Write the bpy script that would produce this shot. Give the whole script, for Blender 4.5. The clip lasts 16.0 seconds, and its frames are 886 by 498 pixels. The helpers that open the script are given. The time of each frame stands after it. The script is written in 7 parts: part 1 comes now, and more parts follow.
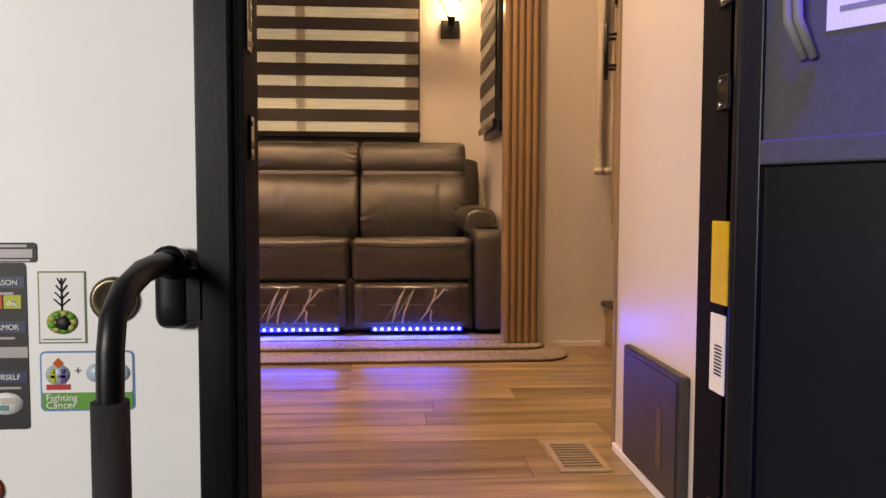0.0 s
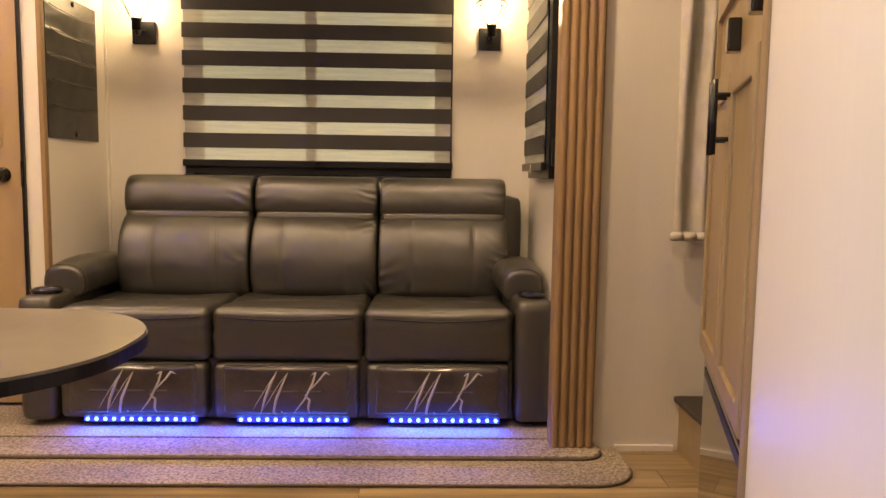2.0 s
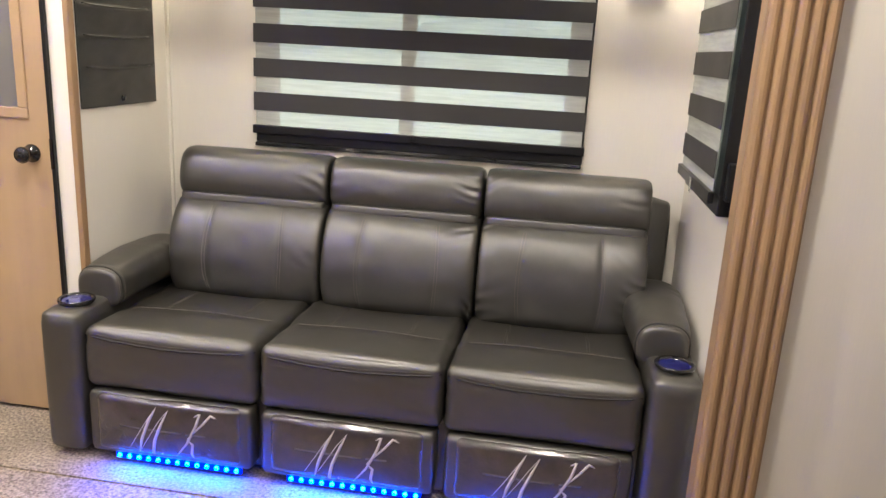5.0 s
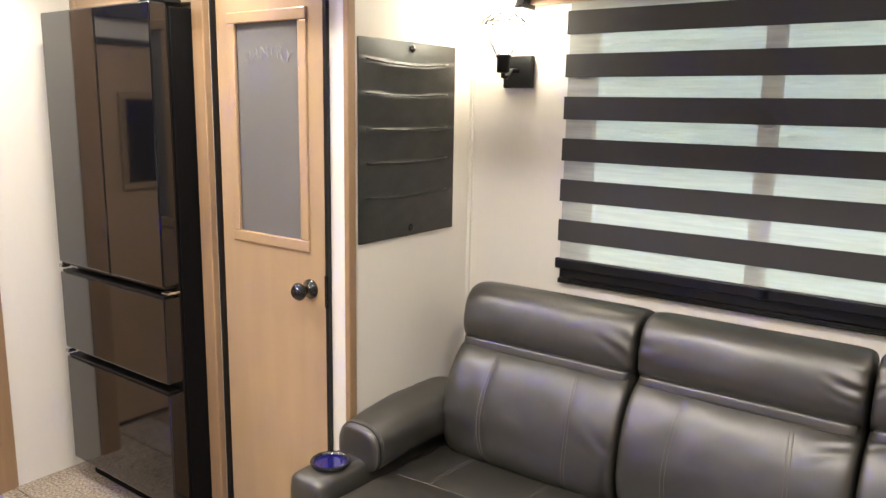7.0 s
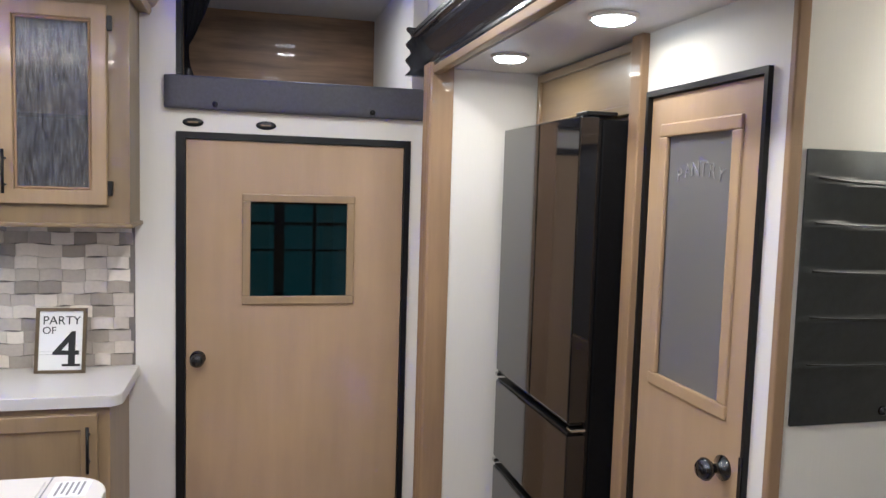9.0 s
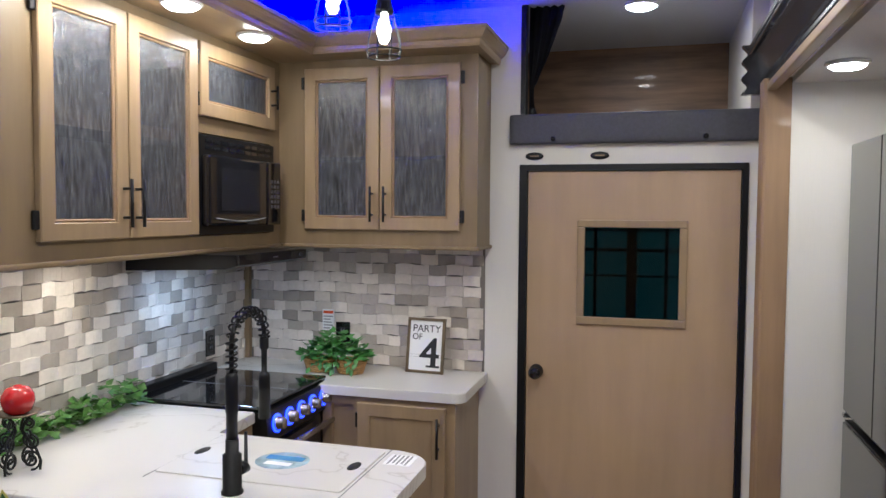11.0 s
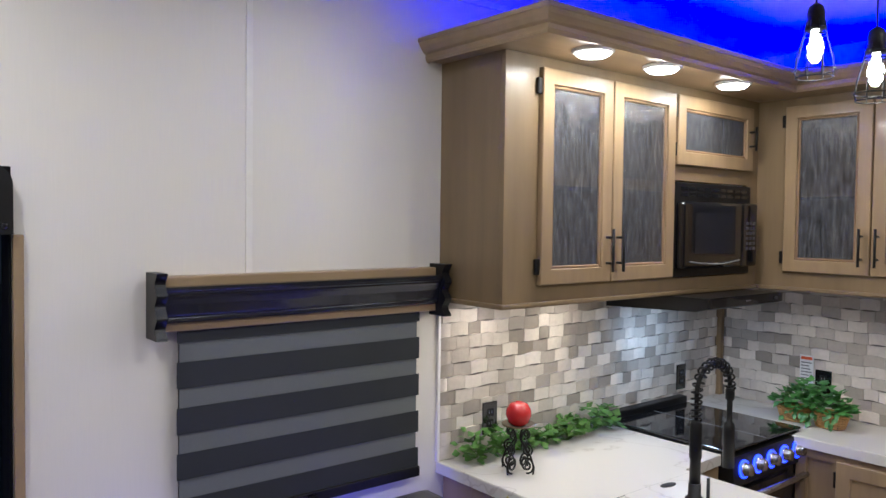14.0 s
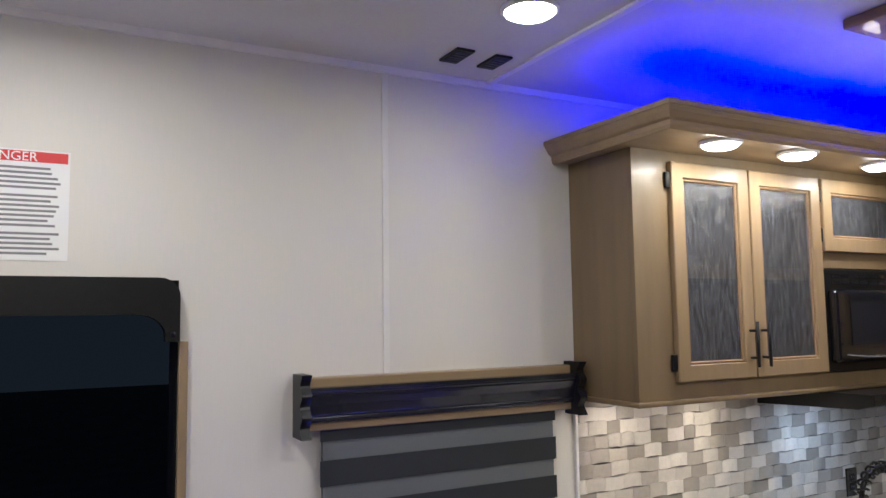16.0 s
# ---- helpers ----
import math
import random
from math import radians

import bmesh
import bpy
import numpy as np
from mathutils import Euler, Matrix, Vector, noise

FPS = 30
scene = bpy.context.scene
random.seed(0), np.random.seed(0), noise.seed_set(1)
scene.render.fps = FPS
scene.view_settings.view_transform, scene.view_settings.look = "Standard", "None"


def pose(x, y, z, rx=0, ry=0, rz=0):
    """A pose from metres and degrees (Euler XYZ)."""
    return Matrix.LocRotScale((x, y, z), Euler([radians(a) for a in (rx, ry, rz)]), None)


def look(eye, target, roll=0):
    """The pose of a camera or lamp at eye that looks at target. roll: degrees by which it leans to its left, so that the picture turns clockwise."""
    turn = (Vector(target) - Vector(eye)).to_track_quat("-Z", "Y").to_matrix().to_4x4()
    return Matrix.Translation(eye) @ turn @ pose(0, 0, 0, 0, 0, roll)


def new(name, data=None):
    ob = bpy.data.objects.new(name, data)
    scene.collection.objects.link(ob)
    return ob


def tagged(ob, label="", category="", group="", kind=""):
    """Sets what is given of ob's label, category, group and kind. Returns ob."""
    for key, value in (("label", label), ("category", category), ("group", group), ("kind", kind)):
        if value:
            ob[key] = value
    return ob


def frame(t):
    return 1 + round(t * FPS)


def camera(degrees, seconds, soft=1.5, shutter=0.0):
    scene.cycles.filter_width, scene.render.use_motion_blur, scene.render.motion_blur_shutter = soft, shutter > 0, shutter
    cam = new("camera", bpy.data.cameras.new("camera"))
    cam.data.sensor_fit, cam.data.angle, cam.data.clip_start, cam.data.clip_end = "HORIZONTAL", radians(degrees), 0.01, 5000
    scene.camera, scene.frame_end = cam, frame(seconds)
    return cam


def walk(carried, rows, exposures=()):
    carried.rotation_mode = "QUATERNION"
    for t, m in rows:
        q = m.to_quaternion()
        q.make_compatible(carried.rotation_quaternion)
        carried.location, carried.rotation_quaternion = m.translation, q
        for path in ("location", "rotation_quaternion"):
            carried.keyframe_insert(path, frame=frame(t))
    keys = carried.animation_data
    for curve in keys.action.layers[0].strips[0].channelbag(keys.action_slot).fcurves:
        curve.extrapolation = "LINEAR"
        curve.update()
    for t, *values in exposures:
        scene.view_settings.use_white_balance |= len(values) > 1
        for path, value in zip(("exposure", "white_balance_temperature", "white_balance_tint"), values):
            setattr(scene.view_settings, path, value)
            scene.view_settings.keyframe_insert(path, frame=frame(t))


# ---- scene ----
LENS = 61.0
cam = camera(LENS, 16.0)
PATH = [
    (0, (0.129, 0.417, 0.656), (0.273, 2.409, 0.539), 0.2),
    (0.5, (0.177, 0.662, 0.7), (0.304, 2.654, 0.569), 0.1),
    (1, (0.204, 0.825, 0.82), (0.313, 2.817, 0.675), 0.4),
    (1.5, (0.178, 1.01, 0.901), (0.262, 3.001, 0.736), 0.5),
    (2, (0.175, 1.129, 1.021), (0.228, 3.119, 0.824), 0.8),
    (2.5, (0.194, 1.259, 1.135), (0.213, 3.243, 0.882), 1.2),
    (3, (0.187, 1.341, 1.193), (0.162, 3.315, 0.873), 1.7),
    (3.2, (0.196, 1.396, 1.191), (0.137, 3.366, 0.847), 1.8),
    (5.5, (0.22, 2.157, 1.479), (-0.183, 4.044, 0.955), 2.4),
    (6, (0.176, 2.361, 1.527), (-0.415, 4.209, 1.042), 1.0),
    (6.5, (0.117, 2.482, 1.553), (-0.713, 4.25, 1.124), 0.2),
    (7, (0.147, 2.654, 1.562), (-1.017, 4.237, 1.189), 1.0),
    (7.5, (0.182, 2.832, 1.581), (-1.298, 4.143, 1.282), 2.6),
    (8, (0.117, 2.954, 1.57), (-1.562, 4.011, 1.32), 2.4),
    (8.5, (0.021, 3.075, 1.614), (-1.809, 3.854, 1.405), 1.9),
    (9, (0.006, 3.14, 1.651), (-1.925, 3.635, 1.486), 1.7),
    (9.2, (0.012, 3.162, 1.664), (-1.943, 3.554, 1.508), 1.5),
    (11.3, (0.174, 3.431, 1.628), (-1.709, 2.765, 1.53), 0.5),
    (11.5, (0.191, 3.41, 1.634), (-1.662, 2.665, 1.533), 0.6),
    (12, (0.24, 3.398, 1.649), (-1.524, 2.463, 1.528), 0.5),
    (12.5, (0.289, 3.416, 1.635), (-1.371, 2.307, 1.518), 0.1),
    (13, (0.302, 3.473, 1.672), (-1.234, 2.198, 1.545), 0.5),
    (13.5, (0.281, 3.476, 1.667), (-1.125, 2.057, 1.589), 0.1),
    (14, (0.264, 3.521, 1.741), (-0.994, 1.969, 1.67), 0.7),
    (14.5, (0.273, 3.523, 1.736), (-0.884, 1.892, 1.745), 0.1),
    (15, (0.261, 3.541, 1.757), (-0.809, 1.853, 1.825), -0.2),
    (15.5, (0.256, 3.554, 1.765), (-0.748, 1.829, 1.891), -0.5),
    (16, (0.263, 3.585, 1.751), (-0.679, 1.83, 1.934), -0.8),
]
# the clip's camera starts with a warm, bright balance and settles indoors
LOOKS = [(0.0, 0.25, 10300, 28), (1.0, 0.32, 10500, 40), (1.5, 0.42, 10300, 34), (2.2, 0.42, 7300, 10), (3.0, 0.5, 5800, 8), (5.5, 1.15, 5200, 6), (7.0, 1.1, 5150, 6), (7.5, 0.9, 5100, 6), (8.0, 0.6, 4950, 6), (9.0, 0.35, 4620, 6), (11.5, -0.05, 4620, 6), (13.0, -0.04, 4600, 6), (14.0, -0.14, 4640, 6), (16.0, -0.33, 4750, 6)]
walk(cam, [(t, look(eye, target, roll)) for t, eye, target, roll in PATH], LOOKS)

# ---- light ----
wd = bpy.data.worlds.new("hall_light")
scene.world = wd
wd.use_nodes = True
wd.node_tree.nodes["Background"].inputs[0].default_value = (0.86, 0.93, 1.0, 1)
wd.node_tree.nodes["Background"].inputs[1].default_value = 0.014
WARM = (1.0, 0.73, 0.44)
SOFTW = (1.0, 0.76, 0.51)
BLUE = (0.035, 0.0, 1.0)


def lamp(name, m, power, colour, sx, sy=None, shape="DISK", spread=180):
    data = bpy.data.lights.new(name, "AREA")
    data.energy, data.color, data.shape, data.size, data.spread = power, colour, shape, sx, radians(spread)
    if sy:
        data.shape, data.size_y = "RECTANGLE", sy
    ob = new(name, data)
    ob.matrix_world = m
    return ob


def bulb_lamp(name, place, power, colour, radius=0.03):
    data = bpy.data.lights.new(name, "POINT")
    data.energy, data.color, data.shadow_soft_size = power, colour, radius
    ob = new(name, data)
    ob.location = place
    return ob


DOWN, UP = (0, 0, 0), (180, 0, 0)
# first lamp is a known fixture; the other four are unseen, added for brightness
ROOM_LIGHTS = [(-0.81, 2.07), (0.3, 2.07), (-0.81, 3.25), (0.3, 3.25), (-2.0, 3.3)]
CEIL = 2.53
for (x, y), watts in zip(ROOM_LIGHTS, (2.2, 8.0, 14.0, 13.5, 13.0)):
    lamp("ceiling_and_fill_light", pose(x, y, CEIL - 0.045), watts, SOFTW, 0.13)
CAB_LIGHTS = [(-1.57, 1.985), (-1.93, 1.985), (-2.38, 1.985)]
for x, y in CAB_LIGHTS:
    lamp("cabinet_lamp_light", pose(x, y, 2.248), 3.2, WARM, 0.09)
    bulb_lamp("cabinet_lamp_light", (x, y, 2.225), 1.2, WARM, 0.03)
for x, y in [(-2.5, 4.0), (-1.83, 4.05)]:
    lamp("slide_lamp_light", pose(x, y, 2.075), 2.2, WARM, 0.1)
for x in (-1.175, 0.487):
    bulb_lamp("sconce_light", (x, 4.76, 1.864), 4.2, WARM, 0.03)
for x, y, z in [(-2.068, 2.608, 2.122), (-1.932, 2.497, 2.186)]:
    bulb_lamp("pendant_light", (x, y, z), 1.4, WARM, 0.015)
lamp("hood_light", pose(-2.48, 1.72, 1.40), 1.5, (0.9, 0.96, 1.0), 0.2, 0.06)
for x in (-1.5, -1.9):
    lamp("under_cabinet_light", pose(x, 1.67, 1.462), 1.3, WARM, 0.08)
lamp("loft_light", pose(-3.36, 3.35, 2.49), 4.0, SOFTW, 0.13)
# blue accent strips: on top of the kitchen cabinets, under the sofa
lamp("cornice_strip_light", pose(-2.00, 1.93, 2.375, *UP), 20.0, (0.002, 0.0, 1.0), 1.36, 0.03)
lamp("cornice_strip_light", pose(-2.92, 2.25, 2.37, *UP), 15.0, (0.002, 0.0, 1.0), 0.03, 0.9)
for x in (-0.894, -0.34, 0.245):
    lamp("sofa_strip_light", pose(x, 3.972, 0.078, -36, 0, 0), 3.6, (0.005, 0.06, 1.0), 0.46, 0.012)
# unseen lamps at bench and counter, placed for the blue glow on the wall
lamp("unseen_bench_light", pose(-0.75, 1.56, 0.62, 180, 0, 0), 2.6, (0.2, 0.16, 1.0), 0.9, 0.03)
lamp("unseen_counter_light", pose(-1.30, 2.25, 0.85, 0, -60, 0), 1.6, (0.2, 0.13, 1.0), 0.02, 0.8)
# unseen blue lamp, added to tint the open entry door
lamp("door_blue_fill_light", look((0.62, 0.95, 1.9), (0.80, 1.04, 1.0)), 15.0, BLUE, 0.3, 0.02, spread=75)
# unseen area lamp, standing in for the hall's light on the outer wall
lamp("hall_fill_light", look((-2.4, -1.7, 1.3), (-0.4, 1.42, 0.5)), 138.0, (0.62, 0.82, 1.0), 1.4, 0.7)


# ---- materials ----
def nodes_of(name):
    m = bpy.data.materials.new(name)
    m.use_nodes = True
    t = m.node_tree
    return m, t, t.nodes["Principled BSDF"]


def put(t, kind, **inputs):
    n = t.nodes.new(kind)
    for k, v in inputs.items():
        n.inputs[k.replace("_", " ")].default_value = v
    return n


def mix_colour(t, fac, a, b):
    n = t.nodes.new("ShaderNodeMix")
    n.data_type = "RGBA"
    if fac is not None:
        t.links.new(fac, n.inputs[0])
    for slot, v in ((6, a), (7, b)):
        if isinstance(v, tuple):
            n.inputs[slot].default_value = (*v[:3], 1)
        else:
            t.links.new(v, n.inputs[slot])
    return n.outputs[2]


def spread(fac_socket, t, lo, hi):
    n = t.nodes.new("ShaderNodeMapRange")
    t.links.new(fac_socket, n.inputs[0])
    n.inputs[1].default_value, n.inputs[2].default_value = 0.3, 0.7
    n.inputs[3].default_value, n.inputs[4].default_value = lo, hi
    return n.outputs[0]


def surface(name, colour, rough=0.5, metal=0.0, var=0.12, scale=12.0, stretch=(1, 1, 1), bump=0.0, fine=180.0, coat=0.0, dirt=0.0, piecewise=0.0, rough_var=0.12):
    """Colour with grain at one scale, blotches at a larger one, uneven gloss and fine relief."""
    m, t, p = nodes_of(name)
    tc = put(t, "ShaderNodeTexCoord")
    mp = put(t, "ShaderNodeMapping")
    mp.inputs["Scale"].default_value = stretch
    t.links.new(tc.outputs["Object"], mp.inputs[0])
    grain = put(t, "ShaderNodeTexNoise", Scale=scale, Detail=6.0, Roughness=0.6)
    t.links.new(mp.outputs[0], grain.inputs["Vector"])
    blot = put(t, "ShaderNodeTexNoise", Scale=2.3, Detail=3.0)
    t.links.new(tc.outputs["Object"], blot.inputs["Vector"])
    lo = tuple(c * (1 - var) for c in colour)
    hi = tuple(min(1, c * (1 + var)) for c in colour)
    out = mix_colour(t, spread(grain.outputs[0], t, 0, 1), lo, hi)
    big = tuple(c * (1 - 0.5 * var - dirt) for c in (1, 1, 1))
    mul = t.nodes.new("ShaderNodeMix")
    mul.data_type, mul.blend_type = "RGBA", "MULTIPLY"
    mul.inputs[0].default_value = 1.0
    t.links.new(out, mul.inputs[6])
    t.links.new(mix_colour(t, spread(blot.outputs[0], t, 0, 1), big, (1, 1, 1)), mul.inputs[7])
    out = mul.outputs[2]
    if piecewise:
        info = put(t, "ShaderNodeObjectInfo")
        shift = put(t, "ShaderNodeMath")
        shift.operation = "MULTIPLY"
        shift.inputs[1].default_value = 47.0
        t.links.new(info.outputs["Random"], shift.inputs[0])
        t.links.new(shift.outputs[0], mp.inputs["Location"])
        m2 = t.nodes.new("ShaderNodeMix")
        m2.data_type, m2.blend_type = "RGBA", "MULTIPLY"
        m2.inputs[0].default_value = 1.0
        t.links.new(out, m2.inputs[6])
        t.links.new(mix_colour(t, info.outputs["Random"], tuple(c * (1 - piecewise) for c in (1.04, 1, 0.95)), (1, 1, 1)), m2.inputs[7])
        out = m2.outputs[2]
    t.links.new(out, p.inputs["Base Color"])
    p.inputs["Metallic"].default_value = metal
    t.links.new(spread(blot.outputs[0], t, max(0.02, rough - rough_var * rough), min(1, rough + rough_var * rough)), p.inputs["Roughness"])
    p.inputs["Coat Weight"].default_value = coat
    if bump:
        fn = put(t, "ShaderNodeTexNoise", Scale=fine, Detail=3.0)
        t.links.new(mp.outputs[0], fn.inputs["Vector"])
        b = put(t, "ShaderNodeBump", Strength=bump, Distance=0.002)
        t.links.new(fn.outputs[0], b.inputs["Height"])
        t.links.new(b.outputs[0], p.inputs["Normal"])
    return m


def glowing(name, colour, strength):
    m, t, p = nodes_of(name)
    p.inputs["Base Color"].default_value = (*colour, 1)
    p.inputs["Emission Color"].default_value = (*colour, 1)
    p.inputs["Emission Strength"].default_value = strength
    return m


def wood(name, colour, axis, rough=0.42, var=0.13, piecewise=0.0):
    """Fine long grain along one axis under a satin lacquer."""
    s = [15.0, 15.0, 15.0]
    s["xyz".index(axis)] = 1.5
    return surface(name, colour, rough, 0, var, 1.0, tuple(s), 0.10, 3.0, 0.15, 0.09, piecewise)


MAPLE = (0.30, 0.216, 0.117)
m_wood_z = wood("maple_upright", MAPLE, "z")
m_wood_x = wood("maple_along_x", MAPLE, "x")
m_wood_y = wood("maple_along_y", MAPLE, "y")
# sides, frames and bottoms of the wall cabinets, darker than the doors
m_carcass = wood("darker_brown_maple", (0.195, 0.140, 0.071), "z", 0.5, 0.12)
m_door = wood("maple_door", (0.405, 0.287, 0.168), "z", 0.45, 0.06)
m_trimwood = wood("fluted_maple", (0.285, 0.185, 0.098), "z", 0.62, 0.15)
m_loft = wood("loft_panel_wood", (0.25, 0.15, 0.08), "y", 0.42, 0.5)
m_wall = surface("woven_wall_panel", (0.68, 0.655, 0.605), 0.62, 0, 0.018, 1.0, (300, 300, 9), 0.06, 1.0)
m_wall_pink = surface("smooth_wall_panel", (0.63, 0.585, 0.54), 0.32, 0, 0.012, 1.0, (160, 160, 6), 0.015, 1.0)
m_ceil = surface("ceiling_panel", (0.64, 0.63, 0.62), 0.6, 0, 0.03, 90, bump=0.15, fine=240)
m_white = surface("white_trim", (0.78, 0.76, 0.76), 0.4, 0, 0.03, 30)
m_shell = surface("white_fibreglass", (0.82, 0.83, 0.83), 0.5, 0, 0.03, 5)
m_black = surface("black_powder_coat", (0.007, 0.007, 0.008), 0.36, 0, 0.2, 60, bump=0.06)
m_black.node_tree.nodes["Principled BSDF"].inputs["Specular IOR Level"].default_value = 0.3
m_jamb = surface("matt_black_jamb", (0.004, 0.004, 0.005), 0.75, 0, 0.2, 60)
m_jamb.node_tree.nodes["Principled BSDF"].inputs["Specular IOR Level"].default_value = 0.12
m_register = surface("beige_enamel", (0.36, 0.285, 0.19), 0.5, 0, 0.1, 30)
m_etch = surface("etched_letters", (0.215, 0.212, 0.215), 0.6)
m_satin = surface("satin_black_panel", (0.03, 0.027, 0.03), 0.36, 0, 0.2, 20)
m_grip = surface("black_foam", (0.016, 0.016, 0.017), 0.85, 0, 0.2, 120, bump=0.4, fine=500)
m_joint = surface("pale_joint_strip", (0.73, 0.71, 0.67), 0.6, 0, 0.03, 30)
m_faint = surface("faint_print", (0.075, 0.068, 0.072), 0.5)
m_net = surface("black_bunk_netting", (0.010, 0.010, 0.016), 0.8, 0, 0.4, 120, bump=0.5, fine=300)
m_blackgloss = surface("black_gloss", (0.006, 0.006, 0.008), 0.08, 0, 0.1, 40, coat=0.5)
m_crown = surface("black_lacquer_moulding", (0.012, 0.013, 0.02), 0.25, 0, 0.15, 40, coat=0.3)
m_fabricgrey = surface("charcoal_padding", (0.055, 0.055, 0.068), 0.55, 0, 0.15, 80, bump=0.3, fine=500)
m_pouch = surface("black_vinyl", (0.022, 0.022, 0.02), 0.36, 0, 0.2, 50, bump=0.25, fine=420)


def leather(name, colour):
    """Coated hide: fine pores, soft waves and a broad sheen."""
    m = surface(name, colour, 0.44, 0, 0.16, 26, rough_var=0.2)
    t = m.node_tree
    p = t.nodes["Principled BSDF"]
    p.inputs["Specular IOR Level"].default_value = 1.0
    p.inputs["Coat Weight"].default_value = 0.3
    p.inputs["Coat Roughness"].default_value = 0.34
    tc = put(t, "ShaderNodeTexCoord")
    last = None
    for scale, detail, twist, strength, dist in ((7.0, 2.0, 0.6, 0.12, 0.010), (38.0, 2.0, 1.0, 0.07, 0.003), (420.0, 2.0, 0.0, 0.16, 0.0012)):
        n = put(t, "ShaderNodeTexNoise", Scale=scale, Detail=detail, Distortion=twist)
        t.links.new(tc.outputs["Object"], n.inputs["Vector"])
        bp = put(t, "ShaderNodeBump", Strength=strength, Distance=dist)
        t.links.new(n.outputs[0], bp.inputs["Height"])
        if last:
            t.links.new(last, bp.inputs["Normal"])
        last = bp.outputs[0]
    t.links.new(last, p.inputs["Normal"])
    return m


m_leather = leather("dark_taupe_leather", (0.025, 0.0235, 0.020))
m_seam = surface("dark_welt", (0.010, 0.009, 0.009), 0.55)
m_thread = surface("taupe_thread", (0.13, 0.118, 0.105), 0.7)
m_plastic_bag = surface("footrest_vinyl", (0.042, 0.036, 0.036), 0.15, 0, 0.2, 22, bump=1.0, fine=75, coat=0.8)
m_script = surface("silver_print", (0.42, 0.39, 0.40), 0.4)
m_carpet = surface("beige_carpet", (0.35, 0.295, 0.24), 0.95, 0, 0.75, 100, bump=1.0, fine=260)
m_binding = surface("carpet_binding", (0.12, 0.09, 0.07), 0.9, bump=0.4)
m_dark_stripe = surface("dark_shade_cloth", (0.032, 0.031, 0.032), 0.75, 0, 0.1, 500, bump=0.2, fine=800)
m_kitchen_stripe = surface("charcoal_shade_cloth", (0.020, 0.023, 0.027), 0.75, 0, 0.1, 500, bump=0.2, fine=800)
m_kitchen_sheer = surface("grey_sheer_cloth", (0.13, 0.14, 0.15), 0.75, 0, 0.12, 700, bump=0.2, fine=900)
m_chrome = surface("brushed_steel", (0.62, 0.62, 0.62), 0.25, 1.0, 0.06, 90)
m_brass = surface("dull_bronze", (0.18, 0.14, 0.09), 0.35, 0.8)
m_tread = surface("dark_ribbed_tread", (0.04, 0.032, 0.028), 0.8, bump=0.6)
m_tabletop = surface("taupe_laminate", (0.17, 0.155, 0.13), 0.35, 0, 0.08, 14)
m_curtain = surface("cream_curtain", (0.52, 0.49, 0.43), 0.8, bump=0.3, fine=600)
m_board = surface("whitewashed_boards", (0.42, 0.42, 0.44), 0.6, 0, 0.5, 1.0, (14, 14, 1.5), 0.3, 6.0)
m_bench = surface("speckled_grey_upholstery", (0.11, 0.11, 0.115), 0.7, 0, 0.6, 260, bump=0.4)
m_red = surface("red_apple_candle", (0.45, 0.012, 0.012), 0.25, 0, 0.15, 20, coat=0.4)
m_leaf = surface("ivy_leaf", (0.13, 0.30, 0.05), 0.45, 0, 0.5, 30, piecewise=0.3)
m_leaf_dark = surface("basket_plant_leaf", (0.11, 0.28, 0.06), 0.42, 0, 0.45, 30)
m_wicker = surface("straw_wicker", (0.50, 0.29, 0.09), 0.6, 0, 0.35, 90, bump=0.5)
m_snake = surface("snake_plant_green", (0.045, 0.11, 0.035), 0.4, 0, 0.5, 1.0, (10, 10, 55))
m_snake_edge = surface("snake_plant_yellow_edge", (0.50, 0.46, 0.12), 0.45)
m_terracotta = surface("pale_clay_pot", (0.5, 0.46, 0.4), 0.7)
m_paper = surface("white_paper", (0.80, 0.80, 0.80), 0.6, 0, 0.02)
m_ink = surface("black_ink", (0.012, 0.012, 0.014), 0.6)
m_greyink = surface("grey_ink", (0.22, 0.22, 0.23), 0.6)
m_redink = surface("red_ink", (0.55, 0.02, 0.02), 0.5)
m_yellow = surface("yellow_label", (0.68, 0.44, 0.004), 0.5)
m_green = surface("green_print", (0.07, 0.32, 0.04), 0.5)
m_bluepr = surface("blue_print", (0.08, 0.24, 0.5), 0.5)
m_orange = surface("orange_plastic", (0.7, 0.1, 0.01), 0.3)
m_greypic = surface("pale_blue_print", (0.42, 0.56, 0.66), 0.35, 0, 0.5, 14)
# dark colour gives the view out of the doorway its gloom
m_ground = surface("darkened_hall_floor", (0.035, 0.035, 0.045), 0.8, 0, 0.2, 8, bump=0.4)
m_plank = surface("oak_plank", (0.42, 0.312, 0.185), 0.36, 0, 0.52, 1.0, (1.5, 24, 24), 0.2, 3.0, 0.1, 0.05, 0.42, 0.25)
m_tile_out = surface("weave_tile", (0.78, 0.72, 0.65), 0.36, 0, 0.06, 60, bump=0.05, piecewise=0.63)
m_grout = surface("tile_bed", (0.17, 0.155, 0.14), 0.6)
m_lamp = glowing("lit_diffuser", (1.0, 0.88, 0.7), 22.0)
m_bulb = glowing("lit_bulb", (1.0, 0.82, 0.5), 26.0)
m_led = glowing("blue_led", (0.06, 0.26, 1.0), 6.0)
m_ledtape = glowing("lit_blue_tape", (0.002, 0.012, 1.0), 1.3)
m_knobring = glowing("blue_knob_ring", (0.05, 0.06, 1.0), 4.0)
# navy colour stands in for the cup holder's blue glow
m_cupglow = surface("navy_painted_glow", (0.004, 0.005, 0.11), 0.12, coat=0.4)
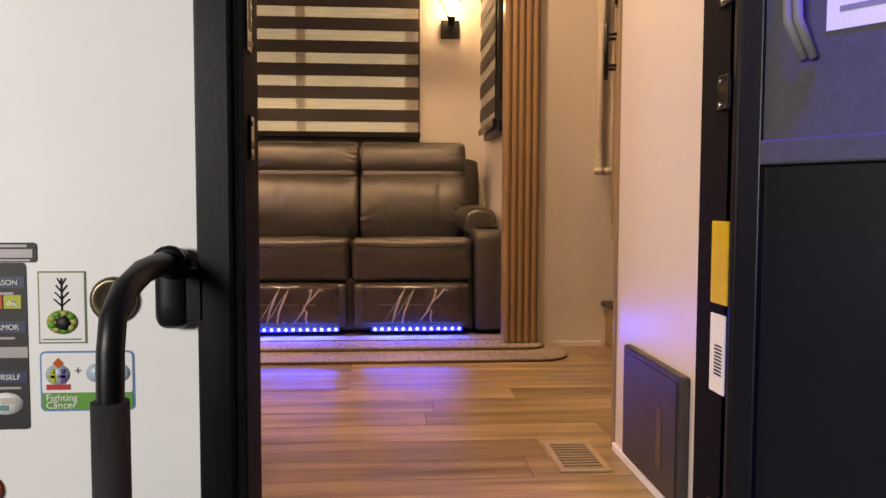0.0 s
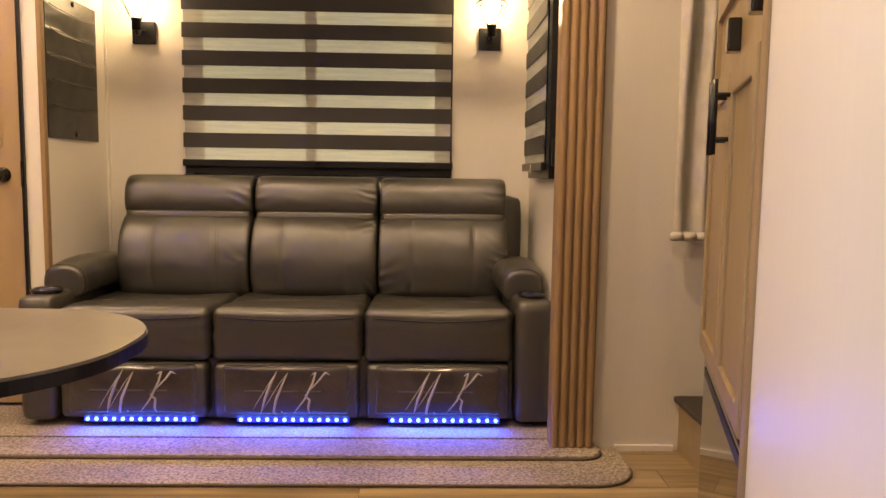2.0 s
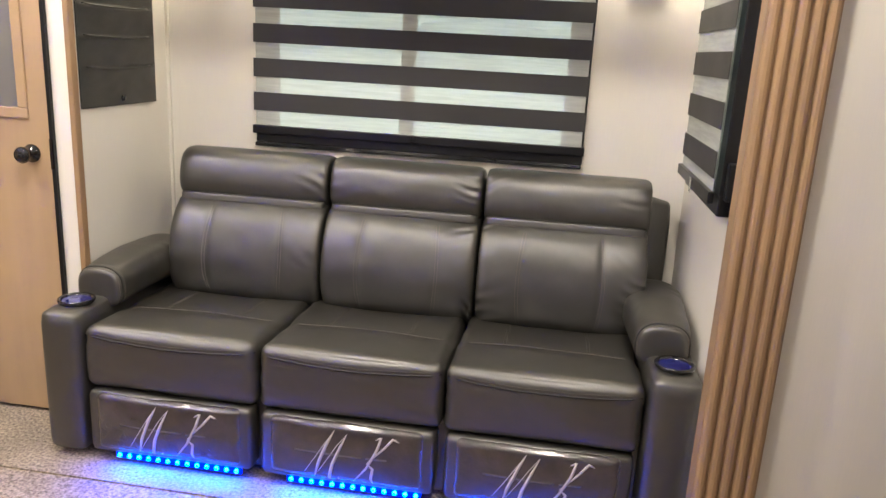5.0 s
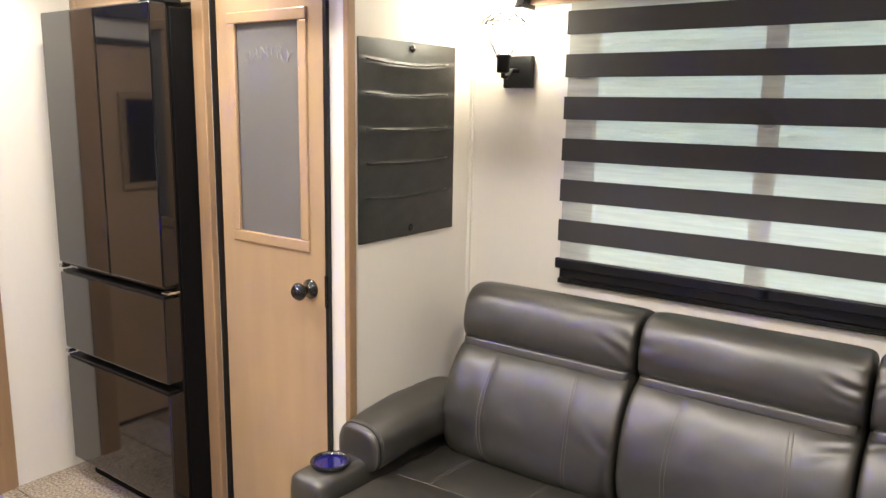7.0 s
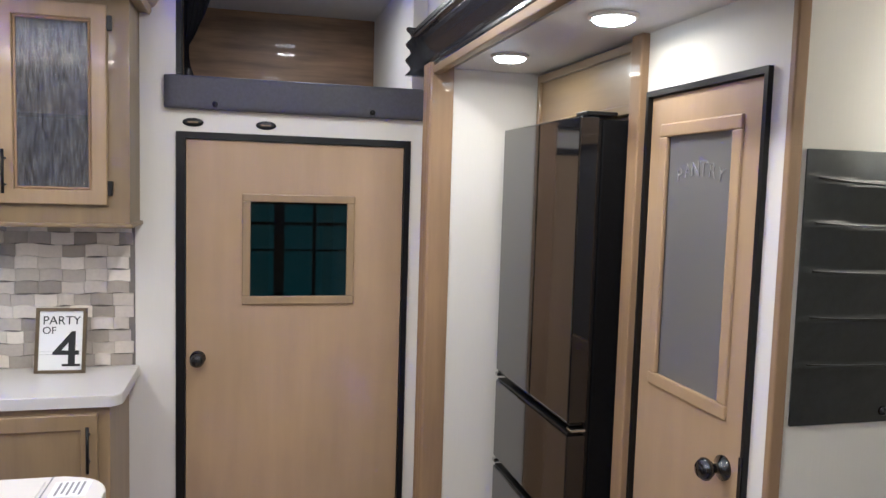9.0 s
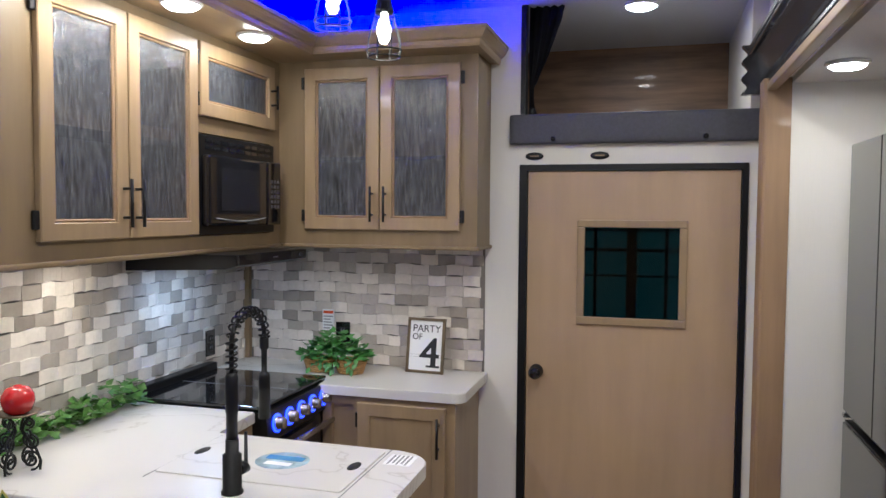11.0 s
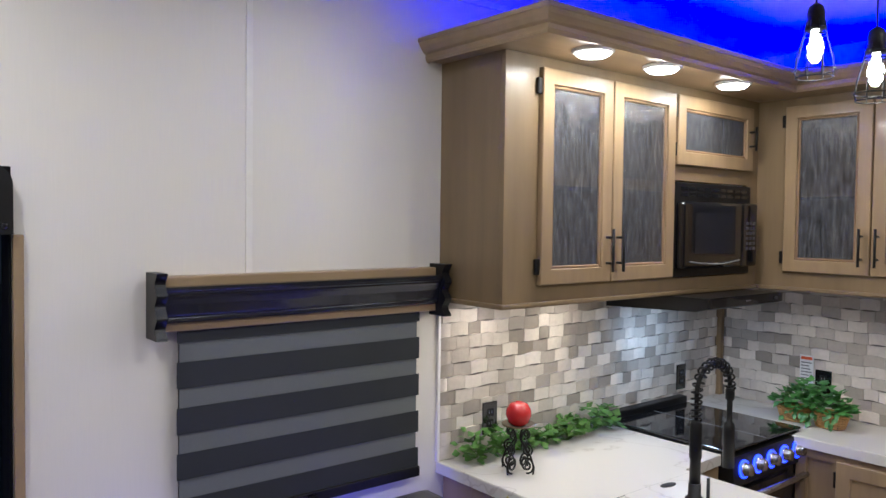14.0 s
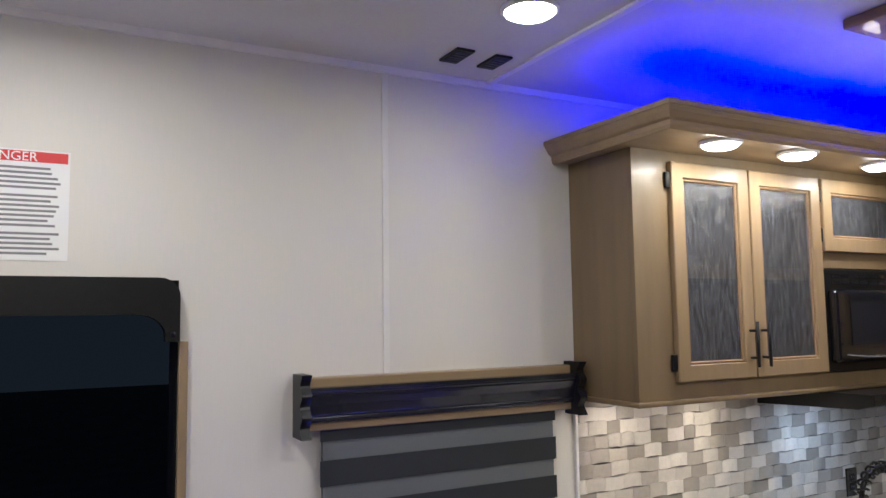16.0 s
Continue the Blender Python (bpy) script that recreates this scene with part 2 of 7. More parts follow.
m_hall = glowing("hall_daylight", (0.82, 0.81, 0.64), 0.95)
m_hall_side = glowing("hall_daylight_side", (0.82, 0.81, 0.64), 0.22)
m_garage = glowing("garage_window_glow", (0.10, 0.28, 0.25), 0.33)


def glassy(name, colour, rough, bump=0.0, stretch=(1, 1, 1), transparent=0.0):
    m, t, p = nodes_of(name)
    p.inputs["Base Color"].default_value = (*colour, 1)
    p.inputs["Transmission Weight"].default_value = 1.0
    p.inputs["Roughness"].default_value = rough
    p.inputs["IOR"].default_value = 1.3
    if bump:
        tc, mp = put(t, "ShaderNodeTexCoord"), put(t, "ShaderNodeMapping")
        mp.inputs["Scale"].default_value = stretch
        t.links.new(tc.outputs["Object"], mp.inputs[0])
        n = put(t, "ShaderNodeTexNoise", Scale=1.0, Detail=3.0)
        t.links.new(mp.outputs[0], n.inputs["Vector"])
        b = put(t, "ShaderNodeBump", Strength=bump, Distance=0.01)
        t.links.new(n.outputs[0], b.inputs["Height"])
        t.links.new(b.outputs[0], p.inputs["Normal"])
    return m


m_glass = glassy("clear_glass", (0.9, 0.95, 0.95), 0.0)
m_smoke = glassy("smoked_glass", (0.05, 0.09, 0.09), 0.0)


def rain_glass():
    """Streaked grey cabinet glass: dim behind fine upright runs that break up the lamps' shine, their glints put into
    the colour.
    """
    m, t, p = nodes_of("streaked_rain_glass")
    tc = put(t, "ShaderNodeTexCoord")
    runs = []
    for scale, detail in (((230, 230, 11), 2.0), ((90, 90, 18), 3.0)):
        mp = put(t, "ShaderNodeMapping")
        mp.inputs["Scale"].default_value = scale
        t.links.new(tc.outputs["Object"], mp.inputs[0])
        n = put(t, "ShaderNodeTexNoise", Scale=1.0, Detail=detail, Roughness=0.7)
        t.links.new(mp.outputs[0], n.inputs["Vector"])
        runs.append(n.outputs[0])
    both = put(t, "ShaderNodeMath")
    both.operation = "MULTIPLY_ADD"
    both.inputs[1].default_value = 0.5
    half = put(t, "ShaderNodeMath")
    half.operation = "MULTIPLY"
    half.inputs[1].default_value = 0.5
    t.links.new(runs[1], half.inputs[0])
    t.links.new(runs[0], both.inputs[0])
    t.links.new(half.outputs[0], both.inputs[2])
    fac = t.nodes.new("ShaderNodeMapRange")
    t.links.new(both.outputs[0], fac.inputs[0])
    fac.inputs[1].default_value, fac.inputs[2].default_value = 0.40, 0.61
    # paler blue-grey runs carry painted highlights of the glass
    t.links.new(mix_colour(t, fac.outputs[0], (0.005, 0.006, 0.010), (0.215, 0.23, 0.275)), p.inputs["Base Color"])
    t.links.new(spread(both.outputs[0], t, 0.74, 0.22), p.inputs["Alpha"])
    p.inputs["Roughness"].default_value = 0.14
    p.inputs["Specular IOR Level"].default_value = 0.6
    b = put(t, "ShaderNodeBump", Strength=0.8, Distance=0.006)
    t.links.new(both.outputs[0], b.inputs["Height"])
    t.links.new(b.outputs[0], p.inputs["Normal"])
    return m


m_rain = rain_glass()


def frosted():
    m, t, p = nodes_of("frosted_pantry_glass")
    p.inputs["Base Color"].default_value = (0.19, 0.185, 0.185, 1)
    p.inputs["Roughness"].default_value = 0.42
    p.inputs["Specular IOR Level"].default_value = 1.0
    p.inputs["Transmission Weight"].default_value = 0.3
    tc = put(t, "ShaderNodeTexCoord")
    n = put(t, "ShaderNodeTexNoise", Scale=700.0)
    t.links.new(tc.outputs["Object"], n.inputs["Vector"])
    b = put(t, "ShaderNodeBump", Strength=0.2, Distance=0.001)
    t.links.new(n.outputs[0], b.inputs["Height"])
    t.links.new(b.outputs[0], p.inputs["Normal"])
    return m


m_frost = frosted()


def sheer():
    m, t, p = nodes_of("white_sheer_cloth")
    p.inputs["Base Color"].default_value = (0.55, 0.57, 0.55, 1)
    p.inputs["Roughness"].default_value = 0.8
    tr = put(t, "ShaderNodeBsdfTransparent")
    tr.inputs[0].default_value = (0.95, 0.97, 0.95, 1)
    mx = put(t, "ShaderNodeMixShader")
    tc, mp = put(t, "ShaderNodeTexCoord"), put(t, "ShaderNodeMapping")
    mp.inputs["Scale"].default_value = (3.5, 3.5, 46.0)
    t.links.new(tc.outputs["Object"], mp.inputs[0])
    n = put(t, "ShaderNodeTexNoise", Scale=1.0, Detail=4.0, Roughness=0.6)
    t.links.new(mp.outputs[0], n.inputs["Vector"])
    t.links.new(spread(n.outputs[0], t, 0.48, 0.66), mx.inputs[0])
    t.links.new(tr.outputs[0], mx.inputs[1])
    t.links.new(p.outputs[0], mx.inputs[2])
    t.links.new(mx.outputs[0], t.nodes["Material Output"].inputs[0])
    return m


m_sheer = sheer()


# ---- building helpers ----
def box(bm, x0, x1, y0, y1, z0, z1, bev=0.0, seg=2):
    m = Matrix.LocRotScale(((x0 + x1) / 2, (y0 + y1) / 2, (z0 + z1) / 2), None, (abs(x1 - x0), abs(y1 - y0), abs(z1 - z0)))
    vs = bmesh.ops.create_cube(bm, size=1, matrix=m)["verts"]
    if bev:
        es = list({e for v in vs for e in v.link_edges})
        bmesh.ops.bevel(bm, geom=es, offset=bev, segments=seg, affect="EDGES", profile=0.5)
    return bm


def boxes(*rows, bev=0.0):
    bm = bmesh.new()
    for r in rows:
        box(bm, *r, bev=bev)
    return bm


from mathutils.bvhtree import BVHTree


def tube(bm, pts, r, seg=10, closed=False):
    pts = [Vector(p) for p in pts]
    n = len(pts)
    rs = r if isinstance(r, (list, tuple)) else [r] * n
    rings, side = [], None
    for i, p in enumerate(pts):
        a = pts[(i - 1) % n] if (i or closed) else p
        b = pts[(i + 1) % n] if (i < n - 1 or closed) else p
        d = (b - a).normalized()
        if side is None:
            side = d.orthogonal().normalized()
        side = (side - d * side.dot(d)).normalized()
        up = d.cross(side)
        rings.append([bm.verts.new(p + (side * math.cos(2 * math.pi * k / seg) + up * math.sin(2 * math.pi * k / seg)) * rs[i]) for k in range(seg)])
    for i in range(n if closed else n - 1):
        A, B = rings[i], rings[(i + 1) % n]
        for k in range(seg):
            f = bm.faces.new((A[k], A[(k + 1) % seg], B[(k + 1) % seg], B[k]))
            f.smooth = True
    if not closed:
        bm.faces.new(rings[0][::-1])
        bm.faces.new(rings[-1])
    return bm


def lathe(bm, prof, m, seg=24):
    """Rings of (radius, height) round the z axis of the pose m."""
    rings = [[bm.verts.new(m @ Vector((max(r, 1e-4) * math.cos(2 * math.pi * k / seg), max(r, 1e-4) * math.sin(2 * math.pi * k / seg), h))) for k in range(seg)] for r, h in prof]
    for A, B in zip(rings, rings[1:]):
        for k in range(seg):
            f = bm.faces.new((A[k], A[(k + 1) % seg], B[(k + 1) % seg], B[k]))
            f.smooth = True
    bm.faces.new(rings[0][::-1])
    bm.faces.new(rings[-1])
    return bm


def puff(bm, c, h, r, bulge, n=10, wrinkle=0.0, m=None, shape=None):
    """An upholstered block: half sizes h, corner radius r, faces that bulge by (x, y, z)."""
    bulge = bulge if isinstance(bulge, tuple) else (bulge,) * 3
    seen = {}

    def vert(q):
        key = tuple(round(v, 5) for v in q)
        if key in seen:
            return seen[key]
        p = [q[i] * h[i] for i in range(3)]
        inner = [max(-h[i] + r, min(h[i] - r, p[i])) for i in range(3)]
        d = Vector([p[i] - inner[i] for i in range(3)])
        if d.length > 1e-9:
            d = d.normalized() * r
        out = Vector(inner) + d
        for i in range(3):
            j, k = (i + 1) % 3, (i + 2) % 3
            out[i] += bulge[i] * q[i] * max(0, 1 - q[j] ** 2) * max(0, 1 - q[k] ** 2)
        if shape:
            out = shape(out)
        if wrinkle:
            w = out + Vector(c)
            out += out.normalized() * wrinkle * (0.7 * noise.noise(w * 6) + 0.55 * noise.noise(w * Vector((16, 16, 38))) * min(1, abs(out.x) / h[0] * 1.3) ** 4)
        out = Vector(c) + (m @ out if m else out)
        seen[key] = bm.verts.new(out)
        return seen[key]

    lin = [math.sin(math.pi / 2 * (2 * i / n - 1)) for i in range(n + 1)]
    for ax in range(3):
        for s in (-1, 1):
            for i in range(n):
                for j in range(n):
                    q = []
                    for a, b in ((i, j), (i + 1, j), (i + 1, j + 1), (i, j + 1)):
                        v = [0, 0, 0]
                        v[ax], v[(ax + 1) % 3], v[(ax + 2) % 3] = s, lin[a], lin[b]
                        q.append(vert(v))
                    f = bm.faces.new(q if s > 0 else q[::-1])
                    f.smooth = True
    return bm


def pillow(bm, c, h, ends, belly, along=0, n=40, m=None, shape=None):
    """A stuffed form with half sizes h: boxy (exponent ends) along one axis, rounder (exponent belly) across it."""
    seen = {}
    j, k = (along + 1) % 3, (along + 2) % 3

    def vert(q):
        key = tuple(round(v, 5) for v in q)
        if key not in seen:
            s = (abs(q[j]) ** belly + abs(q[k]) ** belly) ** (1 / belly)
            g = (abs(q[along]) ** ends + s ** ends) ** (1 / ends)
            out = Vector([q[i] / g * h[i] for i in range(3)])
            if shape:
                out = shape(out)
            seen[key] = bm.verts.new(Vector(c) + (m @ out if m else out))
        return seen[key]

    lin = [math.tan(math.pi / 4 * (2 * i / n - 1)) for i in range(n + 1)]
    for ax in range(3):
        for sgn in (-1, 1):
            for a in range(n):
                for b in range(n):
                    q = []
                    for u, w in ((a, b), (a + 1, b), (a + 1, b + 1), (a, b + 1)):
                        v = [0, 0, 0]
                        v[ax], v[(ax + 1) % 3], v[(ax + 2) % 3] = sgn, lin[u], lin[w]
                        q.append(vert(v))
                    f = bm.faces.new(q if sgn > 0 else q[::-1])
                    f.smooth = True
    return bm


def outline(bm, pts, z0, z1, bev=0.0):
    """A flat slab with the plan pts, from z0 to z1."""
    lo = [bm.verts.new((x, y, z0)) for x, y in pts]
    hi = [bm.verts.new((x, y, z1)) for x, y in pts]
    n = len(pts)
    bm.faces.new(lo[::-1])
    top = bm.faces.new(hi)
    for i in range(n):
        bm.faces.new((lo[i], lo[(i + 1) % n], hi[(i + 1) % n], hi[i]))
    if bev:
        bmesh.ops.bevel(bm, geom=list(top.edges), offset=bev, segments=3, affect="EDGES", profile=0.5)
    return bm


def rounded(x0, x1, y0, y1, r, n=8):
    pts = []
    for cx, cy, a0 in ((x1 - r, y1 - r, 0), (x0 + r, y1 - r, 90), (x0 + r, y0 + r, 180), (x1 - r, y0 + r, 270)):
        for i in range(n + 1):
            a = radians(a0 + 90 * i / n)
            pts.append((cx + r * math.cos(a), cy + r * math.sin(a)))
    return pts


def moved(bm, m):
    bmesh.ops.transform(bm, matrix=m, verts=bm.verts)
    return bm


def mesh_of(name, bm, material):
    bmesh.ops.recalc_face_normals(bm, faces=bm.faces)
    me = bpy.data.meshes.new(name)
    bm.to_mesh(me)
    bm.free()
    me.materials.append(material)
    return me


def thing(name, place, label, category, group="", kind=""):
    ob = new(name)
    ob.empty_display_size = 0.05
    ob.location = place
    return tagged(ob, label, category, group, kind)


def part(name, bm, material, parent=None, label=""):
    """Links a bmesh, given in the world's metres, as one mesh under a thing or a part."""
    ob = new(name, mesh_of(name, bm, material))
    if parent:
        ob.parent = parent
        if parent.type == "EMPTY":
            ob.matrix_parent_inverse = Matrix.Translation(parent.location).inverted()
    return tagged(ob, label)


def solid(name, bm, material, label, category="", kind="structure", group=""):
    ob = new(name, mesh_of(name, bm, material))
    return tagged(ob, label, category, group, kind)


def text_mesh(body, size, m, depth=0.0006, align="LEFT"):
    cu = bpy.data.curves.new("text", "FONT")
    cu.body, cu.size, cu.extrude, cu.align_x = body, size, depth, align
    ob = new("text", cu)
    dg = bpy.context.evaluated_depsgraph_get()
    me = bpy.data.meshes.new_from_object(ob.evaluated_get(dg))
    bpy.data.objects.remove(ob)
    bm = bmesh.new()
    bm.from_mesh(me)
    bpy.data.meshes.remove(me)
    return moved(bm, m)


# text frames on walls: which way the reader looks
def facing_px(x, y, z):
    return Matrix(((0, 0, 1, x), (1, 0, 0, y), (0, 1, 0, z), (0, 0, 0, 1)))


def facing_my(x, y, z):
    return Matrix(((1, 0, 0, x), (0, 0, -1, y), (0, 1, 0, z), (0, 0, 0, 1)))


def facing_py(x, y, z):
    return Matrix(((-1, 0, 0, x), (0, 0, 1, y), (0, 1, 0, z), (0, 0, 0, 1)))


# ---- structure ----
XG, YE, YO, YS, YB = -3.14, 1.5, 1.42, 3.85, 4.87     # garage wall, entry wall in and out, side wall, slide's back wall
XL, XR = -1.37, 0.70                                  # sofa recess
DX0, DX1, DTOP = -0.055, 0.588, 1.83                   # entry opening

# added closing floor, its darkness stands for the dim hall outside
solid("ground", boxes((-30, 30, -30, 30, -0.95, -0.85)), m_ground, "added hall floor outside the caravan, darkened for a gloomy doorway", "floor")
solid("floor", boxes((-4.6, 2.4, YO, YS + 0.05, -0.08, -0.006)), m_binding, "oak plank floor of the caravan", "floor")
solid("slide_floor", boxes((-2.92, XR + 0.1, YS + 0.05, YB + 0.06, -0.08, 0.0)), m_binding, "slide-out floor under the carpet", "floor")
solid("wall_entry", boxes((-4.6, DX0 - 0.006, YO + 0.012, YE, -0.85, 2.6), (DX1 + 0.006, 2.4, YO + 0.012, YE, -0.85, 2.6), (DX0 - 0.006, DX1 + 0.006, YO + 0.012, YE, DTOP + 0.03, 2.6), (DX0 - 0.006, DX1 + 0.006, YO + 0.012, YE, -0.85, -0.085)), m_wall, "cream woven-texture wall beside the entry door", "wall")
solid("wall_outside", boxes((-4.6, DX0 - 0.006, YO - 0.003, YO + 0.009, -0.85, 2.6), (DX1 + 0.006, 2.4, YO - 0.003, YO + 0.009, -0.85, 2.6), (DX0 - 0.006, DX1 + 0.006, YO - 0.003, YO + 0.009, DTOP + 0.03, 2.6), (DX0 - 0.006, DX1 + 0.006, YO - 0.003, YO + 0.009, -0.85, -0.085)), m_shell, "smooth white fibreglass outer wall of the caravan", "wall")
solid("wall_garage", boxes((XG - 0.06, XG, YE, 2.85, 0, CEIL), (XG - 0.06, XG, 3.79, YS, 0, CEIL), (XG - 0.06, XG, 2.85, 3.79, 1.83, 2.05)), m_wall, "cream wall round the garage door", "wall")
solid("wall_side_front", boxes((0.815, 2.4, YS, YS + 0.06, 0, CEIL)), m_wall, "cream side wall behind the stairs", "wall")
solid("wall_side_over", boxes((-4.6, 2.4, YS, YS + 0.05, 2.13, 2.6), (-4.6, -2.98, YS, YS + 0.05, -0.05, 2.13)), m_wall, "cream wall over the slide-out opening", "wall")
solid("wall_slide_end", boxes((-2.94, -2.87, YS + 0.05, YB, 0, 2.11)), m_wall, "cream end wall of the slide-out beside the fridge", "wall")
solid("wall_pantry", boxes((-2.05, -1.972, 4.25, 4.29, 0, 2.11), (-1.444, XL, 4.25, 4.29, 0, 2.11), (-1.972, -1.444, 4.25, 4.29, 1.938, 2.11)), m_wall, "white wall round the pantry door", "wall")
solid("wall_recess_left", boxes((XL - 0.04, XL, 4.29, YB, 0, 2.11)), m_wall, "cream wall at the end of the sofa recess", "wall")
WX0, WX1, WZ0, WZ1 = -0.98, 0.30, 1.04, 1.90
solid("wall_back", boxes((-2.94, WX0, YB, YB + 0.06, 0, 2.11), (WX1, XR + 0.06, YB, YB + 0.06, 0, 2.11), (WX0, WX1, YB, YB + 0.06, 0, WZ0), (WX0, WX1, YB, YB + 0.06, WZ1, 2.11)), m_wall, "cream back wall behind the sofa", "wall")
RY0, RY1, RZ0, RZ1 = 4.07, 4.58, 1.05, 1.90
solid("wall_recess_right", boxes((XR, XR + 0.06, YS + 0.02, RY0, 0, 2.11), (XR, XR + 0.06, RY1, YB, 0, 2.11), (XR, XR + 0.06, RY0, RY1, 0, RZ0), (XR, XR + 0.06, RY0, RY1, RZ1, 2.11)), m_wall, "cream side wall of the sofa recess", "wall")
solid("ceiling", boxes((-3.14, 2.4, YE, YS, CEIL, CEIL + 0.06)), m_ceil, "pale ceiling panels", "ceiling")
solid("ceiling_slide", boxes((-2.94, XR + 0.06, YS + 0.05, YB + 0.06, 2.11, 2.16)), m_ceil, "low pale ceiling of the slide-out", "ceiling")
solid("wall_front", boxes((2.34, 2.4, YE, YS, 0, CEIL)), m_wall, "plain wall at the front end", "wall")
# entry side partition, then the slanted cabinet
solid("wall_partition", boxes((0.735, 0.775, YE, 2.365, 0, CEIL)), m_wall_pink, "smooth pale partition wall beside the entry", "wall")
# loft above the garage door
solid("wall_loft", boxes((-4.3, -4.26, 2.3, 3.95, 2.05, 2.9)), m_loft, "brown wood panel at the back of the loft", "wall")
solid("wall_loft_side", boxes((-4.3, XG - 0.06, 3.80, 3.85, 2.05, 2.9), (-4.3, XG - 0.06, 2.25, 2.3, 2.05, 2.9)), m_wall, "cream side wall of the loft", "wall")
solid("floor_loft", boxes((-4.3, XG - 0.06, 2.3, 3.80, 2.0, 2.05)), m_fabricgrey, "dark loft bunk deck", "floor")
solid("ceiling_loft", boxes((-4.3, XG, 2.3, 3.85, 2.56, 2.62)), m_ceil, "pale ceiling over the loft", "ceiling")
solid("wall_loft_front", boxes((XG - 0.06, XG, YE, 2.85, CEIL, 2.56)), m_wall, "strip of wall beside the loft opening", "wall")
# garage behind the door, its darkness put into black wall and ceiling
solid("wall_garage_rear", boxes((-4.6, -4.55, YO, 3.95, -0.05, 2.0)), m_black, "garage wall behind the door, black for the unlit room", "wall")
solid("ceiling_garage", boxes((-4.6, XG - 0.06, YO, 3.95, 1.95, 2.0)), m_black, "garage ceiling, black for the unlit room", "ceiling")

# trims
bm = boxes((-3.1, 2.3, YE, YE + 0.012, CEIL - 0.022, CEIL))
solid("trim_ceiling", bm, m_white, "grey-white strip where wall meets ceiling", "trim")
solid("trim_ceiling_seam", boxes((-1.045, -1.02, YE + 0.012, YS, CEIL - 0.008, CEIL)), m_white, "white strip over a ceiling joint", "trim")
solid("trim_wall_seam", boxes((-0.668, -0.648, YE, YE + 0.004, 0.9, CEIL - 0.022)), m_joint, "white strip over a wall joint", "trim")
solid("trim_corner", boxes((XL, XL + 0.012, YB - 0.012, YB, 0, 2.11)), m_wall, "cream corner strip", "trim")
solid("baseboard", boxes((0.9, 1.12, YS - 0.012, YS, 0, 0.022)), m_white, "thin white skirting under the side wall", "trim")
solid("baseboard_partition", boxes((0.726, 0.735, YE, 2.365, 0, 0.022), bev=0.003), m_white, "thin white skirting along the partition", "trim")
solid("trim_recess_edge", boxes((XL - 0.008, XL + 0.012, 4.236, 4.268, 0, 2.11), bev=0.004), m_trimwood, "wooden edge strip at the recess corner", "trim")
solid("trim_pantry_edge", boxes((-2.055, -1.992, 4.225, 4.262, 0, 2.11), bev=0.005), m_trimwood, "wooden strip between fridge and pantry door", "trim")
solid("trim_partition_edge", boxes((0.728, 0.782, 2.365, 2.385, 0, CEIL), bev=0.004), m_trimwood, "wooden edge strip at the partition's end", "trim")


def fluted(name, x0, x1, y0, y1, z0, z1, grooves, label):
    """A fluted upright board: half-round ribs on its face towards the room."""
    bm = bmesh.new()
    w = (x1 - x0) / grooves
    pts = []
    for i in range(grooves):
        for k in range(7):
            a = math.pi * k / 6
            pts.append((x0 + w * (i + 0.5) - 0.46 * w * math.cos(a), y0 + 0.016 - 0.013 * math.sin(a)))
    pts += [(x1, y0 + 0.016), (x1, y1), (x0, y1), (x0, y0 + 0.016)]
    outline(bm, pts, z0, z1)
    return solid(name, bm, m_trimwood, label, "trim")


fluted("trim_slide_right", 0.65, 0.808, 3.79, YS + 0.02, 0.03, 2.13, 5, "tall fluted wooden trim at the slide-out opening")
fluted("trim_slide_left", -2.985, -2.865, 3.80, YS + 0.05, 0.01, 2.13, 3, "fluted wooden trim at the fridge end of the slide-out")


def moulding(bm, x0, x1, y_wall, z0, z1, depth):
    """A crown profile along x that stands out towards -y (depth < 0) or +y."""
    h = z1 - z0
    prof = [(0, 0), (0.30, 0), (0.36, 0.05), (0.36, 0.12), (0.30, 0.15), (0.34, 0.18), (0.42, 0.22), (0.48, 0.34), (0.56, 0.5), (0.70, 0.66), (0.80, 0.74), (0.80, 0.78), (0.92, 0.80), (0.95, 0.84), (0.95, 0.88), (1.0, 0.90), (1.0, 1.0), (0, 1.0)]
    A = [bm.verts.new((x0, y_wall + depth * a, z0 + h * b)) for a, b in prof]
    B = [bm.verts.new((x1, y_wall + depth * a, z0 + h * b)) for a, b in prof]
    bm.faces.new(A)
    bm.faces.new(B[::-1])
    for i in range(len(prof)):
        j = (i + 1) % len(prof)
        bm.faces.new((A[i], A[j], B[j], B[i]))
    return bm


def end_cap(bm, x0, x1, y0, y1, z0, z1):
    """A scalloped upright block at the end of a moulding."""
    n, pts = 24, []
    for i in range(n + 1):
        z = z0 + (z1 - z0) * i / n
        pts.append((y1 + (y1 - y0) * (0.10 * math.cos(6 * math.pi * i / n) - 0.12), z))
    lo = [bm.verts.new((x0, y, z)) for y, z in [(y0, z0)] + pts + [(y0, z1)]]
    hi = [bm.verts.new((x1, y, z)) for y, z in [(y0, z0)] + pts + [(y0, z1)]]
    bm.faces.new(lo)
    bm.faces.new(hi[::-1])
    for i in range(len(lo)):
        j = (i + 1) % len(lo)
        bm.faces.new((lo[i], lo[j], hi[j], hi[i]))
    return bm


fascia = thing("slide_fascia", (-1.1, YS, 2.1), "black lacquered crown moulding over the slide-out opening", "moulding", kind="structure")
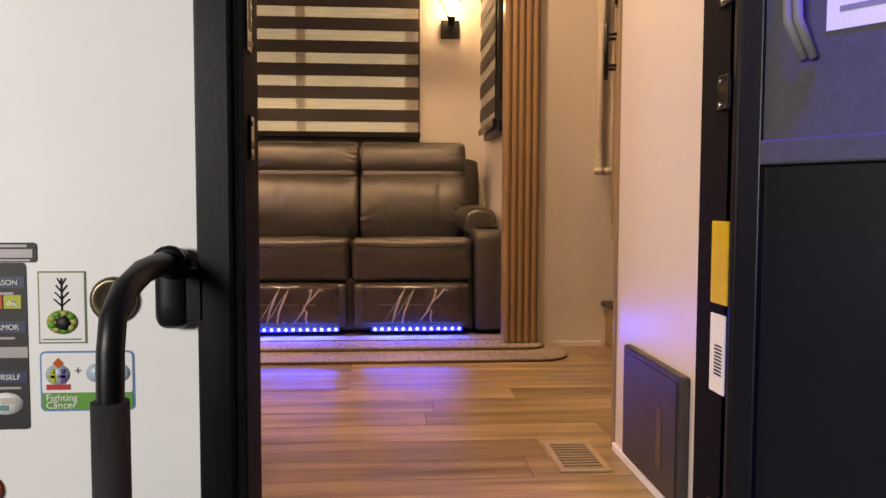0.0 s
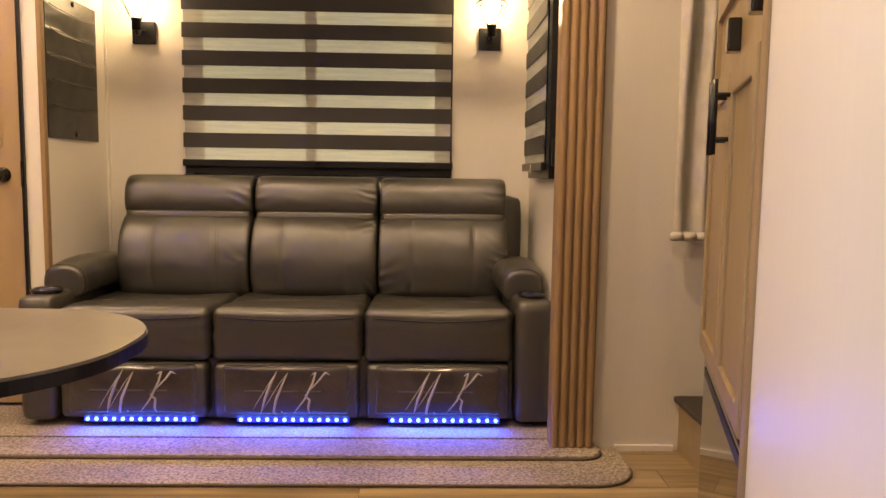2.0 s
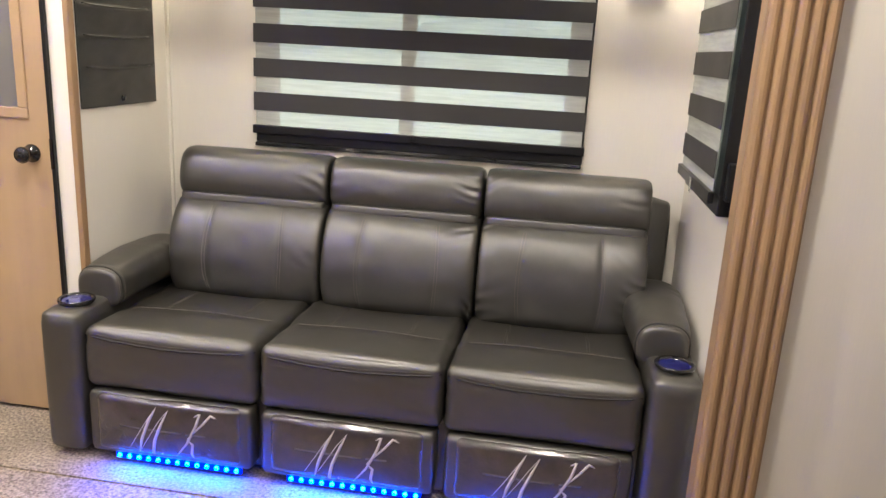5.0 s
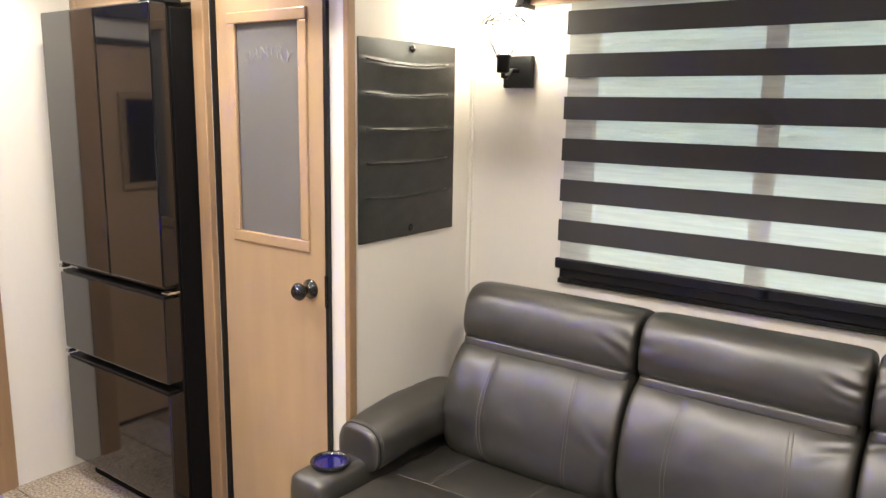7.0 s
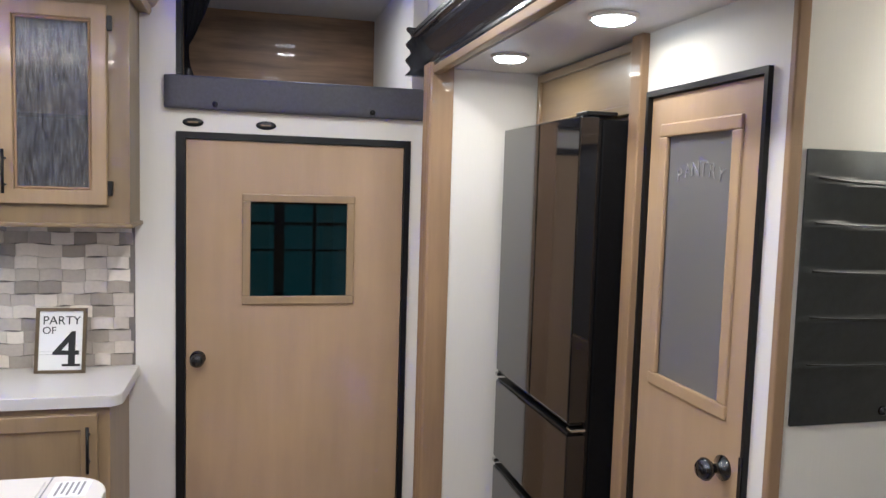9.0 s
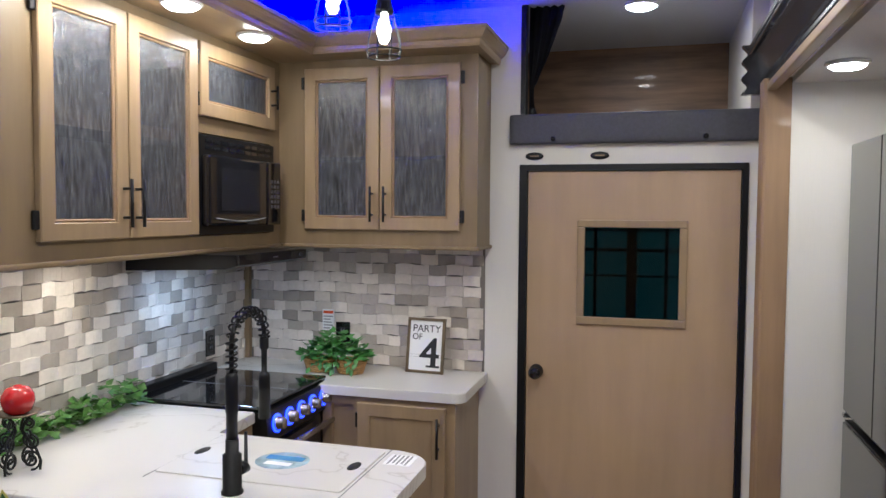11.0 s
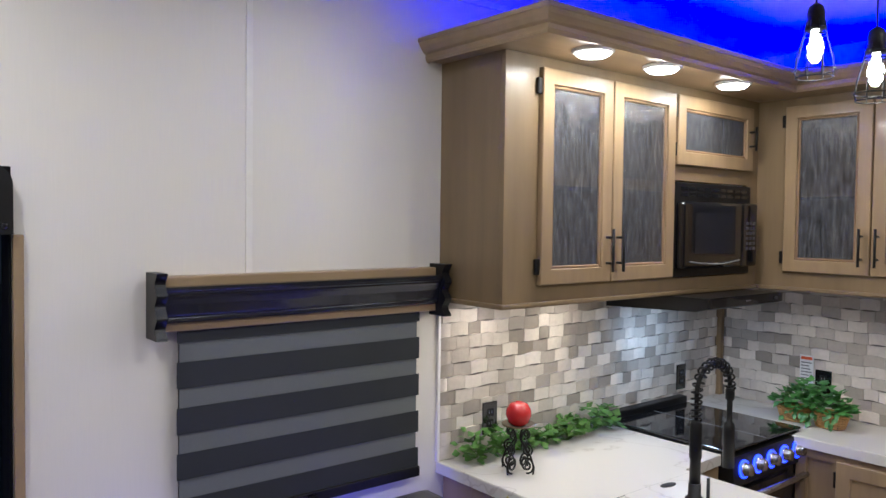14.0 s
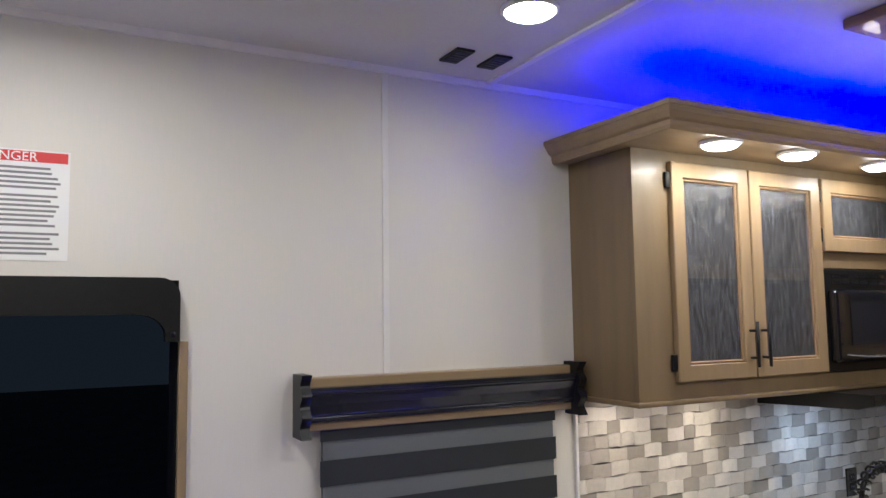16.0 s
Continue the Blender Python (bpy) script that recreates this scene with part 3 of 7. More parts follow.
part("crown_moulding", moulding(bmesh.new(), -3.02, 0.95, YS, 2.115, 2.27, -0.09), m_crown, fascia)
part("end_cap", end_cap(bmesh.new(), -3.055, -3.02, YS, YS - 0.11, 2.095, 2.285), m_crown, fascia)
part("lower_rail", boxes((-3.0, 0.9, YS - 0.035, YS, 2.085, 2.115), bev=0.004), m_wood_x, fascia, "maple rail under the moulding")

# ---- sofa ----
BACKS = [(-1.185, -0.602), (-0.598, -0.032), (-0.028, 0.558)]
SEATS = [(-1.228, -0.644), (-0.640, -0.056), (-0.052, 0.532)]
sofa = thing("sofa", (-0.34, 4.4, 0.03), "three-seat dark taupe leather recliner sofa with film-wrapped footrests", "sofa")
part("base", boxes((-1.24, 0.545, 4.06, 4.78, 0.045, 0.30), bev=0.01), m_leather, sofa)
part("back_panel", puff(bmesh.new(), (-0.287, 4.77, 0.62), (0.935, 0.055, 0.305), 0.05, 0.0, 8), m_leather, sofa)


def seat_shape(v):
    v = v.copy()
    v.z += (0.018 * max(0.0, -v.y / 0.29) if v.z > 0 else 0.0) - 0.02 * (1 - (v.x / 0.29) ** 2) * max(0, 0.6 + v.y / 0.4)
    if v.z > 0:
        v.z -= 0.006 * math.exp(-((v.y + 0.035) / 0.016) ** 2) * (1 - (v.x / 0.3) ** 4)
        v.z += 0.005 * noise.noise(v * 9) * max(0.0, abs(v.x) / 0.29 - 0.3)
    return v


def folds(v, top, seed, k=1.0):
    """Short folds from the side seams, puckers under the top seam and shallow stitched channels."""
    v = v.copy()
    if v.y < 0.03:
        w = Vector((v.x + seed, v.y, v.z))
        e = max(0.0, (abs(v.x) / 0.29 - 0.55) / 0.45) ** 1.5
        v.y += k * 0.0075 * e * math.sin(v.z * 150 + 60 * abs(v.x) + 14 * noise.noise(w * 5)) * max(0.0, 0.12 + 2.0 * noise.noise(w * Vector((5, 3, 8))))
        d = max(0.0, 1 - abs(top - v.z) / 0.11)
        v.y += 0.005 * d * d * math.sin(v.x * 55 + 7 * noise.noise(w * 6)) * max(0.0, 0.2 + 1.6 * noise.noise(w * 5 + Vector((2, 7, 1))))
        v.y += k * 0.006 * noise.noise(w * Vector((4, 1, 6))) + 0.002 * noise.noise(w * 15)
    return v


def back_shape(seed):
    def shape(v):
        v = folds(v, 0.2, seed)
        if v.y < 0:
            v.y += 0.0035 * math.exp(-((abs(v.x) - 0.138) / 0.012) ** 2)
        return v
    return shape


def head_shape(seed):
    return lambda v: folds(v, -0.10, seed, 0.55)


def tree_of(bm):
    bmesh.ops.recalc_face_normals(bm, faces=bm.faces)
    return BVHTree.FromBMesh(bm)


def on_skin(tree, pts, way, off=0.0008):
    """The points moved along way onto the cushion's skin."""
    out = []
    for p in pts:
        hit = tree.ray_cast(Vector(p) - Vector(way) * 0.4, Vector(way))[0]
        out.append(hit - Vector(way) * off if hit else Vector(p))
    return out


def seam(bm, pts, r=0.0022):
    return tube(bm, pts, r, 5)


INTO, DOWNWARD = (0, 1, 0), (0, 0, -1)
for x0, x1 in SEATS:
    c = (x0 + x1) / 2
    hw = (x1 - x0) / 2
    ks = [k / 16 for k in range(17)]
    bm = puff(bmesh.new(), (c, 4.29, 0.385), (hw - 0.001, 0.29, 0.098), 0.034, (0.0, 0.012, 0.016), 40, 0.008, shape=seat_shape)
    tree = tree_of(bm)
    s = part("seat_cushion", bm, m_leather, sofa)
    for dz, rr, mat in ((0.0, 0.0034, m_seam), (-0.011, 0.0006, m_thread)):
        arcs = [(x0 + 0.008 + (x1 - x0 - 0.016) * k, 4.0, 0.468 - dz - 0.014 * math.sin(math.pi * k)) for k in ks]
        part("piping" if mat is m_seam else "stitching", seam(bmesh.new(), on_skin(tree, arcs, INTO), rr), mat, s)
    part("stitching", seam(bmesh.new(), on_skin(tree, [(x0 + 0.012 + (x1 - x0 - 0.024) * k, 4.25 + 0.012 * math.sin(math.pi * k), 0.5) for k in ks], DOWNWARD), 0.0009), m_thread, s)
    for dx in (-0.135, 0.135):
        for gap in (-0.005, 0.005):
            part("stitching", seam(bmesh.new(), on_skin(tree, [(c + dx + gap, 4.26 + 0.24 * k, 0.5) for k in ks], DOWNWARD), 0.0009), m_thread, s)
    # back cushion and headrest lean back
    x0, x1 = BACKS[SEATS.index((x0, x1))]
    seat_c, seat_hw = c, hw
    c, hw = (x0 + x1) / 2, (x1 - x0) / 2
    tilt = pose(0, 0, 0, -13, 0, 0)
    bm = pillow(bmesh.new(), (c, 4.618, 0.632), (hw - 0.001, 0.150, 0.206), 18, 2.3, 0, 64, tilt, back_shape(c))
    tree = tree_of(bm)
    b = part("back_cushion", bm, m_leather, sofa)
    for dx in (-0.135, 0.135):
        for gap in (-0.005, 0.005):
            part("stitching", seam(bmesh.new(), on_skin(tree, [(c + dx + gap + 0.012 * math.sin(math.pi * k) * (1 if dx > 0 else -1), 4.5, 0.475 + 0.325 * k) for k in ks], INTO), 0.0009), m_thread, b)
    bm = pillow(bmesh.new(), (c, 4.682, 0.896), (hw - 0.003, 0.116, 0.104), 16, 2.6, 0, 54, tilt, head_shape(c + 5))
    hd = part("headrest", bm, m_leather, sofa)
    bm = pillow(bmesh.new(), (c, 4.632, 0.812), (hw - 0.012, 0.075, 0.02), 12, 5, 0, 24, tilt)
    tree = tree_of(bm)
    band = part("seam_band", bm, m_leather, hd)
    for z, rr, mat in ((0.8185, 0.0012, m_thread), (0.8055, 0.0012, m_thread)):
        part("stitching", seam(bmesh.new(), on_skin(tree, [(x0 + 0.02 + (x1 - x0 - 0.04) * k, 4.5, z - 0.005 * math.sin(math.pi * k)) for k in ks], INTO), rr), mat, hd)
    # footrest with film, print and light strip
    c, hw = seat_c, seat_hw
    x0, x1 = c - hw, c + hw
    f = part("footrest", puff(bmesh.new(), (c, 4.03, 0.175), (hw - 0.012, 0.045, 0.11), 0.025, (0.0, 0.012, 0.0), 10, 0.001), m_leather, sofa)
    bm = puff(bmesh.new(), (c, 4.0235, 0.182), (hw - 0.045, 0.046, 0.098), 0.02, (0.0, 0.014, 0.0), 30, 0.006)
    tree = tree_of(bm)
    part("plastic_film", bm, m_plastic_bag, f, "clear shiny film over the footrest")
    strokes = [
        ([(-0.134, 0.097), (-0.098, 0.155), (-0.062, 0.215), (-0.032, 0.262)], 0.0012),
        ([(-0.032, 0.262), (-0.055, 0.215), (-0.08, 0.15), (-0.094, 0.097)], 0.0062),
        ([(-0.094, 0.097), (-0.058, 0.155), (-0.022, 0.215), (0.009, 0.256)], 0.0012),
        ([(0.009, 0.256), (-0.012, 0.21), (-0.036, 0.15), (-0.047, 0.097), (-0.04, 0.094)], 0.0062),
        ([(-0.017, 0.099), (-0.015, 0.102)], 0.004),
        ([(0.097, 0.245), (0.116, 0.257), (0.104, 0.215), (0.072, 0.15), (0.032, 0.097)], 0.005),
        ([(0.171, 0.247), (0.152, 0.255), (0.128, 0.225), (0.072, 0.166)], 0.0045),
        ([(0.074, 0.166), (0.092, 0.15), (0.086, 0.115), (0.092, 0.097)], 0.005),
    ]
    bm = bmesh.new()
    for st, rr in strokes:
        pts = []
        for p, q in zip(st, st[1:]):
            pts += [(c + p[0] + (q[0] - p[0]) * k / 4, 4.0, p[1] + (q[1] - p[1]) * k / 4) for k in range(4)]
        pts.append((c + st[-1][0], 4.0, st[-1][1]))
        n = len(pts)
        tube(bm, on_skin(tree, pts, INTO, -0.001), [0.001 + rr * math.sin(math.pi * (k + 0.3) / n) * 0.8 for k in range(n)], 6)
    part("script_print", bm, m_script, f, "silver script print on the film")
    bm = bmesh.new()
    for u0, u1 in ((-0.158, 0.055), (0.07, 0.135)):
        tube(bm, on_skin(tree, [(c + u0 + (u1 - u0) * k / 6, 4.0, 0.184) for k in range(7)], INTO, -0.0045), 0.006, 6)
    part("print_bar", bm, m_faint, f)
    part("light_strip", boxes((x0 + 0.1, x1 - 0.05, 3.992, 4.004, 0.052, 0.08), bev=0.002), m_ledtape, sofa, "clear tape lit blue by its diodes")
    for k in range(13):
        bm = bmesh.new()
        bmesh.ops.create_uvsphere(bm, u_segments=8, v_segments=6, radius=0.008, matrix=pose(x0 + 0.115 + (x1 - x0 - 0.18) * k / 12, 3.99, 0.063))
        part("diode", bm, m_led, sofa, "lit blue diode")

for sx, x0, x1 in ((-1, -1.372, -1.232), (1, 0.537, 0.69)):
    c, hw = (x0 + x1) / 2, (x1 - x0) / 2
    arm = part("armrest", puff(bmesh.new(), (c, 4.37, 0.295), (hw, 0.385, 0.245), 0.035, (0.0, 0.006, 0.0), 10, 0.001), m_leather, sofa)

    def pad_shape(v):
        v = v.copy()
        v.z -= 0.022 * max(0, -v.y / 0.27) ** 2
        v.z -= 0.012 * max(0, v.y / 0.27)
        v.x *= 1.0 + 0.16 * v.y / 0.25
        v.z += 0.005 * math.sin(v.y * 80 + 6 * noise.noise(v * 8)) * max(0.0, (abs(v.x) / 0.122 - 0.35) / 0.65) * max(0.0, 0.3 + 1.5 * noise.noise(v * 7)) if v.z > 0 else 0.0
        v.x += 0.006 * noise.noise(v * 9)
        return v
    px, pz = c - 0.026 * sx, 0.582
    bm = pillow(bmesh.new(), (px, 4.425, pz), (0.101, 0.252, 0.074), 12, 2.6, 1, 44, None, pad_shape)
    tree = tree_of(bm)
    pad = part("arm_pad", bm, m_leather, sofa)
    for y0, rr, mat in ((4.192, 0.0028, m_seam), (4.203, 0.0009, m_thread), (4.182, 0.0009, m_thread)):
        pts = []
        for k in range(25):
            q = radians(-35 + 250 * k / 24)
            way = (-math.cos(q), 0, -math.sin(q))
            pts += on_skin(tree, [(px + 0.1 * math.cos(q), y0, pz - 0.03 + 0.1 * math.sin(q))], way)
        part("piping" if mat is m_seam else "stitching", seam(bmesh.new(), pts, rr), mat, pad)
    ring = part("cup_holder", lathe(bmesh.new(), [(0.0, 0.001), (0.040, 0.001), (0.046, -0.01), (0.058, 0.004), (0.059, 0.012), (0.054, 0.015), (0.048, 0.010), (0.0455, 0.004)], pose(c, 4.095, 0.541)), m_blackgloss, sofa, "black cup holder, its blue inner glow painted navy")
    # ring painted navy for its blue light, emits none
    part("ring_light", lathe(bmesh.new(), [(0.033, 0.0032), (0.046, 0.0032), (0.0468, 0.0075), (0.044, 0.007), (0.034, 0.005)], pose(c, 4.095, 0.541)), m_cupglow, ring)

# ---- windows and zebra shades ----
PITCH, DARK = 0.1305, 0.071


def zebra(name, place, wide, z_bot, z_top, first_dark, make, dark, light, label, clip, pitch=PITCH):
    """A roller shade with alternating opaque and sheer bands; make(a, b, z0, z1, near, far) places a slab."""
    th = thing(name, place, label, "blind")
    z, k = first_dark, 0
    part("sheer_cloth", make(wide[0] + 0.008, wide[1] - 0.008, z_bot, z_top, 0.0, 0.0015), light, th, "thin sheer bands")
    while z < z_top:
        part("dark_band", make(wide[0], wide[1], z, min(z + DARK, z_top), -0.004, -0.002), dark, th)
        z += pitch
    part("bottom_rail", make(wide[0] - 0.004, wide[1] + 0.004, z_bot - 0.034, z_bot, -0.012, 0.004, 0.004), m_black, th)
    mid = (wide[0] + wide[1]) / 2
    part("pull_clip", make(mid - 0.013, mid + 0.013, z_bot - 0.05, z_bot - 0.004, -0.015, -0.0125), clip, th, "clear plastic pull tab")
    return th


def slab_y(y, sgn=1):
    return lambda a, b, z0, z1, n, f, bev=0.0: box(bmesh.new(), a, b, y + sgn * n, y + sgn * f, z0, z1, bev)


def slab_x(x, sgn=1):
    return lambda a, b, z0, z1, n, f, bev=0.0: box(bmesh.new(), x + sgn * n, x + sgn * f, a, b, z0, z1, bev)


win = thing("window_1", (-0.34, YB, 1.04), "dark-framed caravan window behind the striped shade", "window", kind="structure")
part("window_frame", boxes((WX0 - 0.01, WX1 + 0.01, YB - 0.014, YB + 0.03, WZ0 - 0.03, WZ0 + 0.03), (WX0 - 0.01, WX1 + 0.01, YB - 0.014, YB + 0.03, WZ1 - 0.03, WZ1 + 0.02), (WX0 - 0.01, WX0 + 0.03, YB - 0.013, YB + 0.03, WZ0 + 0.03, WZ1 - 0.03), (WX1 - 0.03, WX1 + 0.01, YB - 0.013, YB + 0.03, WZ0 + 0.03, WZ1 - 0.03), bev=0.003), m_black, win)
part("lower_track", boxes((WX0 + 0.035, WX1 + 0.008, YB - 0.016, YB - 0.0005, WZ0 - 0.047, WZ0 - 0.0305), *[(WX0 + 0.035, WX1 + 0.008, YB - 0.022, YB - 0.0165, WZ0 - 0.045 + 0.006 * k, WZ0 - 0.042 + 0.006 * k) for k in range(3)]), m_blackgloss, win, "ridged black sliding track")
part("track_end", boxes((WX0 - 0.012, WX0 + 0.034, YB - 0.024, YB - 0.0005, WZ0 - 0.047, WZ0 - 0.031), bev=0.003), m_black, win)
part("mullion", boxes((-0.405, -0.355, YB - 0.008, YB + 0.03, WZ0 + 0.03, WZ1 - 0.03)), m_greyink, win)
part("jamb", boxes((WX0 + 0.03, WX0 + 0.075, YB + 0.0, YB + 0.03, WZ0 + 0.03, WZ1 - 0.03), (WX1 - 0.075, WX1 - 0.03, YB + 0.0, YB + 0.03, WZ0 + 0.03, WZ1 - 0.03)), m_greyink, win)
part("pane", boxes((WX0, WX1, YB + 0.035, YB + 0.039, WZ0, WZ1)), m_glass, win).visible_shadow = False
solid("backdrop", boxes((-2.2, 1.6, 5.9, 5.92, 0.2, 2.8)), m_hall, "bright exhibition hall seen through the window", "backdrop")
back_shade = zebra("roller_blind", (-0.34, 4.845, 1.04), (-0.992, 0.31), 1.079, 1.93, 1.136, slab_y(4.842), m_dark_stripe, m_sheer, "roller shade with dark and sheer white bands over the sofa", m_glass)

win2 = thing("window_2", (XR, 4.29, 0.98), "dark-framed side window of the sofa recess", "window", kind="structure")
part("window_frame", boxes((XR - 0.045, XR + 0.03, RY0 - 0.035, RY1 + 0.02, RZ0 - 0.04, RZ0 + 0.015), (XR - 0.045, XR + 0.03, RY0 - 0.035, RY0 + 0.036, RZ0 + 0.015, RZ1 + 0.02), (XR - 0.045, XR + 0.03, RY1 - 0.03, RY1 + 0.02, RZ0 + 0.015, RZ1 + 0.02), bev=0.003), m_black, win2)
part("pane", boxes((XR + 0.035, XR + 0.039, RY0, RY1, RZ0, RZ1)), m_glass, win2).visible_shadow = False
part("latch", boxes((XR - 0.04, XR - 0.0005, 3.985, 4.015, 1.06, 1.16), (XR - 0.02, XR - 0.0005, 3.992, 4.008, 0.965, 1.06), bev=0.004), m_black, win2)
solid("backdrop_side", boxes((1.6, 1.62, 4.0, 6.2, 0.2, 2.6)), m_hall_side, "bright hall seen through the side window", "backdrop")
zebra("roller_blind", (0.64, 4.29, 1.04), (4.05, 4.615), 1.075, 1.93, 1.11, slab_x(0.640), m_dark_stripe, m_sheer, "roller shade with dark and sheer bands on the recess wall", m_glass)

win3 = thing("window_3", (-0.86, YE, 0.92), "dark window behind the kitchen shade", "window", kind="structure")
part("window_frame", boxes((-1.235, -0.455, YE + 0.002, YE + 0.016, 0.94, 1.43)), m_black, win3)
zebra("roller_blind", (-0.86, 1.53, 0.9), (-1.248, -0.44), 0.925, 1.447, 0.917, slab_y(1.532, -1), m_kitchen_stripe, m_kitchen_sheer, "roller shade with charcoal and grey bands beside the kitchen", m_glass, 0.1235)


def valance(x0, x1, y_wall, sgn, z0, z1, label):
    th = thing("window_valance", ((x0 + x1) / 2, y_wall, z0), label, "valance")
    d = 0.085 * sgn
    part("board", boxes((x0, x1, y_wall, y_wall + 0.6 * d, z0, z1), bev=0.004), m_wood_x, th, "maple box board")
    part("moulding", moulding(bmesh.new(), x0 + 0.02, x1 - 0.02, y_wall + 0.6 * d, z0 + 0.025, z1 - 0.025, 0.45 * d), m_crown, th)
    for a, b in ((x0 - 0.006, x0 + 0.022), (x1 - 0.022, x1 + 0.006)):
        part("end_cap", end_cap(bmesh.new(), a, b, y_wall + 0.2 * d, y_wall + 1.22 * d, z0 - 0.015, z1 + 0.012), m_black, th)
    return th


valance(-1.325, -0.372, YE, 1, 1.444, 1.59, "maple and black window valance with scalloped ends")
valance(-1.14, 0.48, YB, -1, 1.885, 2.07, "maple and black window valance over the striped shade")

# ---- wall sconces ----
def sconce(x):
    th = thing("wall_sconce", (x, YB, 1.63), "black cage wall lamp with a glowing bulb", "wall lamp", "wall lamps over the sofa")
    part("back_plate", boxes((x - 0.054, x + 0.054, YB - 0.022, YB, 1.625, 1.73), bev=0.004), m_black, th)
    part("arm", tube(bmesh.new(), [(x, YB - 0.02, 1.68), (x, YB - 0.06, 1.68), (x, YB - 0.085, 1.66), (x, YB - 0.11, 1.66), (x, YB - 0.11, 1.675)], 0.008), m_black, th)
    part("socket", lathe(bmesh.new(), [(0.016, 0), (0.021, 0.004), (0.021, 0.046), (0.025, 0.048), (0.025, 0.056), (0.018, 0.06)], pose(x, YB - 0.11, 1.67)), m_black, th)
    part("bulb", lathe(bmesh.new(), [(0.012, 0), (0.018, 0.02), (0.03, 0.055), (0.028, 0.075), (0.014, 0.09), (0.002, 0.094)], pose(x, YB - 0.11, 1.731)), m_bulb, th)
    bm = bmesh.new()
    top = [(x + 0.075 * math.cos(a), YB - 0.11 + 0.075 * math.sin(a), 1.826) for a in [2 * math.pi * k / 8 for k in range(8)]]
    low = [(x + 0.026 * math.cos(a), YB - 0.11 + 0.026 * math.sin(a), 1.729) for a in [2 * math.pi * k / 8 for k in range(8)]]
    peak = [(x + 0.045 * math.cos(a), YB - 0.11 + 0.045 * math.sin(a), 1.85) for a in [2 * math.pi * (k + 0.5) / 8 for k in range(8)]]
    for k in range(8):
        tube(bm, [low[k], top[k]], 0.0018, 5)
        tube(bm, [top[k], top[(k + 1) % 8]], 0.0018, 5)
        tube(bm, [top[k], peak[k], top[(k + 1) % 8]], 0.0018, 5)
        tube(bm, [peak[k], peak[(k + 1) % 8]], 0.0018, 5)
    part("cage", bm, m_black, th)
    return th


sconce(-1.175)
sconce(0.487)

# ---- vinyl wall pocket ----
pouch = thing("wall_pocket_panel", (XL, 4.52, 1.15), "black vinyl wall panel with pleated pockets", "wall organiser")
bm = bmesh.new()
ROWS_Z, COLS = 90, 20
HEMS = (1.697, 1.598, 1.494, 1.393, 1.289)


def sagging(z, u, first):
    return z - (0.016 if first else 0.008) * math.sin(math.pi * u) + 0.004 * u


grid = []
for i in range(ROWS_Z + 1):
    w = i / ROWS_Z
    z = 1.15 + 0.605 * w
    row = []
    for j in range(COLS + 1):
        u = j / COLS
        belly = math.sin(math.pi * min(1, max(0, u))) ** 0.4
        out = 0.006 + 0.002 * noise.noise((u * 5, z * 9, 3)) * belly
        for h, hem in enumerate(HEMS):
            d = sagging(hem, u, h == 0) - z
            if 0 <= d < 0.10:
                out += belly * 0.011 * (1 - d / 0.10) ** 1.6 + 0.0016 * noise.noise((u * 11, z * 30, 8)) * belly
        row.append(bm.verts.new((XL + out, 4.285 + 0.475 * u, z)))
    grid.append(row)
for i in range(ROWS_Z):
    for j in range(COLS):
        f = bm.faces.new((grid[i][j], grid[i][j + 1], grid[i + 1][j + 1], grid[i + 1][j]))
        f.smooth = True
box(bm, XL, XL + 0.005, 4.287, 4.758, 1.151, 1.754)
part("panel", bm, m_pouch, pouch)
for h, hem in enumerate(HEMS):
    bm = bmesh.new()
    tube(bm, [(XL + 0.006 + 0.011 * math.sin(math.pi * u) ** 0.4, 4.285 + 0.475 * u, sagging(hem, u, h == 0)) for u in [0.06 + 0.84 * i / 16 for i in range(17)]], 0.0022, 6)
    part("pocket_hem", bm, m_pouch, pouch)
for y, z in ((4.53, 1.735), (4.53, 1.175)):
    part("snap", lathe(bmesh.new(), [(0.012, 0), (0.012, 0.006), (0.006, 0.01), (0.0, 0.01)], pose(XL + 0.006, y, z, 0, 90, 0), 12), m_blackgloss, pouch)


# ---- inner doors ----
def ring_frame(x0, x1, z0, z1, w, y0, y1):
    return [(x0, x1, y0, y1, z0, z0 + w), (x0, x1, y0, y1, z1 - w, z1), (x0, x0 + w, y0, y1, z0 + w, z1 - w), (x1 - w, x1, y0, y1, z0 + w, z1 - w)]


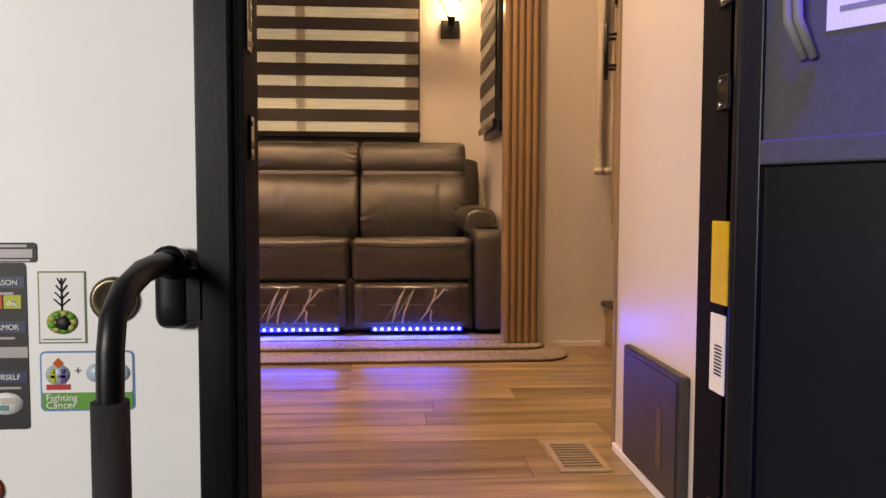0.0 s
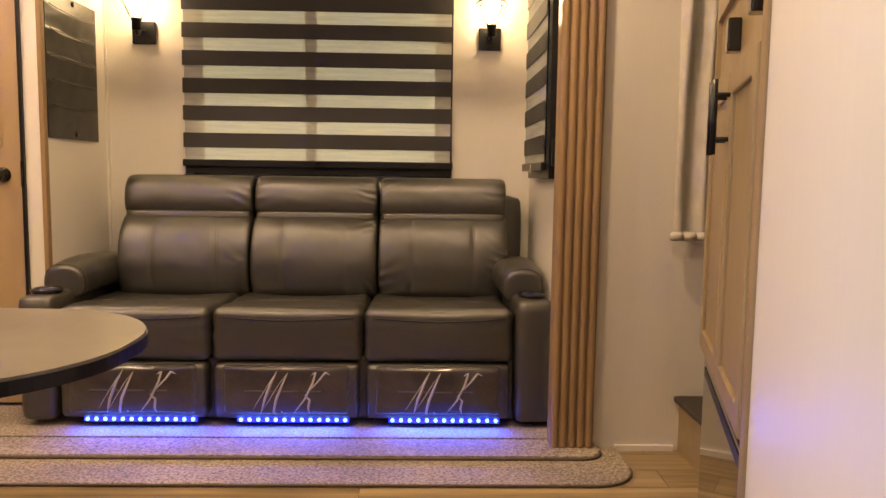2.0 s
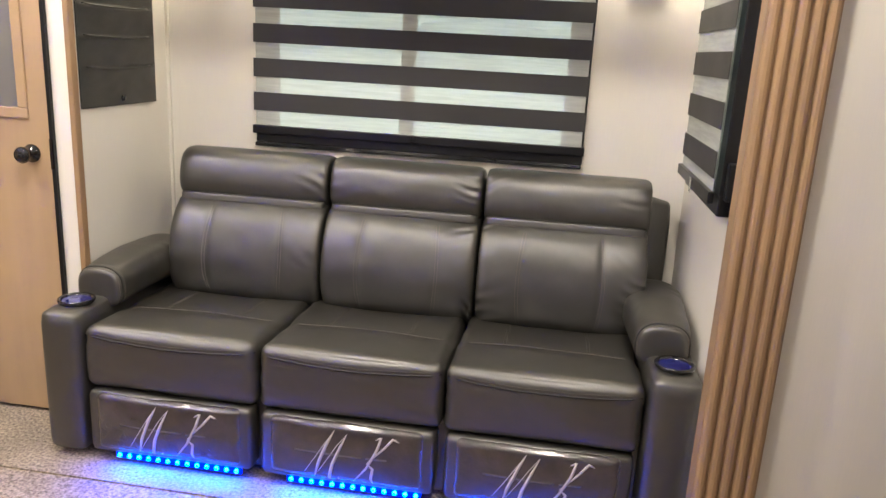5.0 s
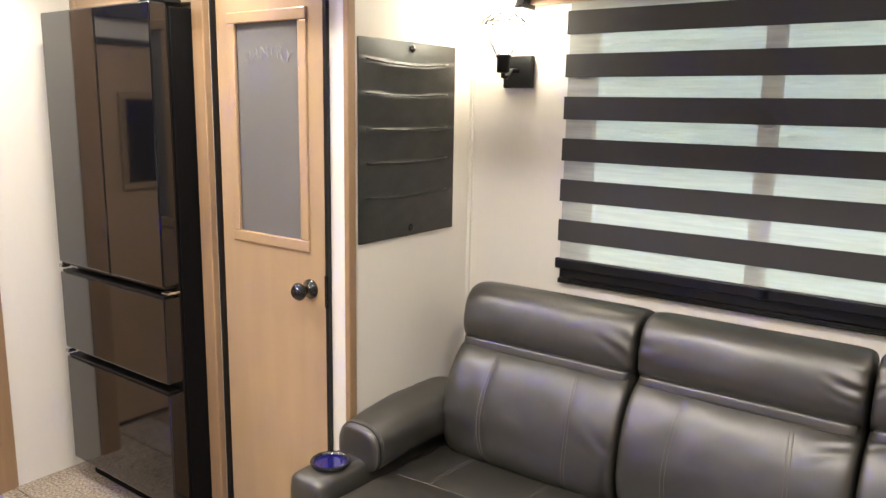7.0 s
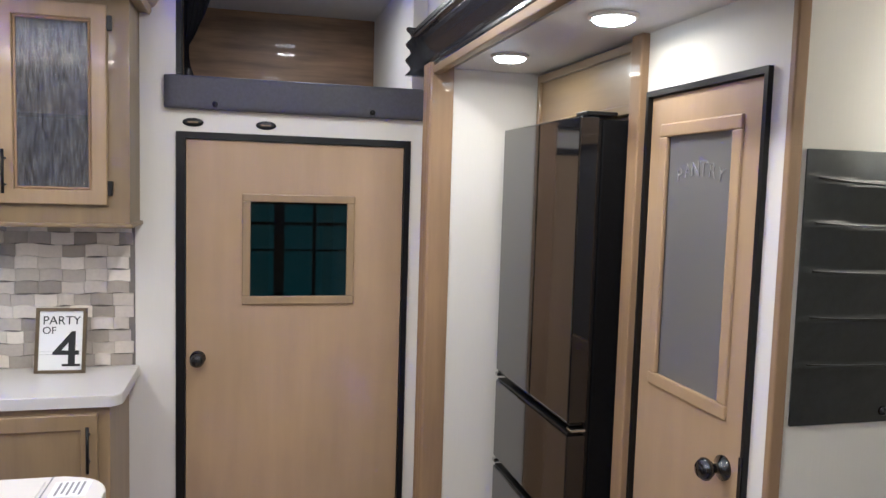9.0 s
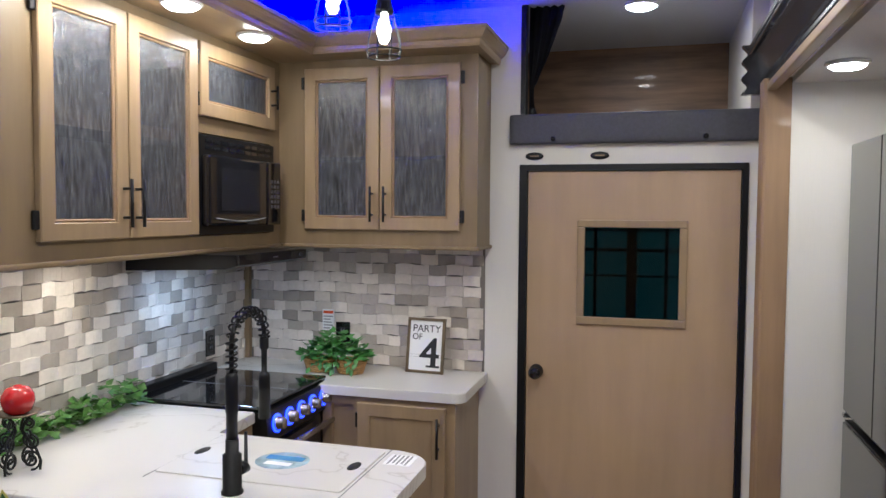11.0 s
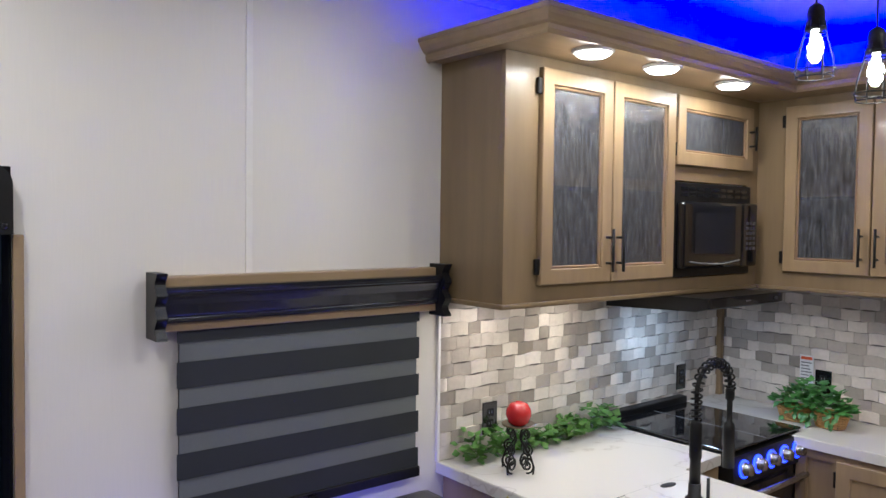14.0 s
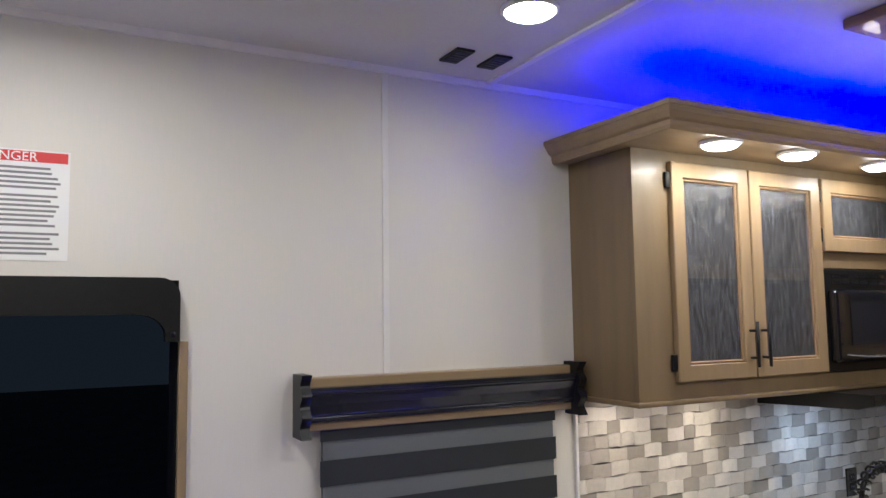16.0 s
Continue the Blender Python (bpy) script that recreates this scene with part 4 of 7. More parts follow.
def ring_door(place, u0, u1, z0, z1, w, d0, d1):
    """A door's frame as one closed ring."""
    bm = bmesh.new()

    def v(u, d, z):
        r = place(u, u, d, d, z, z)
        return bm.verts.new((r[0], r[2], r[4]))
    loops = []
    for d in (d0, d1 - 0.003):
        loops.append([v(u, d, z) for u, z in ((u0, z0), (u1, z0), (u1, z1), (u0, z1))])
    e = 0.003
    loops.append([v(u, d1, z) for u, z in ((u0 + e, z0 + e), (u1 - e, z0 + e), (u1 - e, z1 - e), (u0 + e, z1 - e))])
    loops.append([v(u, d1, z) for u, z in ((u0 + w - e, z0 + w - e), (u1 - w + e, z0 + w - e), (u1 - w + e, z1 - w + e), (u0 + w - e, z1 - w + e))])
    for d in (d1 - 0.003, d0):
        loops.append([v(u, d, z) for u, z in ((u0 + w, z0 + w), (u1 - w, z0 + w), (u1 - w, z1 - w), (u0 + w, z1 - w))])
    loops.append(loops[0])
    for A, B in zip(loops, loops[1:]):
        for i in range(4):
            j = (i + 1) % 4
            bm.faces.new((A[i], A[j], B[j], B[i]))
    return bm


def knob(parent, m, name="door_knob"):
    return part(name, lathe(bmesh.new(), [(0.031, 0), (0.031, 0.006), (0.014, 0.012), (0.011, 0.03), (0.02, 0.036), (0.028, 0.048), (0.028, 0.056), (0.018, 0.068), (0.0, 0.07)], m), m_blackgloss, parent, "black round door knob")


pd = thing("door_1", (-1.708, 4.255, 0.03), "narrow maple pantry door with a frosted glass panel, closed", "door", kind="structure")
part("door_frame", boxes((-1.972, -1.959, 4.236, 4.29, 0.03, 1.938), (-1.457, -1.444, 4.236, 4.29, 0.03, 1.938), (-1.959, -1.457, 4.236, 4.29, 1.922, 1.938)), m_black, pd, "thin black frame")
part("leaf", boxes((-1.956, -1.875, 4.25, 4.285, 0.045, 1.919), (-1.558, -1.460, 4.25, 4.285, 0.045, 1.919), (-1.875, -1.558, 4.25, 4.285, 0.045, 1.135), (-1.875, -1.558, 4.25, 4.285, 1.82, 1.919)), m_door, pd)
part("glass_moulding", boxes(*ring_frame(-1.897, -1.535, 1.110, 1.842, 0.036, 4.2425, 4.256), bev=0.004), m_door, pd)
part("pane", boxes((-1.875, -1.558, 4.257, 4.262, 1.13, 1.825)), m_frost, pd, "frosted grey glass")
for k, ch in enumerate("PANTRY"):
    u = (k - 2.5) / 2.5
    part("letter", text_mesh(ch, 0.052, facing_my(-1.716 + 0.088 * u, 4.2555, 1.70 - 0.016 * u * u) @ pose(0, 0, 0, 0, 0, -14 * u), align="CENTER"), m_etch, pd, "etched letter")
part("latch_plate", boxes((-1.457, -1.447, 4.232, 4.24, 0.95, 1.05)), m_blackgloss, pd)
knob(pd, pose(-1.535, 4.25, 0.995, 90, 0, 0))
solid("wall_pantry_inside", boxes((-2.05, -1.41, 4.5, 4.52, 0, 2.11)), m_wall_pink, "dim pantry back wall behind the glass", "wall")

gd = thing("door_2", (XG, 3.335, 0), "plain maple garage door with a square dark window, closed", "door", kind="structure")
part("door_frame", boxes((XG - 0.05, XG + 0.012, 2.852, 2.886, 0, 1.838), (XG - 0.05, XG + 0.012, 3.766, 3.79, 0, 1.838), (XG - 0.05, XG + 0.012, 2.886, 3.766, 1.812, 1.838)), m_black, gd, "black door frame")
part("leaf", boxes((XG - 0.04, XG - 0.004, 2.889, 3.125, 0.02, 1.809), (XG - 0.04, XG - 0.004, 3.54, 3.763, 0.02, 1.809), (XG - 0.04, XG - 0.004, 3.125, 3.54, 0.02, 1.17), (XG - 0.04, XG - 0.004, 3.125, 3.54, 1.582, 1.809)), m_door, gd)
bm = boxes((XG - 0.006, XG + 0.008, 3.105, 3.56, 1.148, 1.182), (XG - 0.006, XG + 0.008, 3.105, 3.56, 1.568, 1.60), (XG - 0.006, XG + 0.008, 3.105, 3.138, 1.182, 1.568), (XG - 0.006, XG + 0.008, 3.528, 3.56, 1.182, 1.568), bev=0.004)
part("window_moulding", bm, m_wood_z, gd)
part("pane", boxes((XG - 0.024, XG - 0.02, 3.12, 3.55, 1.165, 1.59)), m_smoke, gd, "dark glass")
knob(gd, pose(XG - 0.004, 2.935, 0.93, 0, 90, 0))
solid("backdrop_garage", boxes((-4.5, -4.48, 2.92, 3.27, 0.85, 1.72), (-4.5, -4.48, 3.33, 3.72, 0.85, 1.72)), m_garage, "dim green light of the garage windows", "backdrop")
solid("trim_garage_bars", boxes((-4.46, -4.44, 2.7, 3.9, 1.40, 1.42), (-4.46, -4.44, 2.7, 3.9, 1.25, 1.262), (-4.46, -4.44, 2.7, 3.9, 1.52, 1.535), (-4.46, -4.44, 3.08, 3.10, 0.8, 1.8), (-4.46, -4.44, 3.49, 3.51, 0.8, 1.8)), m_black, "dark bars across the garage windows", "trim")

beam = thing("padded_beam", (XG, 3.34, 1.925), "charcoal padded safety bar under the loft opening", "padded bar")
part("padding", puff(bmesh.new(), (XG + 0.02, 3.338, 1.989), (0.022, 0.528, 0.064), 0.008, (0.003, 0, 0), 10), m_fabricgrey, beam)
for y in (3.0, 3.62):
    part("button", lathe(bmesh.new(), [(0.012, 0), (0.01, 0.004), (0.0, 0.006)], pose(XG + 0.043, y, 1.945, 0, 90, 0), 12), m_black, beam)
for y in (2.915, 3.195):
    v = thing("oval_vent", (XG, y, 1.875), "small black oval vent on the wall over the garage door", "vent", "oval vents")
    bm = bmesh.new()
    lathe(bm, [(0.02, 0), (0.02, 0.004), (0.016, 0.007), (0.0, 0.007)], Matrix.Translation((XG, y, 1.875)) @ Matrix.Diagonal((1, 2.0, 0.85, 1)) @ pose(0, 0, 0, 0, 90, 0), 20)
    part("cover", bm, m_black, v)
    part("slot", boxes((XG + 0.007, XG + 0.008, y - 0.02, y + 0.02, 1.872, 1.878)), m_brass, v)
drape = thing("loft_net", (XG - 0.1, 2.9, 2.05), "black bunk netting gathered to one side of the loft opening", "netting")
bm = bmesh.new()
g = []
for k in range(19):
    w = k / 18
    z = 2.055 + 0.49 * w
    wide = 0.022 + 0.135 * max(0.0, (w - 0.28) / 0.72) ** 0.8 + 0.02 * max(0.0, 0.14 - w) / 0.14
    g.append([bm.verts.new((XG - 0.10 + 0.018 * math.sin(j * 1.9 + 2 * w) + 0.006 * noise.noise((j * 0.7, z * 9, 5)), 2.873 + (wide + 0.008 * noise.noise((2, z * 14, 1))) * j / 14, z)) for j in range(15)])
for A, B in zip(g, g[1:]):
    for j in range(14):
        bm.faces.new((A[j], A[j + 1], B[j + 1], B[j])).smooth = True
bmesh.ops.solidify(bm, geom=bm.faces[:], thickness=0.004)
part("gathered_net", bm, m_net, drape)
part("strap_end", puff(bmesh.new(), (XG - 0.085, 2.888, 2.075), (0.012, 0.014, 0.022), 0.01, 0.0, 6, 0.003), m_black, drape)
solid("trim_loft_post", boxes((XG - 0.06, XG - 0.002, 2.85, 2.872, 2.06, 2.56)), m_black, "black edge post of the loft opening", "trim")

# ---- fridge ----
fr = thing("refrigerator", (-2.42, 4.4, 0.0), "black glass four-door refrigerator with dark sides", "refrigerator")
FX0, FX1, FY = -2.748, -2.060, 4.075
part("body", boxes((FX0 + 0.005, FX1 - 0.005, FY + 0.075, 4.8, 0.03, 1.865), bev=0.006), m_jamb, fr)
for n, (a, b, z0, z1) in enumerate(((FX0, -2.387, 0.945, 1.872), (-2.383, FX1, 0.945, 1.872), (FX0, FX1, 0.60, 0.905), (FX0, FX1, 0.13, 0.562))):
    d = part("door" if n < 2 else "drawer", boxes((a, b, FY, FY + 0.062, z0, z1), bev=0.005), m_blackgloss, fr)
    part("edge_strip", boxes((a + 0.004, b - 0.004, FY + 0.008, FY + 0.05, z0 - 0.008, z0 - 0.001) if n < 2 else (a + 0.01, b - 0.01, FY + 0.006, FY + 0.05, z1 + 0.001, z1 + 0.008)), m_black, d, "thin dark grip edge")
part("hinge", boxes((FX1 - 0.03, FX1 + 0.006, FY + 0.01, FY + 0.06, 0.917, 0.927), bev=0.003), m_chrome, fr, "steel hinge between doors")
for z in (0.922, 0.577):
    part("corner_clip", boxes((FX0 - 0.004, FX0 + 0.02, FY - 0.002, FY + 0.03, z, z + 0.014), bev=0.003), m_chrome, fr, "small steel corner")
part("top_hinge", boxes((FX1 - 0.08, FX1, FY + 0.02, FY + 0.12, 1.874, 1.887), bev=0.003), m_black, fr)
part("gasket", boxes((FX0 + 0.012, FX1 - 0.012, FY + 0.063, FY + 0.074, 0.14, 1.86)), m_black, fr)
for x in (-2.7, -2.14):
    part("foot", lathe(bmesh.new(), [(0.02, 0), (0.02, 0.1), (0.0, 0.1)], pose(x, 4.2, 0.03), 10), m_black, fr)
over = thing("fridge_top_cabinet", (-2.46, 4.24, 1.9), "maple panel cabinet over the refrigerator", "cabinet")
part("body", boxes((-2.87, -2.056, 4.27, 4.6, 1.875, 2.108)), m_wood_x, over)
d = part("door", ring_door(lambda u0, u1, d0, d1, z0, z1: (u0, u1, 4.268 - d0, 4.268 - d1, z0, z1), -2.85, -2.062, 1.885, 2.1, 0.03, 0.0, 0.028), m_wood_x, over)
part("panel", boxes((-2.819, -2.093, 4.252, 4.268, 1.916, 2.069)), m_wood_x, d)
part("stop", boxes((-2.34, -2.31, 4.215, 4.24, 1.885, 1.905), bev=0.003), m_black, over)


# ---- round ceiling lamps ----
def puck(x, y, z, group, r=0.062):
    th = thing("ceiling_light", (x, y, z), "round flush white ceiling light, lit", "ceiling light", group)
    part("rim", lathe(bmesh.new(), [(r + 0.008, 0), (r + 0.008, -0.008), (r, -0.012), (r - 0.004, -0.006)], pose(x, y, z)), m_white, th)
    part("diffuser", lathe(bmesh.new(), [(r - 0.003, -0.006), (r - 0.004, -0.014), (r * 0.75, -0.021), (r * 0.35, -0.024), (0.0, -0.0245)], pose(x, y, z)), m_lamp, th)
    return th


# fixtures of the room lamps, the four added unseen ones included
for x, y in ROOM_LIGHTS:
    puck(x, y, CEIL, "room ceiling lights", 0.068)
for x, y in CAB_LIGHTS:
    puck(x, y, 2.28, "kitchen cabinet lights", 0.058)
for x, y in [(-2.5, 4.0), (-1.83, 4.05)]:
    puck(x, y, 2.11, "slide-out lights", 0.058)
puck(-3.36, 3.35, 2.56, "loft light", 0.07)
for x in (-0.807, -0.938):
    v = thing("ceiling_speaker", (x, 1.70, CEIL), "small dark square grille in the ceiling", "ceiling vent", "ceiling grilles")
    part("grille_frame", boxes((x - 0.03, x + 0.03, 1.638, 1.753, CEIL - 0.008, CEIL), bev=0.002), m_black, v)
    for k in range(5):
        part("slat", boxes((x - 0.023, x + 0.023, 1.655 + 0.018 * k, 1.663 + 0.018 * k, CEIL - 0.012, CEIL - 0.008)), m_fabricgrey, v)

sign = thing("warning_sign", (0.33, YE, 1.9), "white warning placard with red heading above the entry door", "sign")
part("sheet", boxes((0.205, 0.48, YE + 0.0005, YE + 0.002, 1.905, 2.178)), m_paper, sign)
part("heading", boxes((0.21, 0.475, YE + 0.002, YE + 0.003, 2.148, 2.174)), m_redink, sign)
part("lettering", text_mesh("DANGER", 0.032, facing_py(0.342, YE + 0.0035, 2.150), align="CENTER"), m_paper, sign)
bm = bmesh.new()
for k in range(17):
    zz = 2.13 - 0.0122 * k - (0.008 if k > 4 else 0) - (0.008 if k > 11 else 0)
    box(bm, 0.215 + 0.04 * random.random(), 0.47, YE + 0.002, YE + 0.0026, zz, zz + 0.0058)
part("small_print", bm, m_greyink, sign, "rows of unreadable small print")


# ---- kitchen upper cabinets ----
def bar_handle(parent, p, length, axis, out):
    """A black bar pull with two posts: p its middle on the door, out the way it stands off."""
    o, a = Vector(out), Vector(axis)
    p = Vector(p)
    bm = bmesh.new()
    tube(bm, [p + o * 0.03 - a * length / 2, p + o * 0.03 + a * length / 2], 0.0055, 8)
    for s in (-0.3, 0.3):
        tube(bm, [p + a * length * s, p + o * 0.03 + a * length * s], 0.0045, 8)
    return part("handle", bm, m_black, parent, "black bar handle")


def glass_door(parent, u0, u1, z0, z1, place, handle_u, handle_z, hinge_u, long_axis=(0, 0, 1)):
    """A framed cabinet door with streaked glass; place(u0, u1, d0, d1, z0, z1) gives a box row with d outwards."""
    w = 0.052
    d = part("door", ring_door(place, u0, u1, z0, z1, w, 0.0, 0.019), m_wood_z, parent)
    part("bead", ring_door(place, u0 + w + 0.0005, u1 - w - 0.0005, z0 + w + 0.0005, z1 - w - 0.0005, 0.009, 0.002, 0.013), m_trimwood, d)
    part("pane", boxes(place(u0 + w + 0.001, u1 - w - 0.001, 0.004, 0.008, z0 + w + 0.001, z1 - w - 0.001)), m_rain, d, "streaked rain glass")
    r = place(handle_u, handle_u, 0.019, 0.019, handle_z, handle_z)
    o = place(0, 0, 0, 1, 0, 0)
    out = (o[1] - o[0], o[3] - o[2], 0)
    bar_handle(d, (r[0], r[2], r[4]), 0.15 if z1 - z0 > 0.4 else 0.1, long_axis, out)
    for zz in (z0 + 0.06, z1 - 0.06):
        part("hinge", boxes(place(hinge_u - 0.011, hinge_u + 0.011, 0.0, 0.013, zz - 0.026, zz + 0.026), bev=0.003), m_black, d, "black hinge")
    return d


def on_y(y):
    return lambda u0, u1, d0, d1, z0, z1: (u0, u1, y + d0, y + d1, z0, z1)


def on_x(x):
    return lambda u0, u1, d0, d1, z0, z1: (x + d0, x + d1, u0, u1, z0, z1)


UZ0, UZ1, UY, UX = 1.485, 2.28, 1.815, -2.89
uc = thing("upper_cabinet", (-2.1, YE, UZ0), "maple wall cabinet with streaked glass doors and a microwave niche", "kitchen cabinet")
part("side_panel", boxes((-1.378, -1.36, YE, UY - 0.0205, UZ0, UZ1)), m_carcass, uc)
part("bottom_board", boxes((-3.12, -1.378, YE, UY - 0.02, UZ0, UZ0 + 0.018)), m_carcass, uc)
part("top_board", boxes((-3.12, -1.378, YE, UY - 0.02, UZ1 - 0.02, UZ1)), m_wood_z, uc)
part("divider", boxes((-2.262, -2.244, YE, UY - 0.02, UZ0 + 0.018, UZ1 - 0.02)), m_wood_z, uc)
part("niche_shelf", boxes((-2.89, -2.262, YE, UY - 0.02, 1.945, 1.963)), m_wood_z, uc)
part("back_board", boxes((-3.12, -1.378, YE + 0.001, YE + 0.008, UZ0 + 0.018, UZ1 - 0.02)), m_wood_x, uc, "pale wooden inside")
part("shelf", boxes((-2.244, -1.378, YE + 0.01, UY - 0.022, 1.87, 1.91)), m_wood_x, uc)
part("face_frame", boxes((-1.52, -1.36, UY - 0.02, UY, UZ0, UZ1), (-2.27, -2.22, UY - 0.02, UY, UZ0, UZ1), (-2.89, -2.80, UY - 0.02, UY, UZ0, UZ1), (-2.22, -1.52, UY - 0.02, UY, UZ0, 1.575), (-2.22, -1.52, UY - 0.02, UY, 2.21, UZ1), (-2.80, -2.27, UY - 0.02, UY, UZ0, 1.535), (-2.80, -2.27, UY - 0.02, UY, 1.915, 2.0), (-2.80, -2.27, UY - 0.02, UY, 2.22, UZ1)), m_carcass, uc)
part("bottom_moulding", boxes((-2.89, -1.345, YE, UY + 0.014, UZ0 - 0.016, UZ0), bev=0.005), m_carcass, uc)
glass_door(uc, -1.868, -1.512, 1.54, 2.244, on_y(UY), -1.842, 1.65, -1.506)
glass_door(uc, -2.246, -1.874, 1.54, 2.244, on_y(UY), -1.90, 1.65, -2.252)
glass_door(uc, -2.818, -2.262, 1.975, 2.244, on_y(UY), -2.785, 2.11, -2.268)

uc2 = thing("upper_cabinet", (XG, 2.25, UZ0), "maple wall cabinet with two streaked glass doors over the side counter", "kitchen cabinet")
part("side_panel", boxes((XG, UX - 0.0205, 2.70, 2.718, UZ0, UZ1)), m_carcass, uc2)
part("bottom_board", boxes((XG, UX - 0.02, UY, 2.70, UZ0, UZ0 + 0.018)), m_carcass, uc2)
part("top_board", boxes((XG, UX - 0.02, UY, 2.70, UZ1 - 0.02, UZ1)), m_wood_z, uc2)
part("back_board", boxes((XG + 0.001, XG + 0.008, UY, 2.70, UZ0 + 0.018, UZ1 - 0.02)), m_wood_y, uc2, "pale wooden inside")
part("shelf", boxes((XG + 0.01, UX - 0.022, UY, 2.70, 1.865, 1.915)), m_wood_y, uc2)
part("face_frame", boxes((UX - 0.02, UX, UY, 1.975, UZ0, UZ1), (UX - 0.02, UX, 2.62, 2.718, UZ0, UZ1), (UX - 0.02, UX, 1.975, 2.62, UZ0, 1.585), (UX - 0.02, UX, 1.975, 2.62, 2.21, UZ1), (UX - 0.02, UX, 2.27, 2.32, 1.585, 2.21)), m_carcass, uc2)
part("bottom_moulding", boxes((XG, UX + 0.014, UY + 0.016, 2.73, UZ0 - 0.016, UZ0), bev=0.005), m_carcass, uc2)
glass_door(uc2, 1.945, 2.29, 1.55, 2.245, on_x(UX), 2.262, 1.66, 1.938)
glass_door(uc2, 2.296, 2.646, 1.55, 2.245, on_x(UX), 2.322, 1.66, 2.652)

crown = thing("cabinet_cornice", (-2.1, 1.8, 2.28), "maple cornice over the kitchen cabinets", "cornice")
part("soffit", boxes((-3.12, -1.29, YE, 2.05, 2.281, 2.30)), m_wood_x, crown)
part("side_soffit", boxes((XG, -2.74, 2.05, 2.755, 2.281, 2.30)), m_wood_y, crown)


def cornice_run(bm, a, b, n):
    """A stepped profile from a to b with outward normal n, mitred past its ends by its own depth."""
    a, b, n = Vector((*a, 0)), Vector((*b, 0)), Vector((*n, 0))
    prof = [(0, 2.276), (0.006, 2.276), (0.012, 2.288), (0.012, 2.302), (0.022, 2.308), (0.034, 2.324), (0.040, 2.336), (0.044, 2.338), (0.044, 2.352), (0, 2.352)]
    return prof, a, b, n


def sweep_cornice(path, corner_signs):
    prof = cornice_run(None, (0, 0), (1, 0), (0, 1))[0]
    bm = bmesh.new()
    rings = []
    for (x, y), (nx, ny) in zip(path, corner_signs):
        rings.append([bm.verts.new((x + d * nx, y + d * ny, z)) for d, z in prof])
    for A, B in zip(rings, rings[1:]):
        for i in range(len(prof)):
            j = (i + 1) % len(prof)
            bm.faces.new((A[i], A[j], B[j], B[i]))
    bm.faces.new(rings[0])
    bm.faces.new(rings[-1][::-1])
    return bm


part("crown_moulding", sweep_cornice([(-1.30, YE), (-1.30, 2.045), (-2.735, 2.045), (-2.735, 2.75), (XG, 2.75)], [(1, 0), (1, 1), (1, 1), (1, 1), (0, 1)]), m_wood_x, crown)

# ---- microwave ----
mw = thing("microwave_oven", (-2.535, 1.8, 1.54), "black built-in microwave oven under a vent grille", "microwave")
part("body", boxes((-2.795, -2.275, YE + 0.02, UY + 0.004, 1.54, 1.91), bev=0.003), m_black, mw)
part("trim_panel", boxes((-2.815, -2.255, UY + 0.001, UY + 0.012, 1.538, 1.908), bev=0.003), m_black, mw)
part("door", boxes((-2.69, -2.262, UY + 0.012, UY + 0.05, 1.57, 1.835), bev=0.012), m_blackgloss, mw)
part("window", boxes((-2.62, -2.34, UY + 0.0505, UY + 0.052, 1.63, 1.79), bev=0.001), m_crown, mw)
part("control_panel", boxes((-2.81, -2.692, UY + 0.012, UY + 0.05, 1.57, 1.835), bev=0.008), m_blackgloss, mw)
for i in range(6):
    for j in range(3):
        part("button", boxes((-2.79 + 0.027 * j, -2.772 + 0.027 * j, UY + 0.05, UY + 0.0515, 1.64 + 0.021 * i, 1.653 + 0.021 * i)), m_faint, mw)
bm = bmesh.new()
tube(bm, [(-2.30 - 0.36 * k / 12, UY + 0.056 + 0.006 * math.sin(math.pi * k / 12), 1.60 - 0.012 * math.sin(math.pi * k / 12)) for k in range(13)], 0.003, 6)
part("trim_line", bm, m_greyink, mw)
for k in range(9):
    for r in range(2):
        part("vent_slot", boxes((-2.78 + 0.055 * k, -2.735 + 0.055 * k, UY + 0.012, UY + 0.0135, 1.855 + 0.024 * r, 1.868 + 0.024 * r)), m_blackgloss, mw)
part("badge", boxes((-2.50, -2.47, UY + 0.05, UY + 0.0525, 1.588, 1.594)), m_chrome, mw)

hood = thing("range_hood", (-2.5, YE, 1.4), "slim black range hood under the cabinets", "range hood")
bm = bmesh.new()
pts = [(YE + 0.001, 1.40), (YE + 0.001, 1.468), (1.98, 1.468), (1.985, 1.43), (1.93, 1.415)]
lo = [bm.verts.new((-2.25, y, z)) for y, z in pts]
hi = [bm.verts.new((-2.79, y, z)) for y, z in pts]
bm.faces.new(lo)
bm.faces.new(hi[::-1])
for i in range(5):
    j = (i + 1) % 5
    bm.faces.new((lo[i], lo[j], hi[j], hi[i]))
part("body", bm, m_black, hood)
part("front_panel", boxes((-2.79, -2.25, 1.986, 1.992, 1.432, 1.466)), m_blackgloss, hood)
part("badge", boxes((-2.54, -2.50, 1.992, 1.9935, 1.446, 1.451)), m_chrome, hood)
part("switch", boxes((-2.75, -2.72, 1.992, 1.996, 1.442, 1.455), bev=0.002), m_fabricgrey, hood)

# ---- counters and base cabinets ----
CZ = 0.91
bm = bmesh.new()
pts = [(-2.235, YE), (-1.355, YE), (-1.355, 2.59)]
for i in range(1, 9):
    a = radians(90 * i / 8)
    pts.append((-1.555 + 0.2 * math.cos(a), 2.61 + 0.2 * math.sin(a)))
